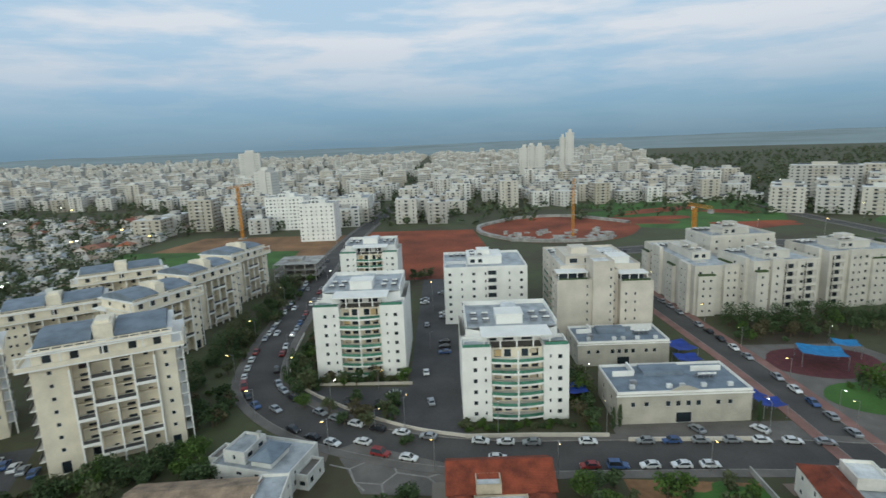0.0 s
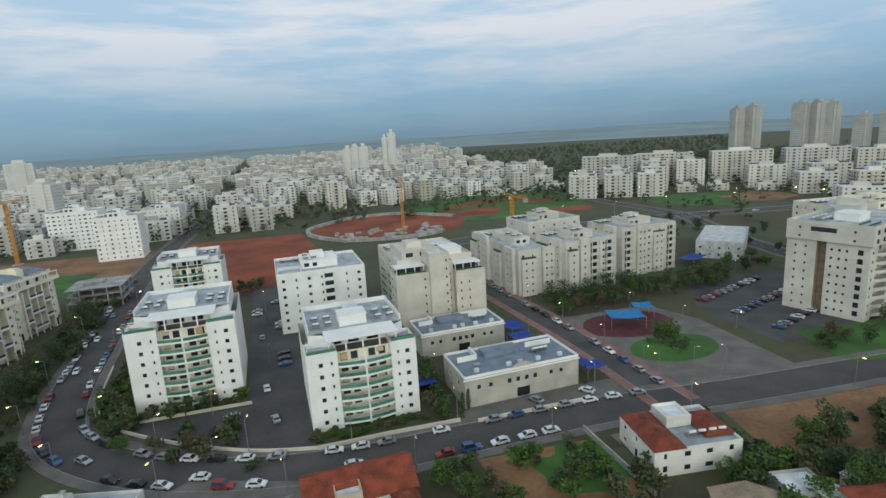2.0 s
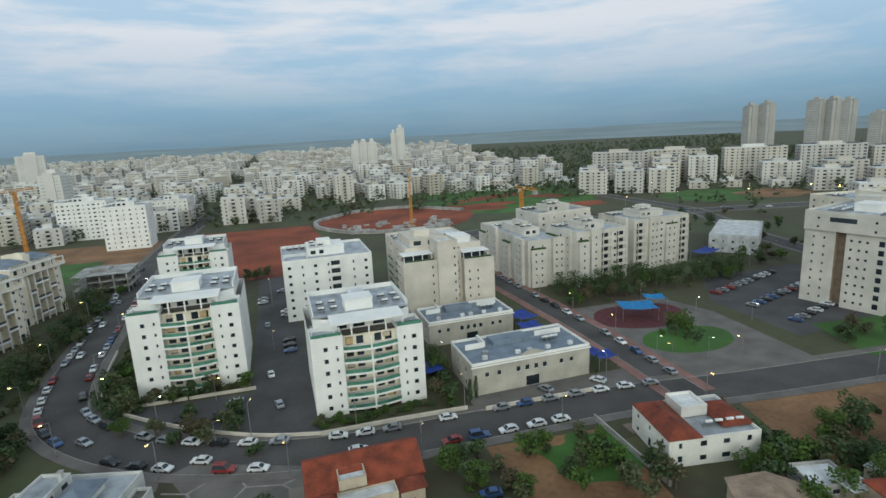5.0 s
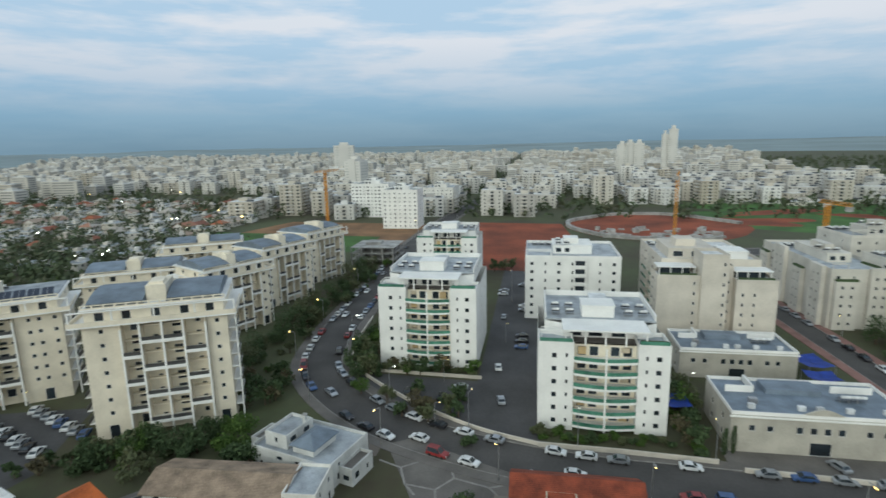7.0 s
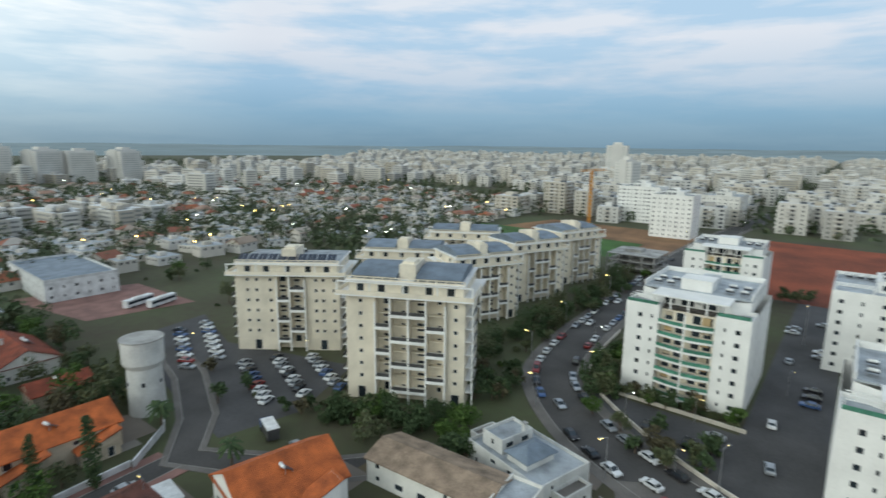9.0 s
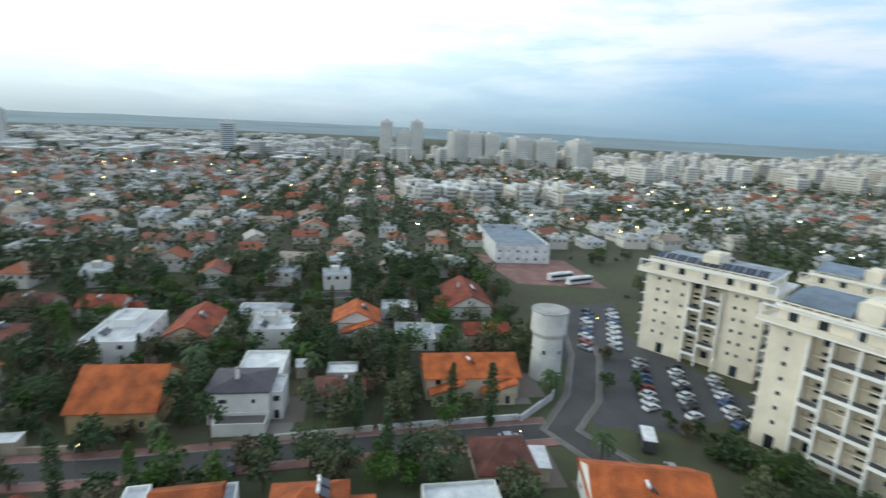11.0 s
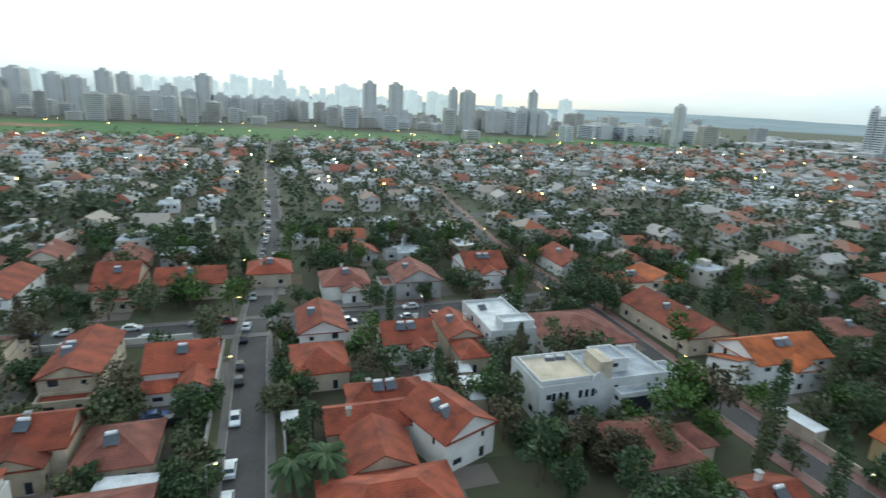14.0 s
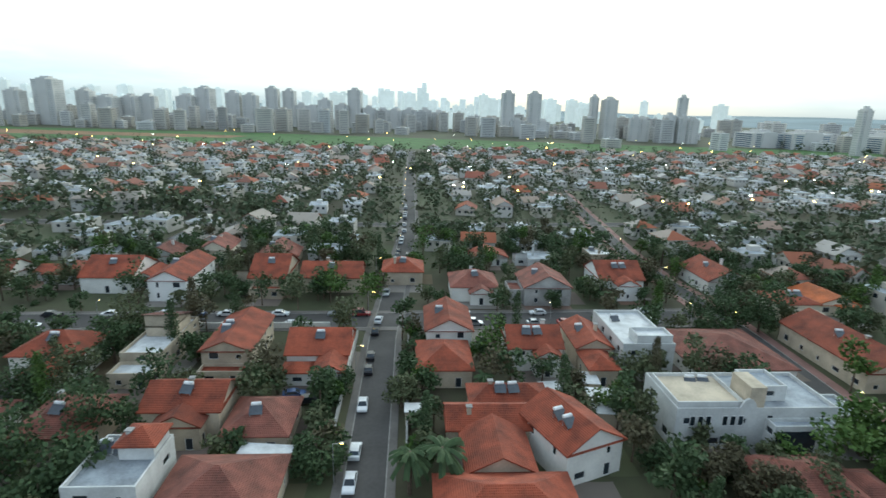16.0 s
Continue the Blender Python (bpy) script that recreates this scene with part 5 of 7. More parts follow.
villa(24, -42, 33, -31, 7.0, "flat", OFFWHITE, ROOFGREY, heaters=2, note="and roof terrace", more=[(0.4, 0.4, 5, 5, 6.5, 8.8, "hip", TILE)])
villa(8, -41, 22.5, -27, 4.0, "hip", SAND, TILEDARK, heaters=0)
villa(54, -82, 67, -71, 5.0, "hip", PAINT, TILE, heaters=1, more=[(1, 11.02, 7, 17, 0, 4.0, "gy")])
villa(39, -91, 47, -72, 5.0, "flat", SAND, ROOFWHITE, heaters=1, more=[(0, 19.02, 8, 24, 0, 3.2, "flat"), (1, 2, 7, 10, 4.5, 6.8, "mono", TILEDARK)])
villa(39, -58, 50, -46, 4.0, "hip", SAND, TILEDARK, heaters=1)
villa(55, -56, 67, -44, 4.2, "hip", PAINT, TILEDARK, heaters=1)
villa(68, -136, 82, -120, 4.8, "gx", PAINT, TILE, more=[(-5, 4, -0.02, 14, 0, 4.2, "gy")])
villa(51, -136, 61, -114, 6.0, "gy", WHITE, TILE, heaters=1)
villa(26, -138, 36, -120, 5.0, "gx", SAND, TILE, more=[(0, 18.02, 9, 22, 0, 3, "flat"), (10.02, 6, 14, 16, 0, 3, "mono")])
villa(5, -134, 22, -122, 4.6, "gx", SAND, TILE, heaters=1)
villa(-13, -141, -1, -129, 4.4, "hip", SAND, TILE)
villa(-34, -128, -21, -115, 4.4, "hip", PAINT, TILEDARK, more=[(2, 13.02, 8, 16, 0, 3.6, "gy")])
villa(-54, -125, -41, -112, 5.4, "gy", CONC, TILEDARK, more=[(-0.01 + 13.03, 3, 17, 11, 0, 4.0, "flat")])
villa(-78, -135, -65, -120, 5.2, "gx", WHITE, TILE, heaters=2, more=[(3, 15.02, 9, 19, 0, 4.8, "gy")])
villa(-112, -140, -99, -122, 4.4, "gy", PAINT, TILE)
villa(-113, -90, -99.5, -64, 4.6, "gy", SAND, TILE, heaters=1, note="and long ridge")
villa(-123, -60, -103, -48, 5.6, "gx", WHITE, TILEORANGE, heaters=2, more=[(7, 12.02, 14, 15.5, 0, 5.2, "gy"), (20.02, 2, 23.5, 10, 0, 3.4, "mono")])
villa(-157, -38, -134, -25, 6.0, "flat", WHITE, ROOFWHITE, heaters=2, more=[(3, 3, 12, 9, 5.4, 7.6, "flat")])
villa(-121, -25, -103, -9, 4.4, "gy", OCHRE, TILEORANGE, heaters=0, pitch=0.62, note="steeply pitched")
villa(-77, -22.5, -68.5, -14, 3.8, "gx", PAINT, TILE, heaters=1)
villa(-71, -40, -59, -28, 3.6, "hip", SAND, TILEDARK, heaters=0, more=[(-5, 3, -0.02, 9, 0, 3.2, "hip")])
villa(-115.5, 0, -105, 12, 7.2, "hip", PAINT, ROOFDARK, heaters=0, pitch=0.22, note="beside white terraces", more=[(-13, 3, -0.02, 13, 0, 5.8, "flat", ROOFWHITE), (1, 12.02, 9, 14.5, 0, 6.2, "flat", ROOFWHITE), (10.52, 2, 15, 12, 0, 2.6, "flat", PAVE)])
villa(-78, -3, -61, 13, 5.6, "flat", WHITE, ROOFGREY, heaters=2, note="and tiled attics", rz=6, more=[(1.0, 5.0, 8.0, 14.0, 5.1, 6.4, "gy", TILEORANGE), (9.0, 2.0, 15.5, 8.0, 5.1, 6.4, "gx", TILEORANGE), (1.0, 0.8, 5.0, 4.2, 5.1, 7.4, "flat", ROOFWHITE)])
villa(-118, 20.5, -109, 31, 3.8, "hip", CONC, TILEDARK, heaters=1, pitch=0.3, more=[(-6, 2, -0.02, 9, 0, 4.6, "flat", ROOFWHITE)])
villa(-125.5, 45, -113, 66.5, 5.4, "gy", SAND, TILEORANGE, heaters=1, more=[(12.52, 1, 15.5, 8, 0, 3.0, "mono"), (12.52, 13, 15.5, 20, 0, 3.0, "mono")])
villa(-161, -21, -141, -10, 4.4, "gx", SAND, TILE, heaters=1, more=[(11, 11.02, 18, 15, 0, 4.0, "flat", ROOFWHITE)])
villa(-156, 0, -143, 12, 5.6, "flat", PAINT, ROOFWHITE, heaters=2, more=[(-4, 3, -0.02, 11, 0, 3.6, "flat"), (2, 2, 7, 7, 5.1, 7.2, "flat")])
villa(-160, 22, -149, 35, 5.2, "gx", PAINT, TILEORANGE, heaters=1, more=[(11.02, 3, 15, 11, 0, 3.6, "mono")])
villa(-189, 58, -165, 72, 4.4, "gx", PAINT, TILE, heaters=2, more=[(14, -4, 22, -0.02, 0, 4.0, "gy")])
villa(-80, 67, -65, 85, 5.0, "gy", WHITE, TILEORANGE, heaters=1, rz=-12, pitch=0.55, more=[(15.02, 5, 18, 15, 0, 3.4, "mono")])
villa(-92, 51, -81, 61, 3.4, "hip", SAND, TILEDARK, heaters=0)
villa(-65, 90, -40, 100, 5.0, "gx", PAINT, TAN, heaters=0, pitch=0.3, rz=3, more=[(25.02, 0.5, 31, 9.5, 0, 6.0, "flat", ROOFGREY)])
villa(-52, 103, -33, 116, 5.2, "flat", OFFWHITE, ROOFGREY, heaters=0, rz=-16, note="and terraces", more=[(2, 2, 7.5, 10, 4.7, 7.6, "flat", ROOFGREY), (9, 2.0, 14, 9, 4.7, 6.4, "hip", ROOFBLUE), (19.02, 3, 22, 10, 0, 3.6, "flat", PAVE), (13, -3, 18, -0.02, 0, 5.0, "flat", PAVE), (-3, 3, -0.02, 9, 0, 4.6, "flat", PAVE)])
villa(-1.5, 93.5, 19.5, 105, 4.8, "gx", SAND, TILE, heaters=0, note="and white attic", pitch=0.55, more=[(5, -4, 15.5, -0.02, 0, 4.6, "flat", ROOFWHITE), (5.5, -0.5, 10.5, 3.5, 4.3, 6.8, "flat", ROOFWHITE), (0.3, -3.5, 4.5, -0.02, 0, 4.2, "hip"), (16, -3.5, 20.5, -0.02, 0, 4.2, "hip")])
villa(67.5, 81, 87, 96, 6.0, "flat", PAINT, ROOFGREY, heaters=4, rz=-10, note="and red tiled wings", more=[(0.3, 0.3, 6.5, 14.5, 5.6, 6.1, "hip", TILE), (13.5, 3.0, 19.2, 12, 5.6, 6.1, "hip", TILE), (7.2, 8, 13, 14.3, 5.6, 8.0, "flat", ROOFWHITE)])

# gardens and low houses south of the bare plot
villa(89, 50, 106, 61, 4.4, "hip", SAND, TILE, heaters=1, rz=-12)
villa(106, 55, 118, 65, 4.6, "gx", PAINT, TILE, heaters=1, rz=-14)
villa(66, 57, 78, 70, 3.8, "gy", SAND, TAN, heaters=0, rz=-30, pitch=0.3)
villa(84, 65, 92, 72, 2.8, "flat", CONC, ROOFWHITE, heaters=0, rz=-14)

# the rest of the villa town: lots between the streets
STREETS = [(SOUTH, 7), (CROSS_SOUTH, 8), (WEST, 7), (WEST_END, 7), (NORTHWEST, 7), (EASTHOUSES, 7), (ROW_A, 7), (ROW_B, 7), (ROW_C, 7), (ROW_D, 7), (AVENUE, 12), (CROSSING, 9)]


def street_distance(x, y):
    best = 1e9
    for pts, margin in STREETS:
        for a, b in zip(pts, pts[1:]):
            ax, ay, bx, by = a[0], a[1], b[0], b[1]
            L = (bx - ax) ** 2 + (by - ay) ** 2
            t = max(0, min(1, ((x - ax) * (bx - ax) + (y - ay) * (by - ay)) / L)) if L else 0
            best = min(best, math.hypot(x - ax - t * (bx - ax), y - ay - t * (by - ay)) - margin)
    return best


def clear(x0, y0, x1, y1, gap=1.5):
    return all(x1 + gap < a or x0 - gap > c or y1 + gap < b or y0 - gap > d for a, b, c, d in FOOTPRINTS)


def in_villa_town(x, y):
    if y < -655 or x > 640 or x < -820 or math.hypot(x + 4, y - 20) < 62:
        return False
    if x > -128:
        return y < (-20 if x > 0 else 60) and not (x > 75 and y > -10)
    if -275 < x < -128 and 78 < y < 250:
        return False
    return y < 320 or (x < -225 and y < 560 + (x + 225) * -0.1)


rnd = random.Random(11)
near, far = [], []
for i in range(-46, 36):
    for j in range(-31, 30):
        cx, cy = i * 18.5 + rnd.uniform(-2.5, 2.5), j * 22.0 + rnd.uniform(-3, 3)
        w, d = rnd.uniform(8.5, 13), rnd.uniform(9, 14)
        if not in_villa_town(cx, cy) or rnd.random() < 0.10:
            continue
        if street_distance(cx, cy) < max(w, d) / 2 - 1 or not clear(cx - w / 2, cy - d / 2, cx + w / 2, cy + d / 2):
            continue
        (near if math.hypot(cx + 5, cy - 25) < 195 else far).append((cx, cy, w, d))
near.sort(key=lambda q: math.hypot(q[0], q[1]))
for cx, cy, w, d in near:
    kind = rnd.choice(("hip", "hip", "gx", "gy", "gy", "flat"))
    cover = rnd.choice((ROOFWHITE, ROOFGREY)) if kind == "flat" else rnd.choice((TILE, TILE, TILE, TILEDARK, TILEDARK, TILEORANGE))
    wing = rnd.choice([(), (), [(w * 0.1, d + 0.02, w * 0.55, d + 4, 0, 3.2, rnd.choice(("gy", "flat", "hip")))], [(w + 0.02, d * 0.2, w + 4, d * 0.75, 0, 3.0, rnd.choice(("gx", "flat", "mono")))], [(w * 0.4, d + 0.02, w * 0.95, d + 5, 0, 4.0, "gy")]])
    villa(cx - w / 2, cy - d / 2, cx + w / 2, cy + d / 2, rnd.choice((3.2, 3.4, 4.8, 5.4)), kind, rnd.choice((OFFWHITE, PAINT, PAINT, SAND, CREAM, CONC)), cover, rnd.uniform(-3, 3), heaters=rnd.choice((0, 1, 1, 2)), pitch=rnd.choice((0.35, 0.45, 0.55)), more=wing)

# far villas, joined
WALLS_FAR = island_mat("far_villa_walls", [(0.70, 0.68, 0.65), (0.60, 0.55, 0.47), (0.76, 0.75, 0.73), (0.56, 0.52, 0.45)])
ROOFS_FAR = island_mat("far_villa_roofs", [(0.34, 0.12, 0.08), (0.26, 0.13, 0.10), (0.38, 0.13, 0.07), (0.38, 0.30, 0.24), (0.42, 0.36, 0.30), (0.50, 0.47, 0.43)])
fv = MB()


def far_house(mb, cx, cy, w, d, h, kind, a):
    n = len(mb.v)
    mb.box(0, 0, 0, w, d, h, 0, 3)
    for k in range(3):
        for yy, s in ((-0.03, 1), (d + 0.03, -1)):
            q = w * (0.2 + 0.3 * k)
            mb.face([(q - 0.6, yy, h - 2.0), (q + 0.6, yy, h - 2.0), (q + 0.6, yy, h - 0.8), (q - 0.6, yy, h - 0.8)][::s], 2)
        q = d * (0.2 + 0.3 * k)
        mb.face([(w + 0.03, q - 0.6, h - 2.0), (w + 0.03, q + 0.6, h - 2.0), (w + 0.03, q + 0.6, h - 0.8), (w + 0.03, q - 0.6, h - 0.8)], 2)
    if kind == "flat":
        mb.box(w * 0.3, d * 0.3, h, w * 0.6, d * 0.6, h + 1.8, 0)
    else:
        roof_mesh(mb, w, d, h + 0.02, kind, 0.5, 0.5, 1, 0)
    c, s = math.cos(a), math.sin(a)
    mb.v[n:] = [(cx + c * (x - w / 2) - s * (y - d / 2), cy + s * (x - w / 2) + c * (y - d / 2), z) for x, y, z in mb.v[n:]]


for cx, cy, w, d in far:
    far_house(fv, cx, cy, w, d, rnd.choice((3.2, 4.2, 5.4, 6.0)), rnd.choice(("hip", "gx", "gy", "flat", "flat", "flat") if cy < 60 else ("hip", "gy", "flat", "flat", "flat", "flat", "flat", "flat")), rnd.uniform(-0.3, 0.3))
solid("distant_houses", fv, [WALLS_FAR, ROOFS_FAR, GLASS, ROOFGREY], "distant villas with red and white roofs among trees", "houses", "stuff")

# ------------------------------------------------------------------ trees
def leaf_cloud(mb, cx, cy, cz, rx, rz_, n, size, r, m=0):
    for _ in range(n):
        v = Vector((r.gauss(0, 1), r.gauss(0, 1), r.gauss(0, 1))).normalized() * (r.random() ** 0.4)
        p = Vector((cx + v.x * rx, cy + v.y * rx, cz + v.z * rz_))
        a = Vector((r.gauss(0, 1), r.gauss(0, 1), r.gauss(0, 0.6))).normalized()
        b = a.cross(Vector((r.gauss(0, 1), r.gauss(0, 1), r.gauss(0, 1)))).normalized()
        s = size * r.uniform(0.6, 1.3)
        mb.face([p - a * s, p - b * s * 0.7, p + a * s, p + b * s * 0.7], m)


def tree_model(kind, r):
    """Trunk and crown meshes of one tree, about as tall as its kind."""
    trunk, crown = MB(), MB()
    if kind == "cypress":
        trunk.tube(0, 0, 0, 2.0, 0.2, 0.15, 7)
        for k in range(16):
            z = 1.0 + k * 0.75
            leaf_cloud(crown, r.uniform(-.15, .15), r.uniform(-.15, .15), z, 1.35 * math.sin(math.pi * (0.18 + 0.8 * k / 17)) + 0.2, 0.7, 80, 0.24, r)
    elif kind == "palm":
        trunk.tube(0, 0, 0, 6.5, 0.35, 0.22, 8)
        for k in range(26):
            a, el = r.uniform(0, 6.28), r.uniform(-0.5, 1.1)
            pts = [(0.0, 6.4)]
            for s in range(1, 6):
                pts.append((s * 0.62 * math.cos(el * 0.6), 6.4 + 0.62 * s * math.sin(el) - 0.075 * s * s))
            for (p, q), (u, v) in zip(pts, pts[1:]):
                for sg in (-1, 1):
                    crown.face([(p * math.cos(a), p * math.sin(a), q), (u * math.cos(a), u * math.sin(a), v), (u * math.cos(a) - sg * 0.42 * math.sin(a), u * math.sin(a) + sg * 0.42 * math.cos(a), v - 0.28), (p * math.cos(a) - sg * 0.42 * math.sin(a), p * math.sin(a) + sg * 0.42 * math.cos(a), q - 0.28)])
    else:
        h, rad, n = {"broad": (6.0, 3.2, 10), "big": (9.5, 4.6, 16), "bush": (1.4, 1.5, 5), "tall": (11.0, 3.2, 14)}[kind]
        trunk.tube(0, 0, 0, h * 0.55, 0.09 * h ** 0.6, 0.05 * h ** 0.6, 8)
        for k in range(n):
            a, e = r.uniform(0, 6.28), r.uniform(0.25, 0.95)
            q = rad * r.uniform(0.25, 0.75)
            c = (q * math.cos(a), q * math.sin(a), h * e)
            if kind != "bush":
                trunk.bar((0, 0, h * 0.35), (c[0] * 0.85, c[1] * 0.85, c[2]), 0.12)
            leaf_cloud(crown, *c, rad * 0.5, rad * 0.42, int(1250 / n) if kind != "bush" else 110, 0.20 + 0.012 * h, r)
    return trunk.mesh("trunk", [BARK]), crown


TREES = {}


def tree(x, y, kind="broad", size=1.0, leaf=0, turn=0.0):
    key = (kind, leaf, int(turn * 10) % 2)
    names = {"cypress": "dark slender cypress", "palm": "date palm with drooping fronds", "broad": "round garden tree", "big": "large spreading tree", "bush": "dense garden shrub", "tall": "tall street tree"}
    tone = ["dark green", "olive green", "fresh green", "brownish autumn"][leaf]
    if key not in TREES:
        r = random.Random(len(TREES) + 3)
        t, c = tree_model(kind, r)
        TREES[key] = (t, c.mesh("crown", [LEAF[leaf]]))
    nm = "shrub" if kind == "bush" else "tree"
    ob = thing(nm, f"{names[kind]} with {tone} leaves" if kind != "palm" else names[kind], nm, pose(x, y, 0, 0, 0, math.degrees(turn)) @ Matrix.Diagonal((size, size, size * (0.92 + 0.16 * ((turn * 7) % 1)), 1)), f"{nm}s of the town")
    part("trunk", TREES[key][0], None, ob)
    part("crown", TREES[key][1], None, ob)
    return ob


rt = random.Random(21)
gt = MB()


def joined_tree(x, y, kind, size, leaf):
    """A garden tree for the joined greenery."""
    h, rad, n = {"broad": (6.0, 3.2, 7), "big": (9.0, 4.4, 9), "bush": (1.4, 1.5, 3), "tall": (11.0, 3.0, 9)}[kind]
    h, rad = h * size, rad * size
    gt.tube(x, y, 0, h * 0.6, 0.2, 0.12, 6, 4)
    for k in range(n):
        a, e, q = rt.uniform(0, 6.28), rt.uniform(0.35, 0.95), rad * rt.uniform(0.2, 0.75)
        leaf_cloud(gt, x + q * math.cos(a), y + q * math.sin(a), h * e, rad * 0.52, rad * 0.45, 46, 0.31 + 0.013 * h, rt, leaf)




def fits(x, y, r):
    return clear(x - r, y - r, x + r, y + r, 0.0)


placed = 0
# marked trees
for x, y, kind, s, l in [(44, -40, "big", 1.1, 0), (50, -36, "big", 1.0, 0), (38, -34, "broad", 1.2, 0), (46, -56, "big", 0.9, 0), (58, -60, "big", 0.9, 0), (-14, -38, "palm", 1.15, 0), (-9.5, -37.5, "palm", 1.0, 0), (-55, -38, "broad", 1.0, 3), (-64, -37, "broad", 0.95, 1), (-60, -33, "broad", 1.0, 3), (-70, -38, "broad", 0.9, 1), (-50, -36, "broad", 1.15, 3), (-57, -34, "broad", 1.1, 3), (-66, -33, "broad", 1.1, 1), (-47, -43, "broad", 0.9, 0), (40, -50, "big", 1.0, 0), (52, -46, "broad", 1.1, 0), (40, -80, "cypress", 1.0, 0),
                         (4, -66, "broad", 1.0, 0), (-8, -60, "broad", 1.1, 1), (-9, -72, "broad", 0.8, 0), (-84, -98, "big", 1.05, 0), (-91, -96, "big", 1.1, 0), (-97, -94, "big", 1.0, 0), (-88, -94, "big", 0.9, 0),
                         (-86, -30, "cypress", 1.3, 0), (-82, -16, "cypress", 1.0, 0), (-101, 57, "cypress", 1.15, 0), (-108, 50, "cypress", 0.9, 0), (-106, 38, "tall", 1.0, 1), (-122, 36, "tall", 1.1, 0), (-128, 30, "tall", 1.0, 1), (-130, 40, "tall", 1.0, 0),
                         (-88, 22, "big", 0.9, 0), (-84, 34, "broad", 1.1, 2), (-82, 44, "big", 0.8, 0), (-112, 74, "palm", 0.9, 0), (-88, 76, "palm", 0.8, 0), (-140, 66, "broad", 1.2, 0), (-146, -2, "tall", 0.9, 0), (-168, 28, "cypress", 1.3, 0), (-172, 48, "cypress", 1.3, 0), (-176, 40, "cypress", 1.4, 0),
                         (26, 98, "broad", 0.9, 2), (30, 92, "broad", 0.8, 2), (-10, 98, "broad", 0.8, 0), (44, 98, "bush", 1.6, 0), (37, 86, "broad", 0.7, 2), (92, 78, "broad", 0.8, 0), (100, 70, "broad", 0.9, 0), (106, 62, "big", 0.8, 0), (118, 72, "broad", 1.0, 0), (84, 76, "broad", 0.8, 2),
                         (3.4, 127, "bush", 1.5, 1), (-42, 140, "broad", 0.7, 2), (-34, 136, "broad", 0.7, 1), (-26, 133, "broad", 0.75, 3), (-46, 150, "broad", 0.9, 0), (-50, 156, "broad", 0.8, 0), (-12, 120, "bush", 1.4, 0),
                         (40, 123, "cypress", 0.5, 0), (42, 124, "cypress", 0.45, 0), (77, 124, "cypress", 0.5, 0)]:
    tree(x, y, kind, s, l, rt.uniform(0, 6))
for k in range(16):  # row before the grey complex
    tree(104 + k * 5.4 + rt.uniform(-1, 1), 192 - k * 0.6 + rt.uniform(-3, 3), "big", rt.uniform(0.75, 1.0), 0, rt.uniform(0, 6))
for k in range(26):  # belt between the cream buildings and the avenue
    tree(-79 + rt.uniform(-5, 3), 140 + k * 5.2, rt.choice(("broad", "broad", "big")), rt.uniform(0.7, 1.0), rt.choice((0, 0, 1)), rt.uniform(0, 6))
for k in range(22):  # thicket at the foot of the cream lattice building
    u = rt.uniform(-0.05, 1.1)
    tree(-90 + 26 * u + rt.uniform(-2, 6), 104 + 12 * u - rt.uniform(-2, 7), rt.choice(("broad", "bush", "broad")), rt.uniform(0.6, 1.0), rt.choice((0, 0, 2)), rt.uniform(0, 6))
for k in range(18):  # hedge round the towers
    tree(4 + k * 1.55, 125.5 + rt.uniform(-1.2, 1.2), "bush", rt.uniform(0.7, 1.1), rt.choice((0, 1, 2)), rt.uniform(0, 6))
    tree(-42 + k * 1.6, 155.8 + rt.uniform(-1.0, 1.0), "bush", rt.uniform(0.7, 1.1), rt.choice((0, 1)), rt.uniform(0, 6))
    tree(33.5 + rt.uniform(-1, 4), 122 + k * 1.6, "bush", rt.uniform(0.8, 1.2), rt.choice((0, 2)), rt.uniform(0, 6))
for k in range(34):
    x, y = rt.uniform(78, 150), rt.uniform(52, 83)
    if not fits(x, y, 1.5):
        continue
    tree(x, y, rt.choice(("broad", "bush", "big")), rt.uniform(0.6, 1.0), rt.choice((0, 0, 2)), rt.uniform(0, 6))
# garden trees
count = 0
while count < 1080:
    x, y = rt.uniform(-230, 150), rt.uniform(-205, 130)
    if not in_villa_town(x, y) or street_distance(x, y) < -2.6 or not fits(x, y, 1.9) or math.hypot(x + 5, y - 25) > 215:
        continue
    if y < 40 and x > -60 and math.hypot(x, y - 25) < 60:
        continue
    kind = rt.choices(("broad", "big", "bush", "tall", "cypress", "palm"), (44, 30, 8, 10, 6, 2))[0]
    l = rt.choices((0, 1, 2, 3), (50, 26, 14, 10))[0]
    if kind in ("cypress", "palm") or (count % 9 == 0 and math.hypot(x + 5, y - 25) < 150):
        tree(x, y, kind, rt.uniform(0.65, 1.1), l, rt.uniform(0, 6))
    else:
        joined_tree(x, y, kind, rt.uniform(0.65, 1.15), l)
    count += 1
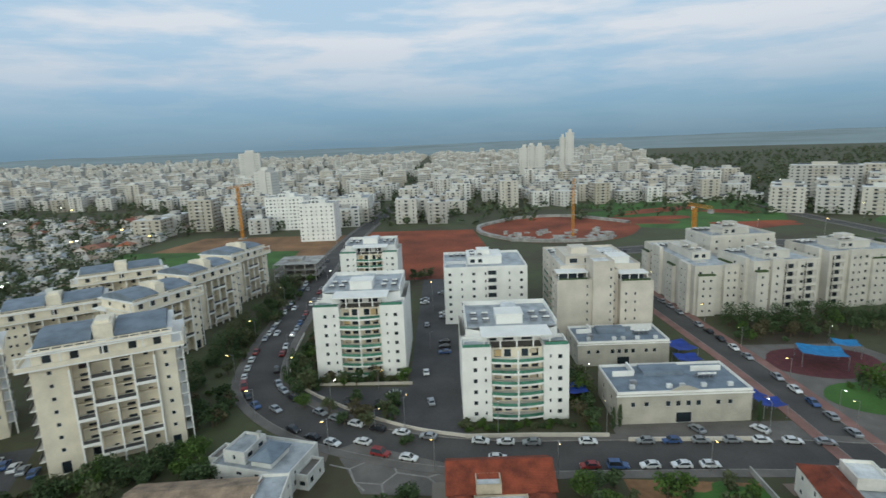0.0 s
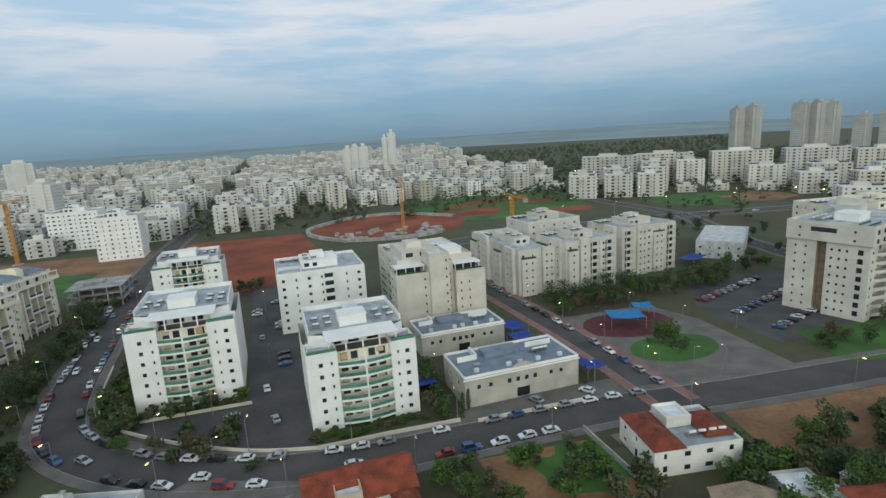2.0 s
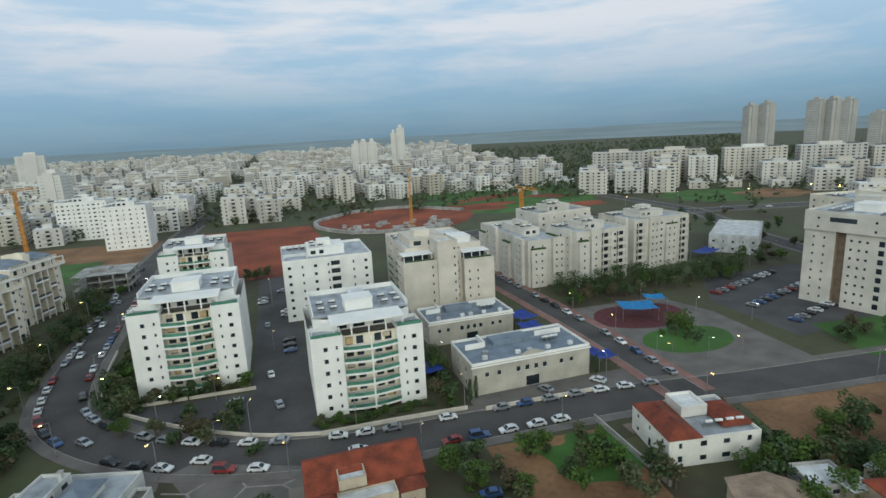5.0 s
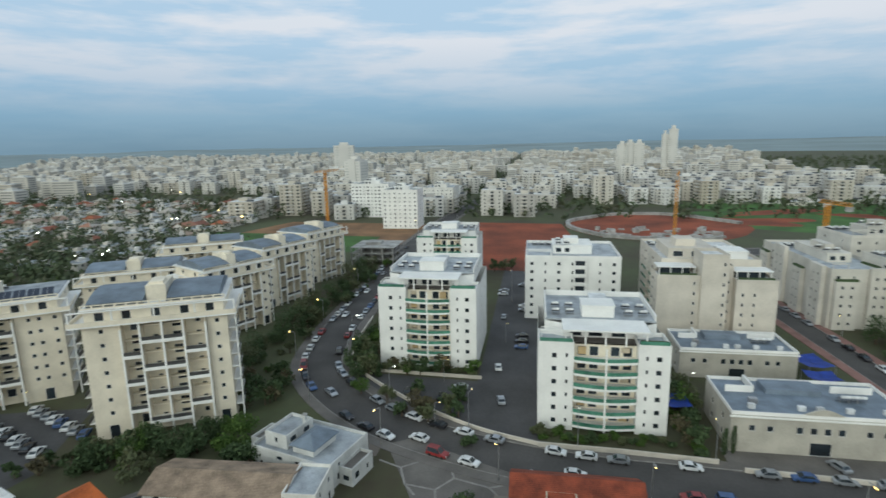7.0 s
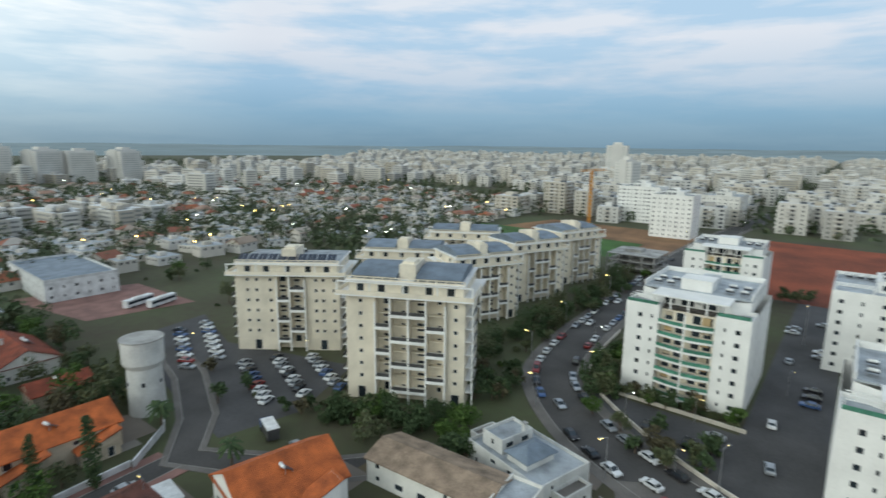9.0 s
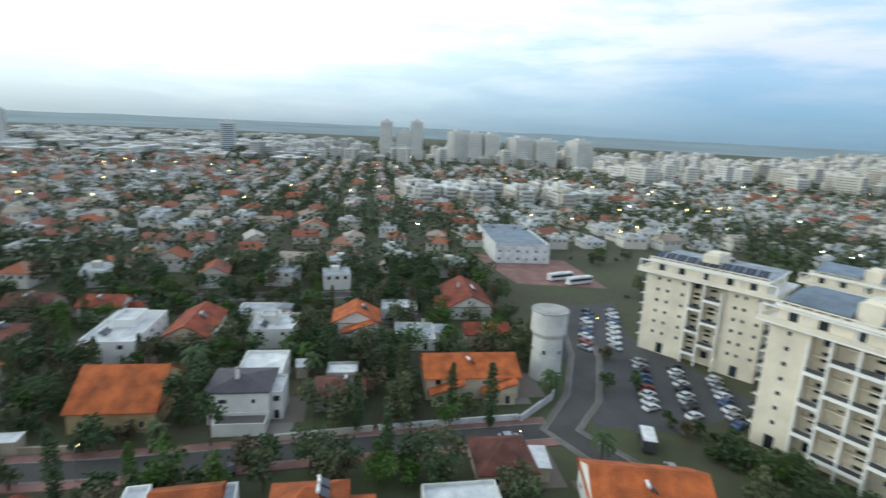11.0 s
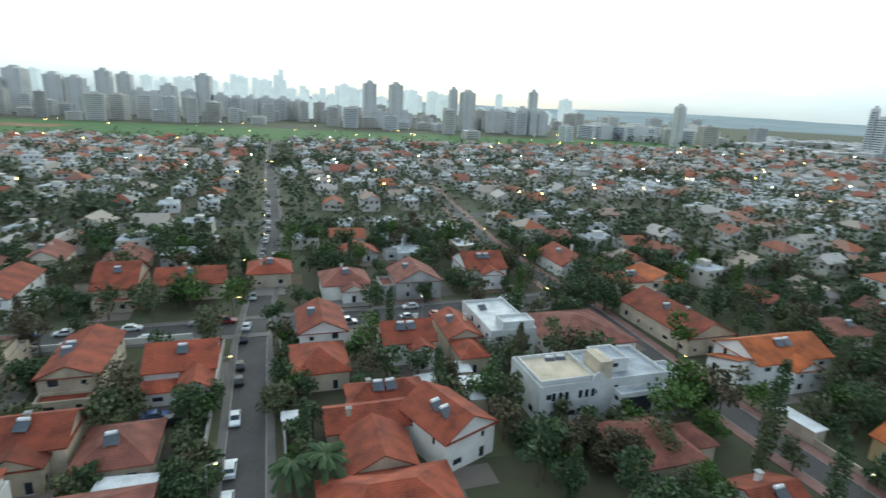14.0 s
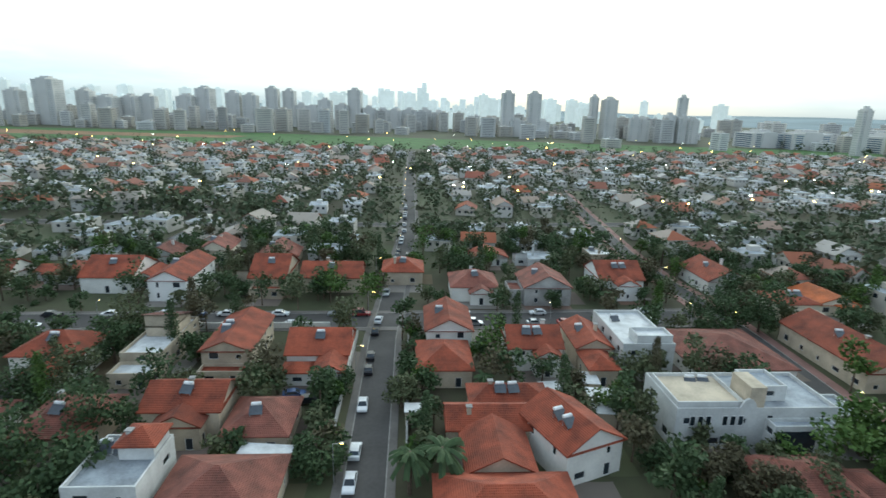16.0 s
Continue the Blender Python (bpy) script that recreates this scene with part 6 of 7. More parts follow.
for x0, y0, x1, y1, n in [(-68, -45, -46, -30, 16), (34, -50, 38, -28, 8), (5, -27, 8, -22, 3), (-52, 160, -45, 192, 26), (-46, 150, -36, 155, 10), (-28, 137, -14, 142, 7), (-12, -88, -8.6, -40, 16), (2.4, -70, 6.4, -38, 14), (16, -47, 22, -43, 5), (33, 60, 36, 100, 8), (42, 82, 62, 99, 14), (-46, 152, -14, 156, 10), (-30, 126, -14, 133, 8), (-82, 125, -62, 150, 26), (-76, 150, -72, 300, 26), (-100, 96, -70, 108, 22), (-64, 98, -50, 112, 10), (33, 120, 38, 160, 14), (88, 70, 96, 100, 8), (76, 56, 100, 79, 22), (100, 62, 150, 80, 34), (120, 30, 210, 70, 40), (54, 76, 66, 86, 10), (22, 62, 36, 100, 16), (102, 178, 190, 190, 26), (150, 108, 215, 120, 14), (98, 176, 140, 182, 10), (104, 128, 130, 141, 5), (-135, 84, -110, 100, 4), (-22, 86, -4, 98, 12), (-36, 270, 0, 290, 8), (190, 190, 230, 205, 12), (230, 60, 320, 200, 40), (230, 210, 300, 330, 30), (-200, 255, -110, 300, 40), (-260, 130, -180, 250, 40)]:
    for _ in range(n):
        joined_tree(rt.uniform(x0, x1), rt.uniform(y0, y1), rt.choice(("broad", "bush", "broad", "big" if x0 > 90 or x0 < -100 else "broad")), rt.uniform(0.55, 0.95), rt.choices((0, 1, 2, 3), (50, 25, 15, 10))[0])
solid("garden_greenery", gt, [*LEAF, BARK], "dense green and brown garden trees between the villas", "trees", "stuff")
# paved yards and drives between the houses
YARD = island_mat("yard_paving", [(0.22, 0.19, 0.16), (0.16, 0.13, 0.11), (0.28, 0.26, 0.23), (0.20, 0.12, 0.09), (0.10, 0.12, 0.06)])
yd = MB()
for n_, (a, b, c, d) in enumerate(FOOTPRINTS):
    if n_ % 3 != 2:
        w_, e_ = rt.uniform(2.5, 5), rt.uniform(3, 7)
        z_ = 0.05 + 0.0004 * n_
        yd.face([(a - w_, b + 1, z_), (a - 0.1, b + 1, z_), (a - 0.1, d - 1, z_), (a - w_, d - 1, z_)])
        yd.face([(a, d + 0.1, z_ + 0.004), (c, d + 0.1, z_ + 0.004), (c, d + e_, z_ + 0.004), (a, d + e_, z_ + 0.004)])
solid("yard_paving", yd, YARD, "paved yards and drives beside the villas", "paving", "stuff")
# far woods and garden trees, joined
ft = MB()


def far_tree(x, y, r, n, size, m):
    h = r * rt.uniform(0.9, 1.5)
    for _ in range(n):
        v = Vector((rt.gauss(0, 1), rt.gauss(0, 1), rt.gauss(0, 1))).normalized() * rt.random() ** 0.35
        p = Vector((x + v.x * r, y + v.y * r, h * 1.1 + v.z * h))
        a = Vector((rt.gauss(0, 1), rt.gauss(0, 1), rt.gauss(0, 0.5))).normalized() * size
        b = Vector((rt.gauss(0, 1), rt.gauss(0, 1), rt.gauss(0, 1))).normalized() * size
        ft.face([p - a, p - b * 0.8, p + a, p + b * 0.8], m)


for _ in range(14500):
    a, q = rt.uniform(0, 6.2832), rt.uniform(0.06, 1.0)
    x, y = -4 + 820 * q * math.cos(a), 20 + 820 * q * math.sin(a)
    if not in_villa_town(x, y) or street_distance(x, y) < -3 or math.hypot(x + 5, y - 25) < 205 or not fits(x, y, 1):
        continue
    far_tree(x, y, rt.uniform(2.4, 5.2), 18, 1.2, rt.choices((0, 1, 2, 3), (60, 22, 10, 8))[0])
for cx, cy, rx, ry, n in [(-150, -180, 30, 26, 40), (-230, -120, 30, 40, 50), (160, -250, 60, 26, 60), (-40, -420, 40, 20, 30), (90, -240, 40, 20, 40), (-330, 60, 40, 60, 60), (-380, 250, 60, 60, 90), (-430, -60, 60, 70, 90), (-250, 300, 60, 40, 70), (-560, 100, 80, 120, 120), (-330, -330, 60, 40, 60), (280, 640, 80, 20, 40), (-250, 250, 60, 40, 80), (-620, 330, 120, 60, 120), (560, 560, 160, 40, 120), (700, 820, 400, 120, 200), (-900, -300, 90, 250, 160)]:
    for _ in range(n):
        far_tree(cx + rt.uniform(-rx, rx), cy + rt.uniform(-ry, ry), rt.uniform(2.5, 5.0), 26, 1.4, rt.choices((0, 1), (80, 20))[0])
for _ in range(4200):
    y = rt.uniform(450, 1700)
    x = rt.uniform(-0.9 * y - 200, 0.9 * y + 200)
    far_tree(x, y, rt.uniform(2.5, 5.0), 12, 2.2, rt.choices((0, 1), (80, 20))[0])
for _ in range(1500):
    x, y = rt.uniform(-1800, -600), rt.uniform(-900, 900)
    far_tree(x, y, rt.uniform(3, 6.0), 12, 2.6, rt.choices((0, 1), (80, 20))[0])
for _ in range(900):
    x, y = rt.uniform(300, 1200), rt.uniform(60, 900)
    far_tree(x, y, rt.uniform(2.5, 5.0), 12, 2.0, 0)
solid("distant_trees", ft, [FARLEAF[0], FARLEAF[1], FARLEAF[0], FARLEAF[1]], "distant green garden trees and small woods, paled by haze", "trees", "stuff")


# ------------------------------------------------------------------ vehicles
def car_meshes(van=False):
    """Body, glass, wheel and lamp meshes; the car points along +y."""
    L, W = (2.35, 0.95) if van else (2.15, 0.88)
    prof = [(-L, 0.35), (-L, 0.85), (-L + 0.1, 1.0), (L * 0.45, 0.95), (L - 0.15, 0.78), (L, 0.6), (L, 0.35)]
    cab = [(-L + 0.12, 0.98), (-L + 0.35, 1.85 if van else 1.42), (L * 0.12, 1.88 if van else 1.46), (L * 0.45, 0.95)] if van else [(-L + 0.45, 0.98), (-L + 0.95, 1.42), (0.25, 1.46), (L * 0.50, 0.95)]

    def extrude(mb, pts, w0, w1):
        n = len(pts)
        a = [(-w0 if z < 1.2 else -w1, y, z) for y, z in pts]
        b = [(-x, y, z) for x, y, z in a]
        mb.face(a)
        mb.face(b[::-1])
        for k in range(n):
            j = (k + 1) % n
            mb.face([a[k], b[k], b[j], a[j]])
        return mb
    body = extrude(MB(), prof, W, W)
    glass = extrude(MB(), cab, W * 0.94, W * 0.76)
    zr = cab[1][1]
    roof = body
    roof.box(-W * 0.78, cab[1][0] - 0.05, zr - 0.02, W * 0.78, cab[2][0] + 0.05, zr + 0.05)
    for s in (-1, 1):
        for (y0, z0), (y1, z1) in ((cab[0], cab[1]), (cab[2], cab[3])):
            roof.bar((s * W * 0.93, y0, z0), (s * W * 0.77, y1, z1) if z1 > z0 else (s * W * 0.93, y1, z1), 0.09) if z1 > z0 else roof.bar((s * W * 0.77, y0, z0), (s * W * 0.93, y1, z1), 0.09)
    wheel = MB().tube(0, 0, -0.11, 0.11, 0.32, 0.32, 12)
    lamp = MB().box(-0.16, -0.03, -0.07, 0.16, 0.03, 0.07)
    return [mb.mesh("p", [RUBBER]) for mb in (body, glass, wheel, lamp)] + [L, W]


def tinted(me, name, material):
    c = me.copy()
    c.name = name
    c.materials.clear()
    c.materials.append(material)
    return c


KIT = {}
for van in (False, True):
    bm, gm, wm_, lm_, L, W = car_meshes(van)
    KIT[van] = dict(body=[tinted(bm, "body", c) for c in CARS], glass=tinted(gm, "glass", GLASS), wheel=tinted(wm_, "wheel", RUBBER), lamp=tinted(lm_, "headlight", FRAME), L=L, W=W)
rc = random.Random(5)


def car(x, y, turn, color=None, van=False, z=0.03):
    c = rc.choices(range(5), (34, 28, 20, 13, 5))[0] if color is None else color
    k = KIT[van]
    ob = thing("van" if van else "car", f"{CARNAMES[c]} {'delivery van' if van else 'small family car'} parked on asphalt", "van" if van else "car", pose(x, y, z, 0, 0, turn), "parked cars")
    part("body", k["body"][c], None, ob)
    part("window", k["glass"], None, ob)
    for sx in (-1, 1):
        for sy in (-0.62, 0.62):
            part("wheel", k["wheel"], None, ob, m=pose(sx * (k["W"] - 0.1), sy * k["L"], 0.32, 0, 90, 0))
        if abs(x) < 45 and 95 < y < 150:
            part("headlight", k["lamp"], None, ob, m=pose(sx * k["W"] * 0.7, k["L"], 0.66))
    return ob


def cars_along(pts, side, s0, s1, step, chance, z=0.03):
    total = 0.0
    pos = s0
    for a, b in zip(pts, pts[1:]):
        a, b = Vector(a[:2]), Vector(b[:2])
        L = (b - a).length
        while pos < total + L and pos < s1:
            if rc.random() < chance:
                d = (b - a).normalized()
                p = a + d * (pos - total) + Vector((-d.y, d.x)) * side
                car(p.x, p.y, math.degrees(math.atan2(-d.x, d.y)) + rc.choice((0, 180)) + rc.uniform(-2, 2), van=rc.random() < 0.08, z=z)
            pos += step + rc.uniform(0, 1.2)
        total += L


cars_along(AVENUE, 4.9, 345, 640, 6.0, 0.62)
cars_along(AVENUE, -4.9, 330, 640, 6.2, 0.70)
cars_along(AVENUE, 1.8, 380, 700, 32, 0.6)
cars_along(SOUTH, 2.0, 92, 330, 6.2, 0.72)
cars_along(SOUTH, -2.0, 105, 330, 9, 0.12)
cars_along(CROSS_SOUTH, -3.4, 20, 200, 6.2, 0.62, 0.04)
cars_along(CROSS_SOUTH, 3.4, 20, 190, 7, 0.35, 0.04)
cars_along(WEST, 2.0, 10, 240, 14, 0.25, 0.035)
cars_along(CROSSING, -3.0, 12, 170, 7, 0.4, 0.036)
cars_along(BOULEVARD, 4, 20, 420, 30, 0.6)
cars_along(BOULEVARD, -4, 20, 420, 30, 0.6)
for x, y, turn in [(-6, 140, 10), (-21, 140, 0), (-30, 142, 0), (-17, 146, 90), (-8, 160, 5), (-2, 176, 90), (-2, 181, 90), (-2, 186, 90), (-9, 205, 0), (-2, 214, 90), (-2, 219, 90), (-11, 235, 90), (-11, 240, 90), (-3, 250, 90), (31, 88, 80), (32, 84, 82), (31.5, 80, 78), (33, 76, 84), (60, 121, 20), (75, 120, 30)]:
    car(x, y, turn, z=0.02)
for k in range(26):
    u, r_ = k % 9, k // 9
    car(-106 - u * 3.1 + r_ * 4 + rc.uniform(-.4, .4), 96 + u * 1.2 + r_ * 8, 20 + rc.uniform(-4, 4), z=0.015)
for k in range(16):
    car(-140 - (k % 8) * 4.4, 94 + (k % 8) * 1.9 + (k // 8) * 9, -62 + rc.uniform(-4, 4), z=0.015)
for k in range(30):
    car(158 + (k % 10) * 4.6, 132 + (k // 10) * 17 + (k % 10) * 1.4, 20 + rc.uniform(-4, 4), z=0.018)
for x, y in [(14, -52), (12, -64), (9, -62), (-90, 8), (-84, 88)]:
    car(x, y, rc.uniform(70, 110), z=0.03)


def bus(x, y, turn, color):
    b = thing("bus", "white coach parked in a school yard", "bus", pose(x, y, 0.05, 0, 0, turn), "parked coaches")
    part("body", MB().box(-1.25, -6, 0.45, 1.25, 6, 3.2), CARS[color], b)
    part("window", MB().box(-1.27, -5.6, 1.6, 1.27, 5.7, 2.6), GLASS, b)
    part("roof_unit", MB().box(-0.8, -2, 3.2, 0.8, 1.5, 3.45), FRAME, b)
    for sx in (-1, 1):
        for sy in (-3.6, 3.8):
            part("wheel", KIT[False]["wheel"], None, b, m=pose(sx * 1.18, sy, 0.45, 0, 90, 0) @ Matrix.Diagonal((1.4, 1.4, 1.4, 1)))
    return b


bus(-212, 112, 20, 0)
bus(-206, 118, 20, 0)
truck = thing("truck", "dark truck with a white tarpaulin roof by the lane", "truck", pose(-92.5, 87.5, 0.04, 0, 0, 70))
part("body", MB().box(-1.2, -3.5, 0.6, 1.2, 2.0, 3.0), RAIL, truck)
part("tarpaulin", MB().box(-1.3, -3.6, 3.0, 1.3, 2.1, 3.2), TANK, truck)
part("cab", MB().box(-1.1, 2.1, 0.5, 1.1, 3.8, 2.4), CARS[3], truck)
for sx in (-1, 1):
    for sy in (-2.2, 2.6):
        part("wheel", KIT[False]["wheel"], None, truck, m=pose(sx * 1.1, sy, 0.45, 0, 90, 0) @ Matrix.Diagonal((1.4, 1.4, 1.4, 1)))

# ------------------------------------------------------------------ water tower, sails, cranes, lamps, walls
wtow = thing("water_tower", "old round concrete water tower with a wider tank", "water tower", pose(-124.0, 76.5, 0) @ Matrix.Diagonal((1.2, 1.2, 1.3, 1)))
part("shaft", MB().tube(0, 0, 0, 8.6, 3.3, 3.1, 24), OFFWHITE, wtow)
part("collar", MB().tube(0, 0, 8.6, 9.6, 3.1, 3.7, 24), OFFWHITE, wtow)
part("tank", MB().tube(0, 0, 9.6, 13.6, 3.7, 3.7, 24), OFFWHITE, wtow)
part("cap", MB().tube(0, 0, 13.6, 13.8, 3.9, 3.9, 24), CONC, wtow)
for a in range(0, 360, 60):
    part("window", window_mesh(0.8, 1.0), None, wtow, m=pose(0, 0, 0, 0, 0, a) @ pose(0, -3.25, 5.5))


def sail(x, y, w, d, z, material, label, turn=0):
    s = thing("shade_sail", label, "shade sail", pose(x, y, 0, 0, 0, turn), "blue awnings")
    mb = MB()
    n = 6
    hz = lambda u, v: z + 0.9 * (abs(u - 0.5) + abs(v - 0.5)) - 0.5
    for i in range(n):
        for j in range(n):
            q = [(i / n, j / n), ((i + 1) / n, j / n), ((i + 1) / n, (j + 1) / n), (i / n, (j + 1) / n)]
            mb.face([(w * (u - 0.5), d * (v - 0.5), hz(u, v)) for u, v in q])
    part("canopy", mb, material, s)
    for sx in (-0.5, 0.5):
        for sy in (-0.5, 0.5):
            part("post", MB().tube(w * sx, d * sy, 0, z + 0.4, 0.09, 0.09, 8), METAL, s)


sail(115, 157, 12, 9, 4.2, BLUECLOTH, "light blue shade sail over a playground", -20)
sail(127, 163, 7, 6, 4.0, BLUECLOTH, "light blue shade sail over swings", -20)
for x, y, w, d, t in [(79, 133, 7, 6, 10), (82, 128, 6, 5, 0), (33.5, 140, 8, 7, 0), (76, 168, 7, 9, 10), (74, 158, 7, 6, 0), (198, 214, 14, 8, 20), (190, 226, 10, 8, 10), (-112, 26, 0.1, 0.1, 0)][:7]:
    sail(x, y, w, d, 3.2, DEEPBLUE, "deep blue awning on posts beside a low building", t)


def crane(x, y, h, jib, turn, label):
    c = thing("tower_crane", label, "tower crane", pose(x, y, 0, 0, 0, turn), "tower cranes")
    mast = MB()
    for k in range(int(h // 3)):
        z = k * 3.0
        for i, (a, b) in enumerate(((-0.8, -0.8), (0.8, -0.8), (0.8, 0.8), (-0.8, 0.8))):
            e = ((0.8, -0.8), (0.8, 0.8), (-0.8, 0.8), (-0.8, -0.8))[i]
            mast.bar((a, b, z), (a, b, z + 3), 0.34)
            mast.bar((a, b, z), (*e, z + 3), 0.22)
            mast.bar((a, b, z + 3), (*e, z + 3), 0.22)
    part("mast", mast, YELLOW, c)
    arm = MB()
    n = int(jib // 3)
    for k in range(-5, n):
        q = k * 3.0
        for yy in (-0.6, 0.6):
            arm.bar((q, yy, h), (q + 3, yy, h), 0.18)
            arm.bar((q, yy, h), (q + 1.5, 0, h + 1.6), 0.12)
            arm.bar((q + 3, yy, h), (q + 1.5, 0, h + 1.6), 0.12)
    arm.bar((-15, 0, h + 1.6), (jib, 0, h + 1.6), 0.18)
    part("jib", arm, YELLOW, c)
    part("counterweight", MB().box(-15, -0.9, h - 2.2, -12, 0.9, h), CONC, c)
    part("cab", MB().box(0.9, -0.7, h - 2, 2.3, 0.7, h - 0.1), FRAME, c)
    part("base", MB().box(-2.5, -2.5, 0, 2.5, 2.5, 0.8), CONC, c)


crane(92, 385, 40, 24, 75, "yellow tower crane over a red excavation")
crane(-166, 432, 42, 22, 80, "yellow tower crane beside a white high-rise")
crane(140, 300, 31, 6, 100, "thin yellow tower crane behind apartment roofs")

LAMPS = {"pole": MB().tube(0, 0, 0, 8.6, 0.11, 0.06, 8).mesh("pole", [METAL]), "arm": MB().bar((0, 0, 8.5), (1.5, 0, 8.8), 0.09).mesh("arm", [METAL]),
         "head": MB().box(1.3, -0.16, 8.76, 2.1, 0.16, 8.92).mesh("head", [METAL]), "bulb": MB().box(1.4, -0.13, 8.66, 2.05, 0.13, 8.752).mesh("bulb", [LAMPGLOW]), "white": MB().box(1.4, -0.13, 8.66, 2.05, 0.13, 8.752).mesh("bulb", [WHITEGLOW])}


def street_lamp(x, y, turn, glow="bulb", s=1.0):
    o = thing("street_lamp", "grey metal street lamp with a lit lamp head", "street lamp", pose(x, y, 0.1, 0, 0, turn) @ Matrix.Diagonal((s, s, s, 1)), "street lamps")
    for k in ("pole", "arm", "head", glow):
        part("bulb" if k == glow else k, LAMPS[k], None, o)


for k, q in enumerate(range(0, len(AVENUE), 3)):
    p = AVENUE[q]
    if p[1] < 520 and p[0] < 230:
        a, b = AVENUE[max(q - 1, 0)], AVENUE[min(q + 1, len(AVENUE) - 1)]
        d = Vector((b[0] - a[0], b[1] - a[1])).normalized()
        s = 7.6 * (1 if k % 2 else -1)
        street_lamp(p[0] - d.y * s, p[1] + d.x * s, math.degrees(math.atan2(-d.x, d.y)) + (180 if k % 2 else 0) + 0, "white" if k % 4 == 0 else "bulb")
for y in range(-40, -420, -32):
    street_lamp(1.4 if y > -140 else -4, y, 180, s=0.75)
for y in range(60, -180, -38):
    street_lamp(-88.0 if y > -120 else -88, y, 180, s=0.7)
for x in range(-80, 220, 36):
    street_lamp(x, -95.6, -90, s=0.75)
for y in range(120, 300, 26):
    street_lamp(98.6, y, 180, s=0.8)
for x, y in [(100, 128), (112, 121), (134, 150), (128, 172), (146, 138), (170, 190), (200, 190), (-7, 225), (-7, 180), (-22, 150), (-20, 126), (-150, 100), (-118, 118), (40, 150), (330, 420), (372, 352), (420, 420), (300, 352), (250, 350), (210, 358), (350, 330)]:
    street_lamp(x, y, rt.uniform(0, 360), "white" if x > 0 and y < 200 else "bulb", 0.7 if y < 200 else 1.4)
# lamps too far to count: poles with lit heads
fl = MB()
for _ in range(420):
    a, q = rt.uniform(0, 6.2832), rt.uniform(0.3, 1.0)
    x, y = 1000 * q * math.cos(a), 20 + 1000 * q * math.sin(a)
    if (in_villa_town(x, y) or abs(x) > 420 or y < -300) and math.hypot(x, y) > 265:
        fl.box(x - 0.06, y - 0.06, 0, x + 0.06, y + 0.06, 7.0, 0)
        fl.box(x - 0.35, y - 0.35, 7.0, x + 0.35, y + 0.35, 7.5, rt.choices((1, 2), (70, 30))[0])
solid("distant_street_lamps", fl, [METAL, LAMPGLOW, WHITEGLOW], "distant street lamps already lit at dusk", "street lamps", "stuff")

# garden and boundary walls
def low_wall(pts, h, material, label):
    solid("garden_wall", ribbon(MB(), [Vector(p) for p in pts], 0.35, h, 0, 0.0), material, label, "wall", "structure")


low_wall([(3, 121.3), (20, 120.8), (38, 119.6)], 1.1, BEIGE, "low beige stone wall along the avenue pavement")
low_wall(curve_points([(3, 121.6), (-12, 127.0), (-30, 138.5), (-47, 154), (-54, 170), (-57, 200)], 4), 0.9, BEIGE, "low curved stone wall along the avenue")
low_wall([(-46, 154.2), (-12, 152.6)], 0.9, BEIGE, "low wall between tower and parking court")
low_wall([(42, 117.5), (72, 116.0)], 1.0, BEIGE, "low stone wall of a public building's forecourt")
low_wall([(-102.5, 64), (-112, 74.5), (-134, 84), (-150, 90)], 1.6, ROOFWHITE, "white plastered wall along a parking lot")
low_wall([(-101, 34), (-103.5, 64)], 1.4, ROOFWHITE, "white garden wall along a brick pavement")
low_wall([(-98.5, 14), (-100.8, 33)], 1.4, BEIGE, "stone garden wall along a brick pavement")
low_wall([(-86, -58), (-86.4, -110)], 1.5, SAND, "plastered garden wall along a narrow street")
low_wall([(-97, -20), (-97, -60)], 1.4, SAND, "plastered garden wall beside villas")
low_wall([(10, -96), (60, -95)], 1.6, PAINT, "pale garden wall along the cross street")
low_wall([(3.2, -42), (3.0, -92)], 1.3, CONC, "grey block garden wall along the street")
low_wall([(-9.0, -42), (-9.0, -92)], 1.3, CONC, "grey block garden wall with shrubs")
low_wall([(63, 78), (63.5, 104)], 1.4, CONC, "grey block wall of a building plot")
# garden sheds and tin roofs
for x, y, w, d, h in [(-44, -57, 5, 9, 3.0), (-44, -66, 4, 5, 2.6), (-36, -63, 4, 4, 2.4), (-10, -56, 3, 3, 2.4), (12, -43.5, 8, 4.5, 2.6), (31, -64, 5, 3, 2.4), (-86, 62, 7, 5, 3.0), (-127, 16, 5, 3, 3.0), (-98, -34, 3.5, 8, 2.6), (100, 66, 6, 4, 2.6), (90, 64, 5, 4, 3)]:
    s = thing("garden_shed", "small shed with a pale metal sheet roof", "shed", pose(x, y, 0, 0, 0, rt.uniform(-8, 8)), "sheds")
    part("wall", MB().box(-w / 2 + 0.2, -d / 2 + 0.2, 0, w / 2 - 0.2, d / 2 - 0.2, h), SAND, s)
    part("roof", MB().box(-w / 2, -d / 2, h, w / 2, d / 2, h + 0.12), ROOFWHITE, s, "pale metal sheet roof")

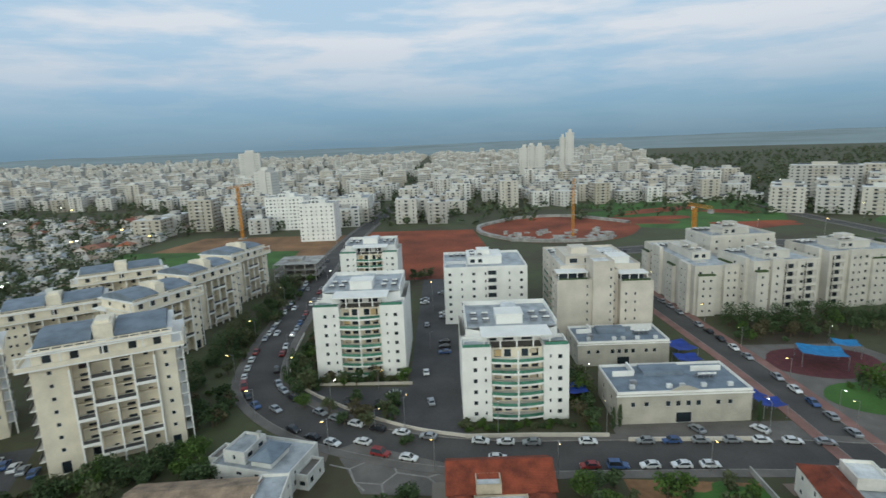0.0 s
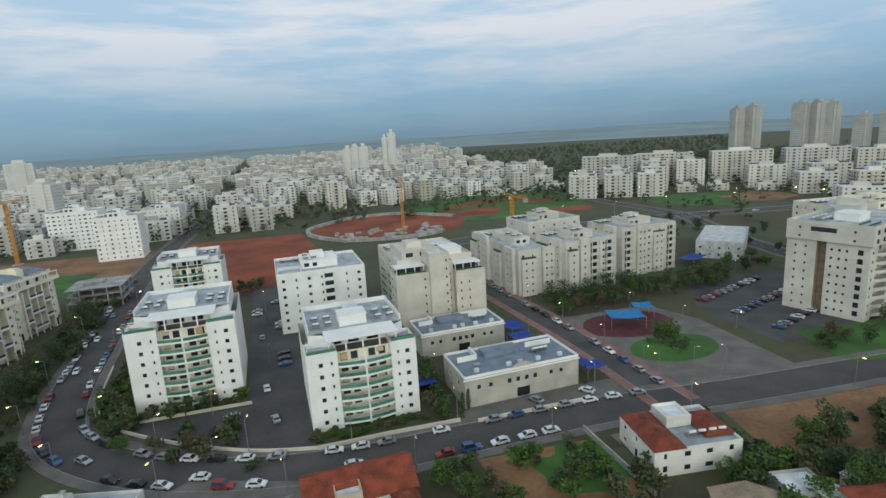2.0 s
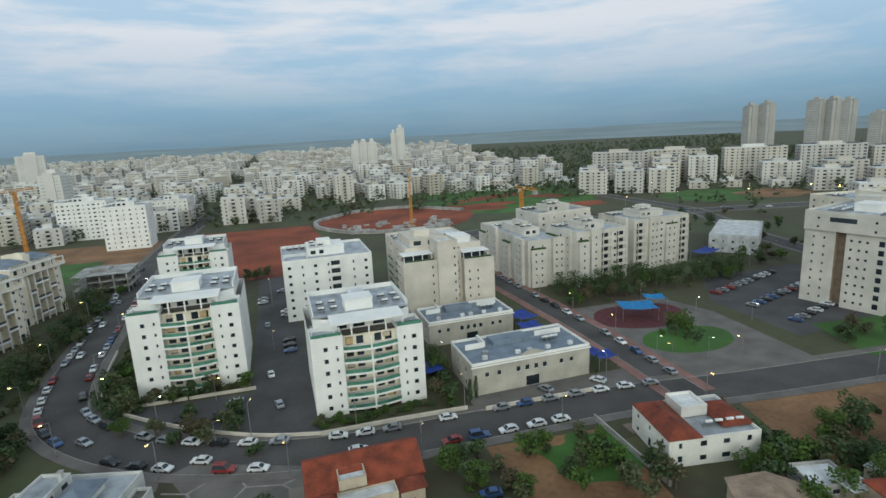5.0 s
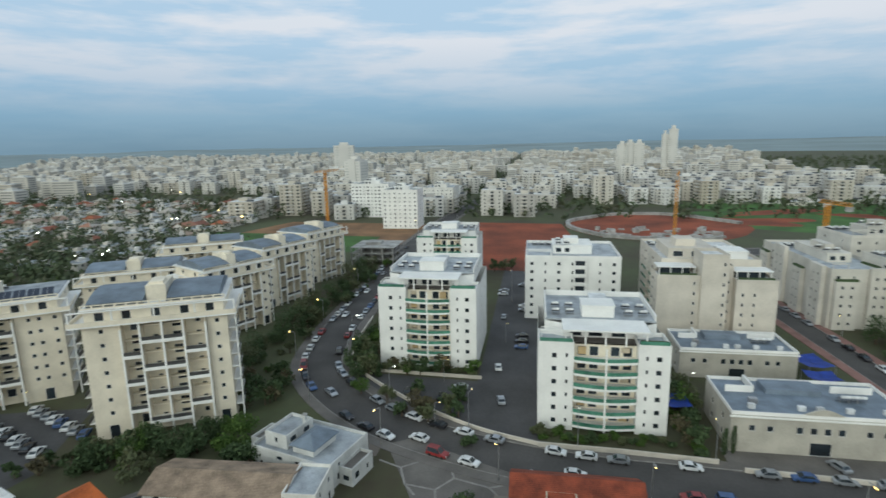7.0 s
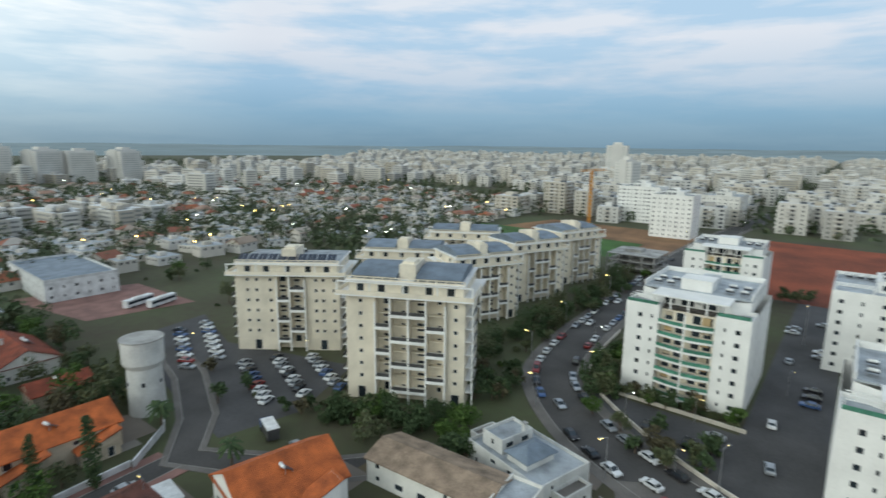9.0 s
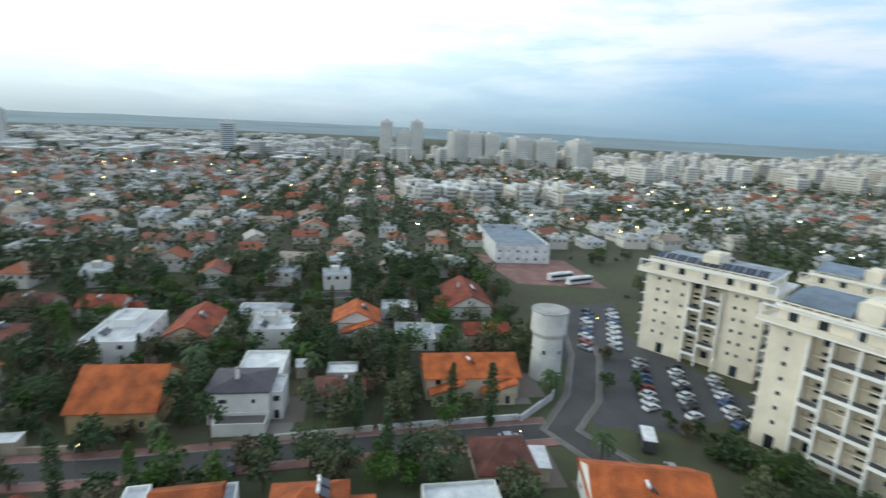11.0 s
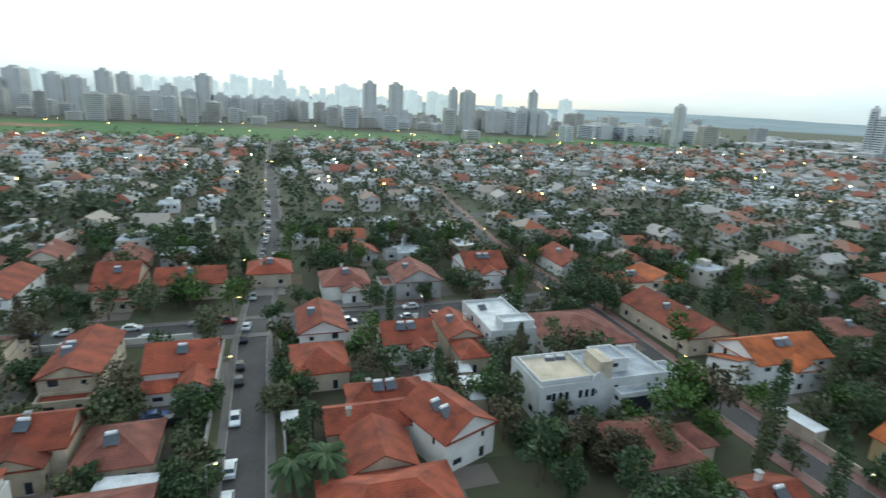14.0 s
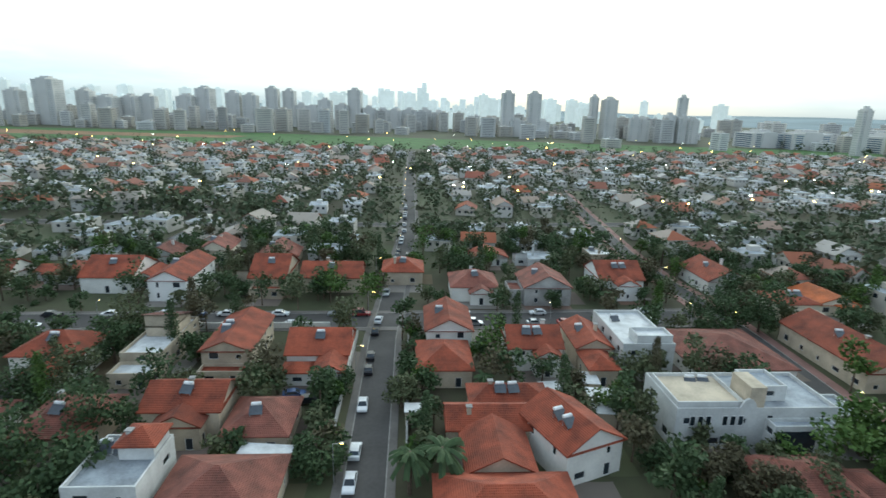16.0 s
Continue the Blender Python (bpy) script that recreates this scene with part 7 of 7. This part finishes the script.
# ------------------------------------------------------------------ the far town
BLOCK_WALLS = island_mat("far_block_walls", [(0.68, 0.67, 0.63), (0.58, 0.53, 0.45), (0.74, 0.73, 0.70), (0.50, 0.45, 0.37), (0.62, 0.61, 0.58), (0.42, 0.40, 0.37)], 0.85, 0.05)
TOWER_WALLS = island_mat("far_tower_walls", [(0.74, 0.72, 0.67), (0.66, 0.64, 0.60), (0.78, 0.77, 0.73)], 0.85, 0.05)
EAST_WALLS = island_mat("grey_tower_walls", [(0.50, 0.49, 0.46), (0.44, 0.43, 0.41), (0.54, 0.53, 0.50)], 0.85, 0.05)
# high-rise glazing painted pale grey, as haze would wash it out
BANDS = mat("haze_paled_glass_bands", (0.50, 0.50, 0.47), 0.5, 0.1, 0.05, 0.4)
# window glass of far blocks, lightened in colour to imitate haze
BANDFAR = mat("haze_paled_window_bands", (0.26, 0.26, 0.25), 0.5, 0.15, 0.05, 0.4)
rf = random.Random(8)


def far_block(mb, cx, cy, w, d, floors, a, detail=2):
    """A block with recessed-looking balcony bays, window rows and roof rooms."""
    n, st = len(mb.v), 3.1
    h = floors * st
    mb.box(0, 0, 0, w, d, h + 0.8, 0, 2)
    sides = [((0, 0), (1, 0), w), ((w, 0), (0, 1), d), ((0, d), (1, 0), w), ((0, 0), (0, 1), d)]
    outs = [(0, -1), (1, 0), (0, 1), (-1, 0)]
    for (ox, oy), (ux, uy), L in sides:
        nx, ny = outs[sides.index(((ox, oy), (ux, uy), L))]
        cols = max(2, int(L // 5.0))
        for f in range(floors):
            z = f * st + 1.0
            if detail >= 2:
                for k in range(cols):
                    c, ww = L * (k + 0.5) / cols, (2.6 if k % 2 else 1.1)
                    p = [(c - ww / 2, z), (c + ww / 2, z), (c + ww / 2, z + 1.4), (c - ww / 2, z + 1.4)]
                    q = [(ox + ux * s + nx * 0.05, oy + uy * s + ny * 0.05, t) for s, t in p]
                    mb.face(q if (ux * ny - uy * nx) < 0 else q[::-1], 1)
            else:
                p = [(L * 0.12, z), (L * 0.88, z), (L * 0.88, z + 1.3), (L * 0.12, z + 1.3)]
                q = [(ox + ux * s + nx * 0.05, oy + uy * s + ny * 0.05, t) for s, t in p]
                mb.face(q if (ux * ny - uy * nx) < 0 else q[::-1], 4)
        if detail >= 2:
            for f in range(1, floors):
                z = f * st
                s0, s1 = L * 0.3, L * 0.62
                x0, x1 = sorted((ox + ux * s0, ox + ux * s1 + nx * 1.4))
                y0, y1 = sorted((oy + uy * s0, oy + uy * s1 + ny * 1.4))
                mb.box(min(x0, x1), min(y0, y1), z, max(x0, x1) + (0.01), max(y0, y1) + 0.01, z + 1.0, 0)
    mb.box(w * 0.3, d * 0.3, h + 0.8, w * 0.65, d * 0.7, h + 3.6, 0)
    if detail >= 2:
        mb.box(w * 0.1, d * 0.72, h + 0.8, w * 0.3, d * 0.9, h + 2.0, 3)
        mb.box(w * 0.7, d * 0.1, h + 0.8, w * 0.92, d * 0.3, h + 2.2, 3)
    c, s = math.cos(a), math.sin(a)
    mb.v[n:] = [(cx + c * (x - w / 2) - s * (y - d / 2), cy + s * (x - w / 2) + c * (y - d / 2), z) for x, y, z in mb.v[n:]]


def north_town(x, y):
    """Where the white blocks stand beyond the red earth."""
    if abs(x + 62) < 16:
        return False
    if y > 455 + (0 if x < 20 else 110) and -260 < x < 330 and y < 2700:
        return True
    if x <= -260:
        return y > 640 + (x + 260) * -0.25 and y < 2700
    return y > 620 and x < 330 + (y - 620) * 0.25 and y < 2700


fb = MB()
placed = 0
for ring, step in ((0, 29), (1, 36), (2, 50)):
    y0, y1 = ((455, 800), (800, 1350), (1350, 2700))[ring]
    y = y0
    while y < y1:
        lim = 330 + y * 0.85
        x = -lim
        while x < lim:
            px, py = x + rf.uniform(-4, 4), y + rf.uniform(-5, 5)
            if north_town(px, py) and rf.random() < 0.86:
                far_block(fb, px, py, rf.uniform(15, 24), rf.uniform(14, 22), rf.choices((3, 4, 5, 6, 7, 9), (16, 22, 22, 20, 14, 6))[0], rf.choice((0, 0, 0.15, -0.1, 0.5)), 2 if ring == 0 else 1)
            x += step * rf.uniform(0.85, 1.2)
        y += step * 1.05
# blocks east of the junction and beyond the school
for cx, cy, w, d, fl_ in [(300, 470, 26, 18, 7), (330, 455, 26, 18, 7), (356, 440, 24, 18, 7), (318, 500, 26, 18, 7), (350, 485, 26, 18, 8), (385, 470, 26, 18, 8), (410, 500, 28, 18, 9), (440, 480, 28, 18, 9), (380, 540, 60, 16, 11), (440, 520, 60, 16, 11), (500, 470, 60, 18, 11), (560, 430, 60, 18, 11), (610, 390, 60, 18, 10), (480, 420, 34, 18, 7), (520, 385, 34, 18, 7), (560, 350, 34, 18, 7), (470, 360, 30, 20, 6), (500, 330, 30, 20, 6), (540, 300, 30, 20, 6), (440, 300, 30, 18, 4), (620, 330, 30, 20, 7), (650, 290, 30, 20, 7), (600, 270, 30, 20, 7), (420, 250, 26, 16, 3), (400, 440, 18, 14, 2), (430, 430, 18, 14, 2), (460, 400, 18, 14, 2), (250, 560, 40, 14, 1), (280, 575, 40, 14, 1), (200, 590, 30, 16, 1), (320, 560, 20, 14, 2)]:
    far_block(fb, cx, cy, w, d, fl_, -0.6 if cx > 290 else 0.0, 2)
# west: rows of flats beyond the villas
for _ in range(330):
    x, y = rf.uniform(-1300, -560), rf.uniform(-150, 900)
    if -x * 0.62 + 60 < y - 0 or x < -850 or y > 330:
        far_block(fb, x, y, rf.uniform(16, 34), rf.uniform(12, 20), rf.choice((3, 4, 5, 6, 8)), rf.uniform(-0.4, 0.4), 1)
for _ in range(34):
    far_block(fb, rf.uniform(-500, -420), rf.uniform(60, 230), rf.uniform(20, 40), 12, 4, 0.1, 1)
for _ in range(240):
    x, y = rf.uniform(-1900, -780), rf.uniform(-900, -60)
    far_block(fb, x, y, rf.uniform(24, 70), rf.uniform(20, 40), rf.choice((2, 3, 3, 4)), rf.uniform(-0.3, 0.3), 1)
for _ in range(520):
    x, y = rf.uniform(-1000, 1300), -rf.uniform(720, 1300)
    if y < -970 and -600 < x < 900 or (x < -300 and rf.random() < 0.3):
        far_block(fb, x, y, rf.uniform(14, 30), rf.uniform(12, 20), rf.choice((4, 6, 8, 11, 13)), rf.uniform(-0.3, 0.3), 1)
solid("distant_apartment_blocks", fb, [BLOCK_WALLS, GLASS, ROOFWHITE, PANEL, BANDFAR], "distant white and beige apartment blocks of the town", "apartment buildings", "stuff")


# high-rises on the horizon, each a thing
def high_rise(x, y, w, h, material=None, glass=False):
    b = thing("high_rise", "distant grey high-rise tower on the skyline" if not glass else "distant dark glass office tower", "high-rise", pose(x, y, 0, 0, 0, rf.uniform(-15, 15)), "high-rises on the skyline")
    d = w * rf.uniform(0.7, 1.0)
    wall = MB()
    wall.box(-w / 2, -d / 2, 0, w / 2, d / 2, h)
    wall.box(-w * 0.22, -d / 2 - 1.2, 0, w * 0.22, d / 2 + 1.2, h + 2.5)
    part("wall", wall, material or TOWER_WALLS, b)
    rows = MB()
    for k in range(int(h / 3.3)):
        z = 3.3 * k + 1.2
        rows.box(-w / 2 - 0.08, -d * 0.40, z, w / 2 + 0.08, d * 0.40, z + 1.5)
        rows.box(-w * 0.42, -d / 2 - 0.08, z, -w * 0.25, d / 2 + 0.08, z + 1.5)
        rows.box(w * 0.25, -d / 2 - 0.08, z, w * 0.42, d / 2 + 0.08, z + 1.5)
    tagged(part("glazing_band", rows, BLUEGLASS if glass else BANDS, b), kind="stuff")
    part("roof_room", MB().box(-w * 0.2, -d * 0.2, h + 2.5, w * 0.2, d * 0.2, h + 6.0), material or TOWER_WALLS, b)


for x, y, w, h in [(679, -1075, 40, 83), (722, -1047, 27, 61), (629, -1105, 27, 65), (597, -1122, 40, 54), (560, -1140, 30, 56), (532, -1154, 30, 58), (466, -1182, 34, 60), (432, -1195, 32, 77), (380, -1215, 30, 70), (345, -1222, 30, 66), (300, -1235, 26, 82), (265, -1244, 26, 78), (240, -1250, 30, 48), (214, -1253, 40, 44), (188, -1257, 30, 60), (150, -1262, 30, 50), (121, -1266, 30, 84), (90, -1270, 30, 46), (58, -1271, 34, 42), (28, -1272, 34, 42), (-5, -1272, 30, 44), (-40, -1270, 30, 45), (-72, -1268, 30, 40),
                   (-197, -1056, 24, 82), (-247, -1046, 24, 82), (-215, -1045, 26, 30), (-240, -1050, 26, 30), (-265, -1042, 26, 30), (-383, -1007, 24, 74), (-356, -1016, 14, 78), (-500, -957, 16, 80), (-425, -980, 20, 42), (-441, -980, 20, 38), (-480, -960, 20, 48), (-500, -950, 20, 46), (-516, -945, 20, 42), (-656, -729, 15, 64),
                   (-1000, 62, 22, 64), (-997, 117, 22, 66), (-999, 92, 24, 48), (-985, 190, 30, 52), (-980, 220, 30, 50), (-975, 250, 30, 50), (-960, 300, 40, 46), (-950, 345, 40, 44), (-930, 400, 36, 46),
                   (726, 690, 18, 82), (742, 675, 18, 84), (782, 625, 20, 84), (795, 610, 20, 84), (806, 596, 20, 82), (826, 565, 20, 62), (846, 540, 20, 66), (862, 516, 20, 66), (226, 977, 14, 78), (214, 980, 10, 70), (175, 990, 16, 56), (160, 992, 16, 56), (148, 994, 16, 54), (-210, 640, 22, 44), (-390, 1100, 40, 62)]:
    high_rise(x, y, w, h, EAST_WALLS if x > 600 and y > 0 else None)
for x, y, w, h in [(-839, -522, 27, 61), (-857, -494, 24, 57), (-830, -540, 10, 72), (-977, -207, 27, 50), (-670, -860, 60, 26), (-610, -890, 60, 24), (-760, -800, 60, 26)]:
    high_rise(x, y, w, h, None, True)
# further skyline, joined
fs = MB()
for _ in range(170):
    x = rf.uniform(-900, 1500)
    y = -rf.uniform(1350, 2600)
    w = rf.uniform(20, 44)
    h = rf.choice((36, 46, 60, 75, 90))
    fs.rbox(x, y, 0, h, w, w * 0.7, rf.uniform(-0.3, 0.3))
    fs.rbox(x, y, h, h + 5, w * 0.4, w * 0.3, 0)
for x in (20, 45, 60, -20, -33, -70, -110, -140, -170, -190, -205):
    fs.rbox(x * 2.6, -3000, 0, rf.uniform(90, 150), 30, 30, 0)
fs.rbox(-75, -3000, 0, 175, 26, 26, 0)
# haze painted in: pale colour plus emission on towers that give no light
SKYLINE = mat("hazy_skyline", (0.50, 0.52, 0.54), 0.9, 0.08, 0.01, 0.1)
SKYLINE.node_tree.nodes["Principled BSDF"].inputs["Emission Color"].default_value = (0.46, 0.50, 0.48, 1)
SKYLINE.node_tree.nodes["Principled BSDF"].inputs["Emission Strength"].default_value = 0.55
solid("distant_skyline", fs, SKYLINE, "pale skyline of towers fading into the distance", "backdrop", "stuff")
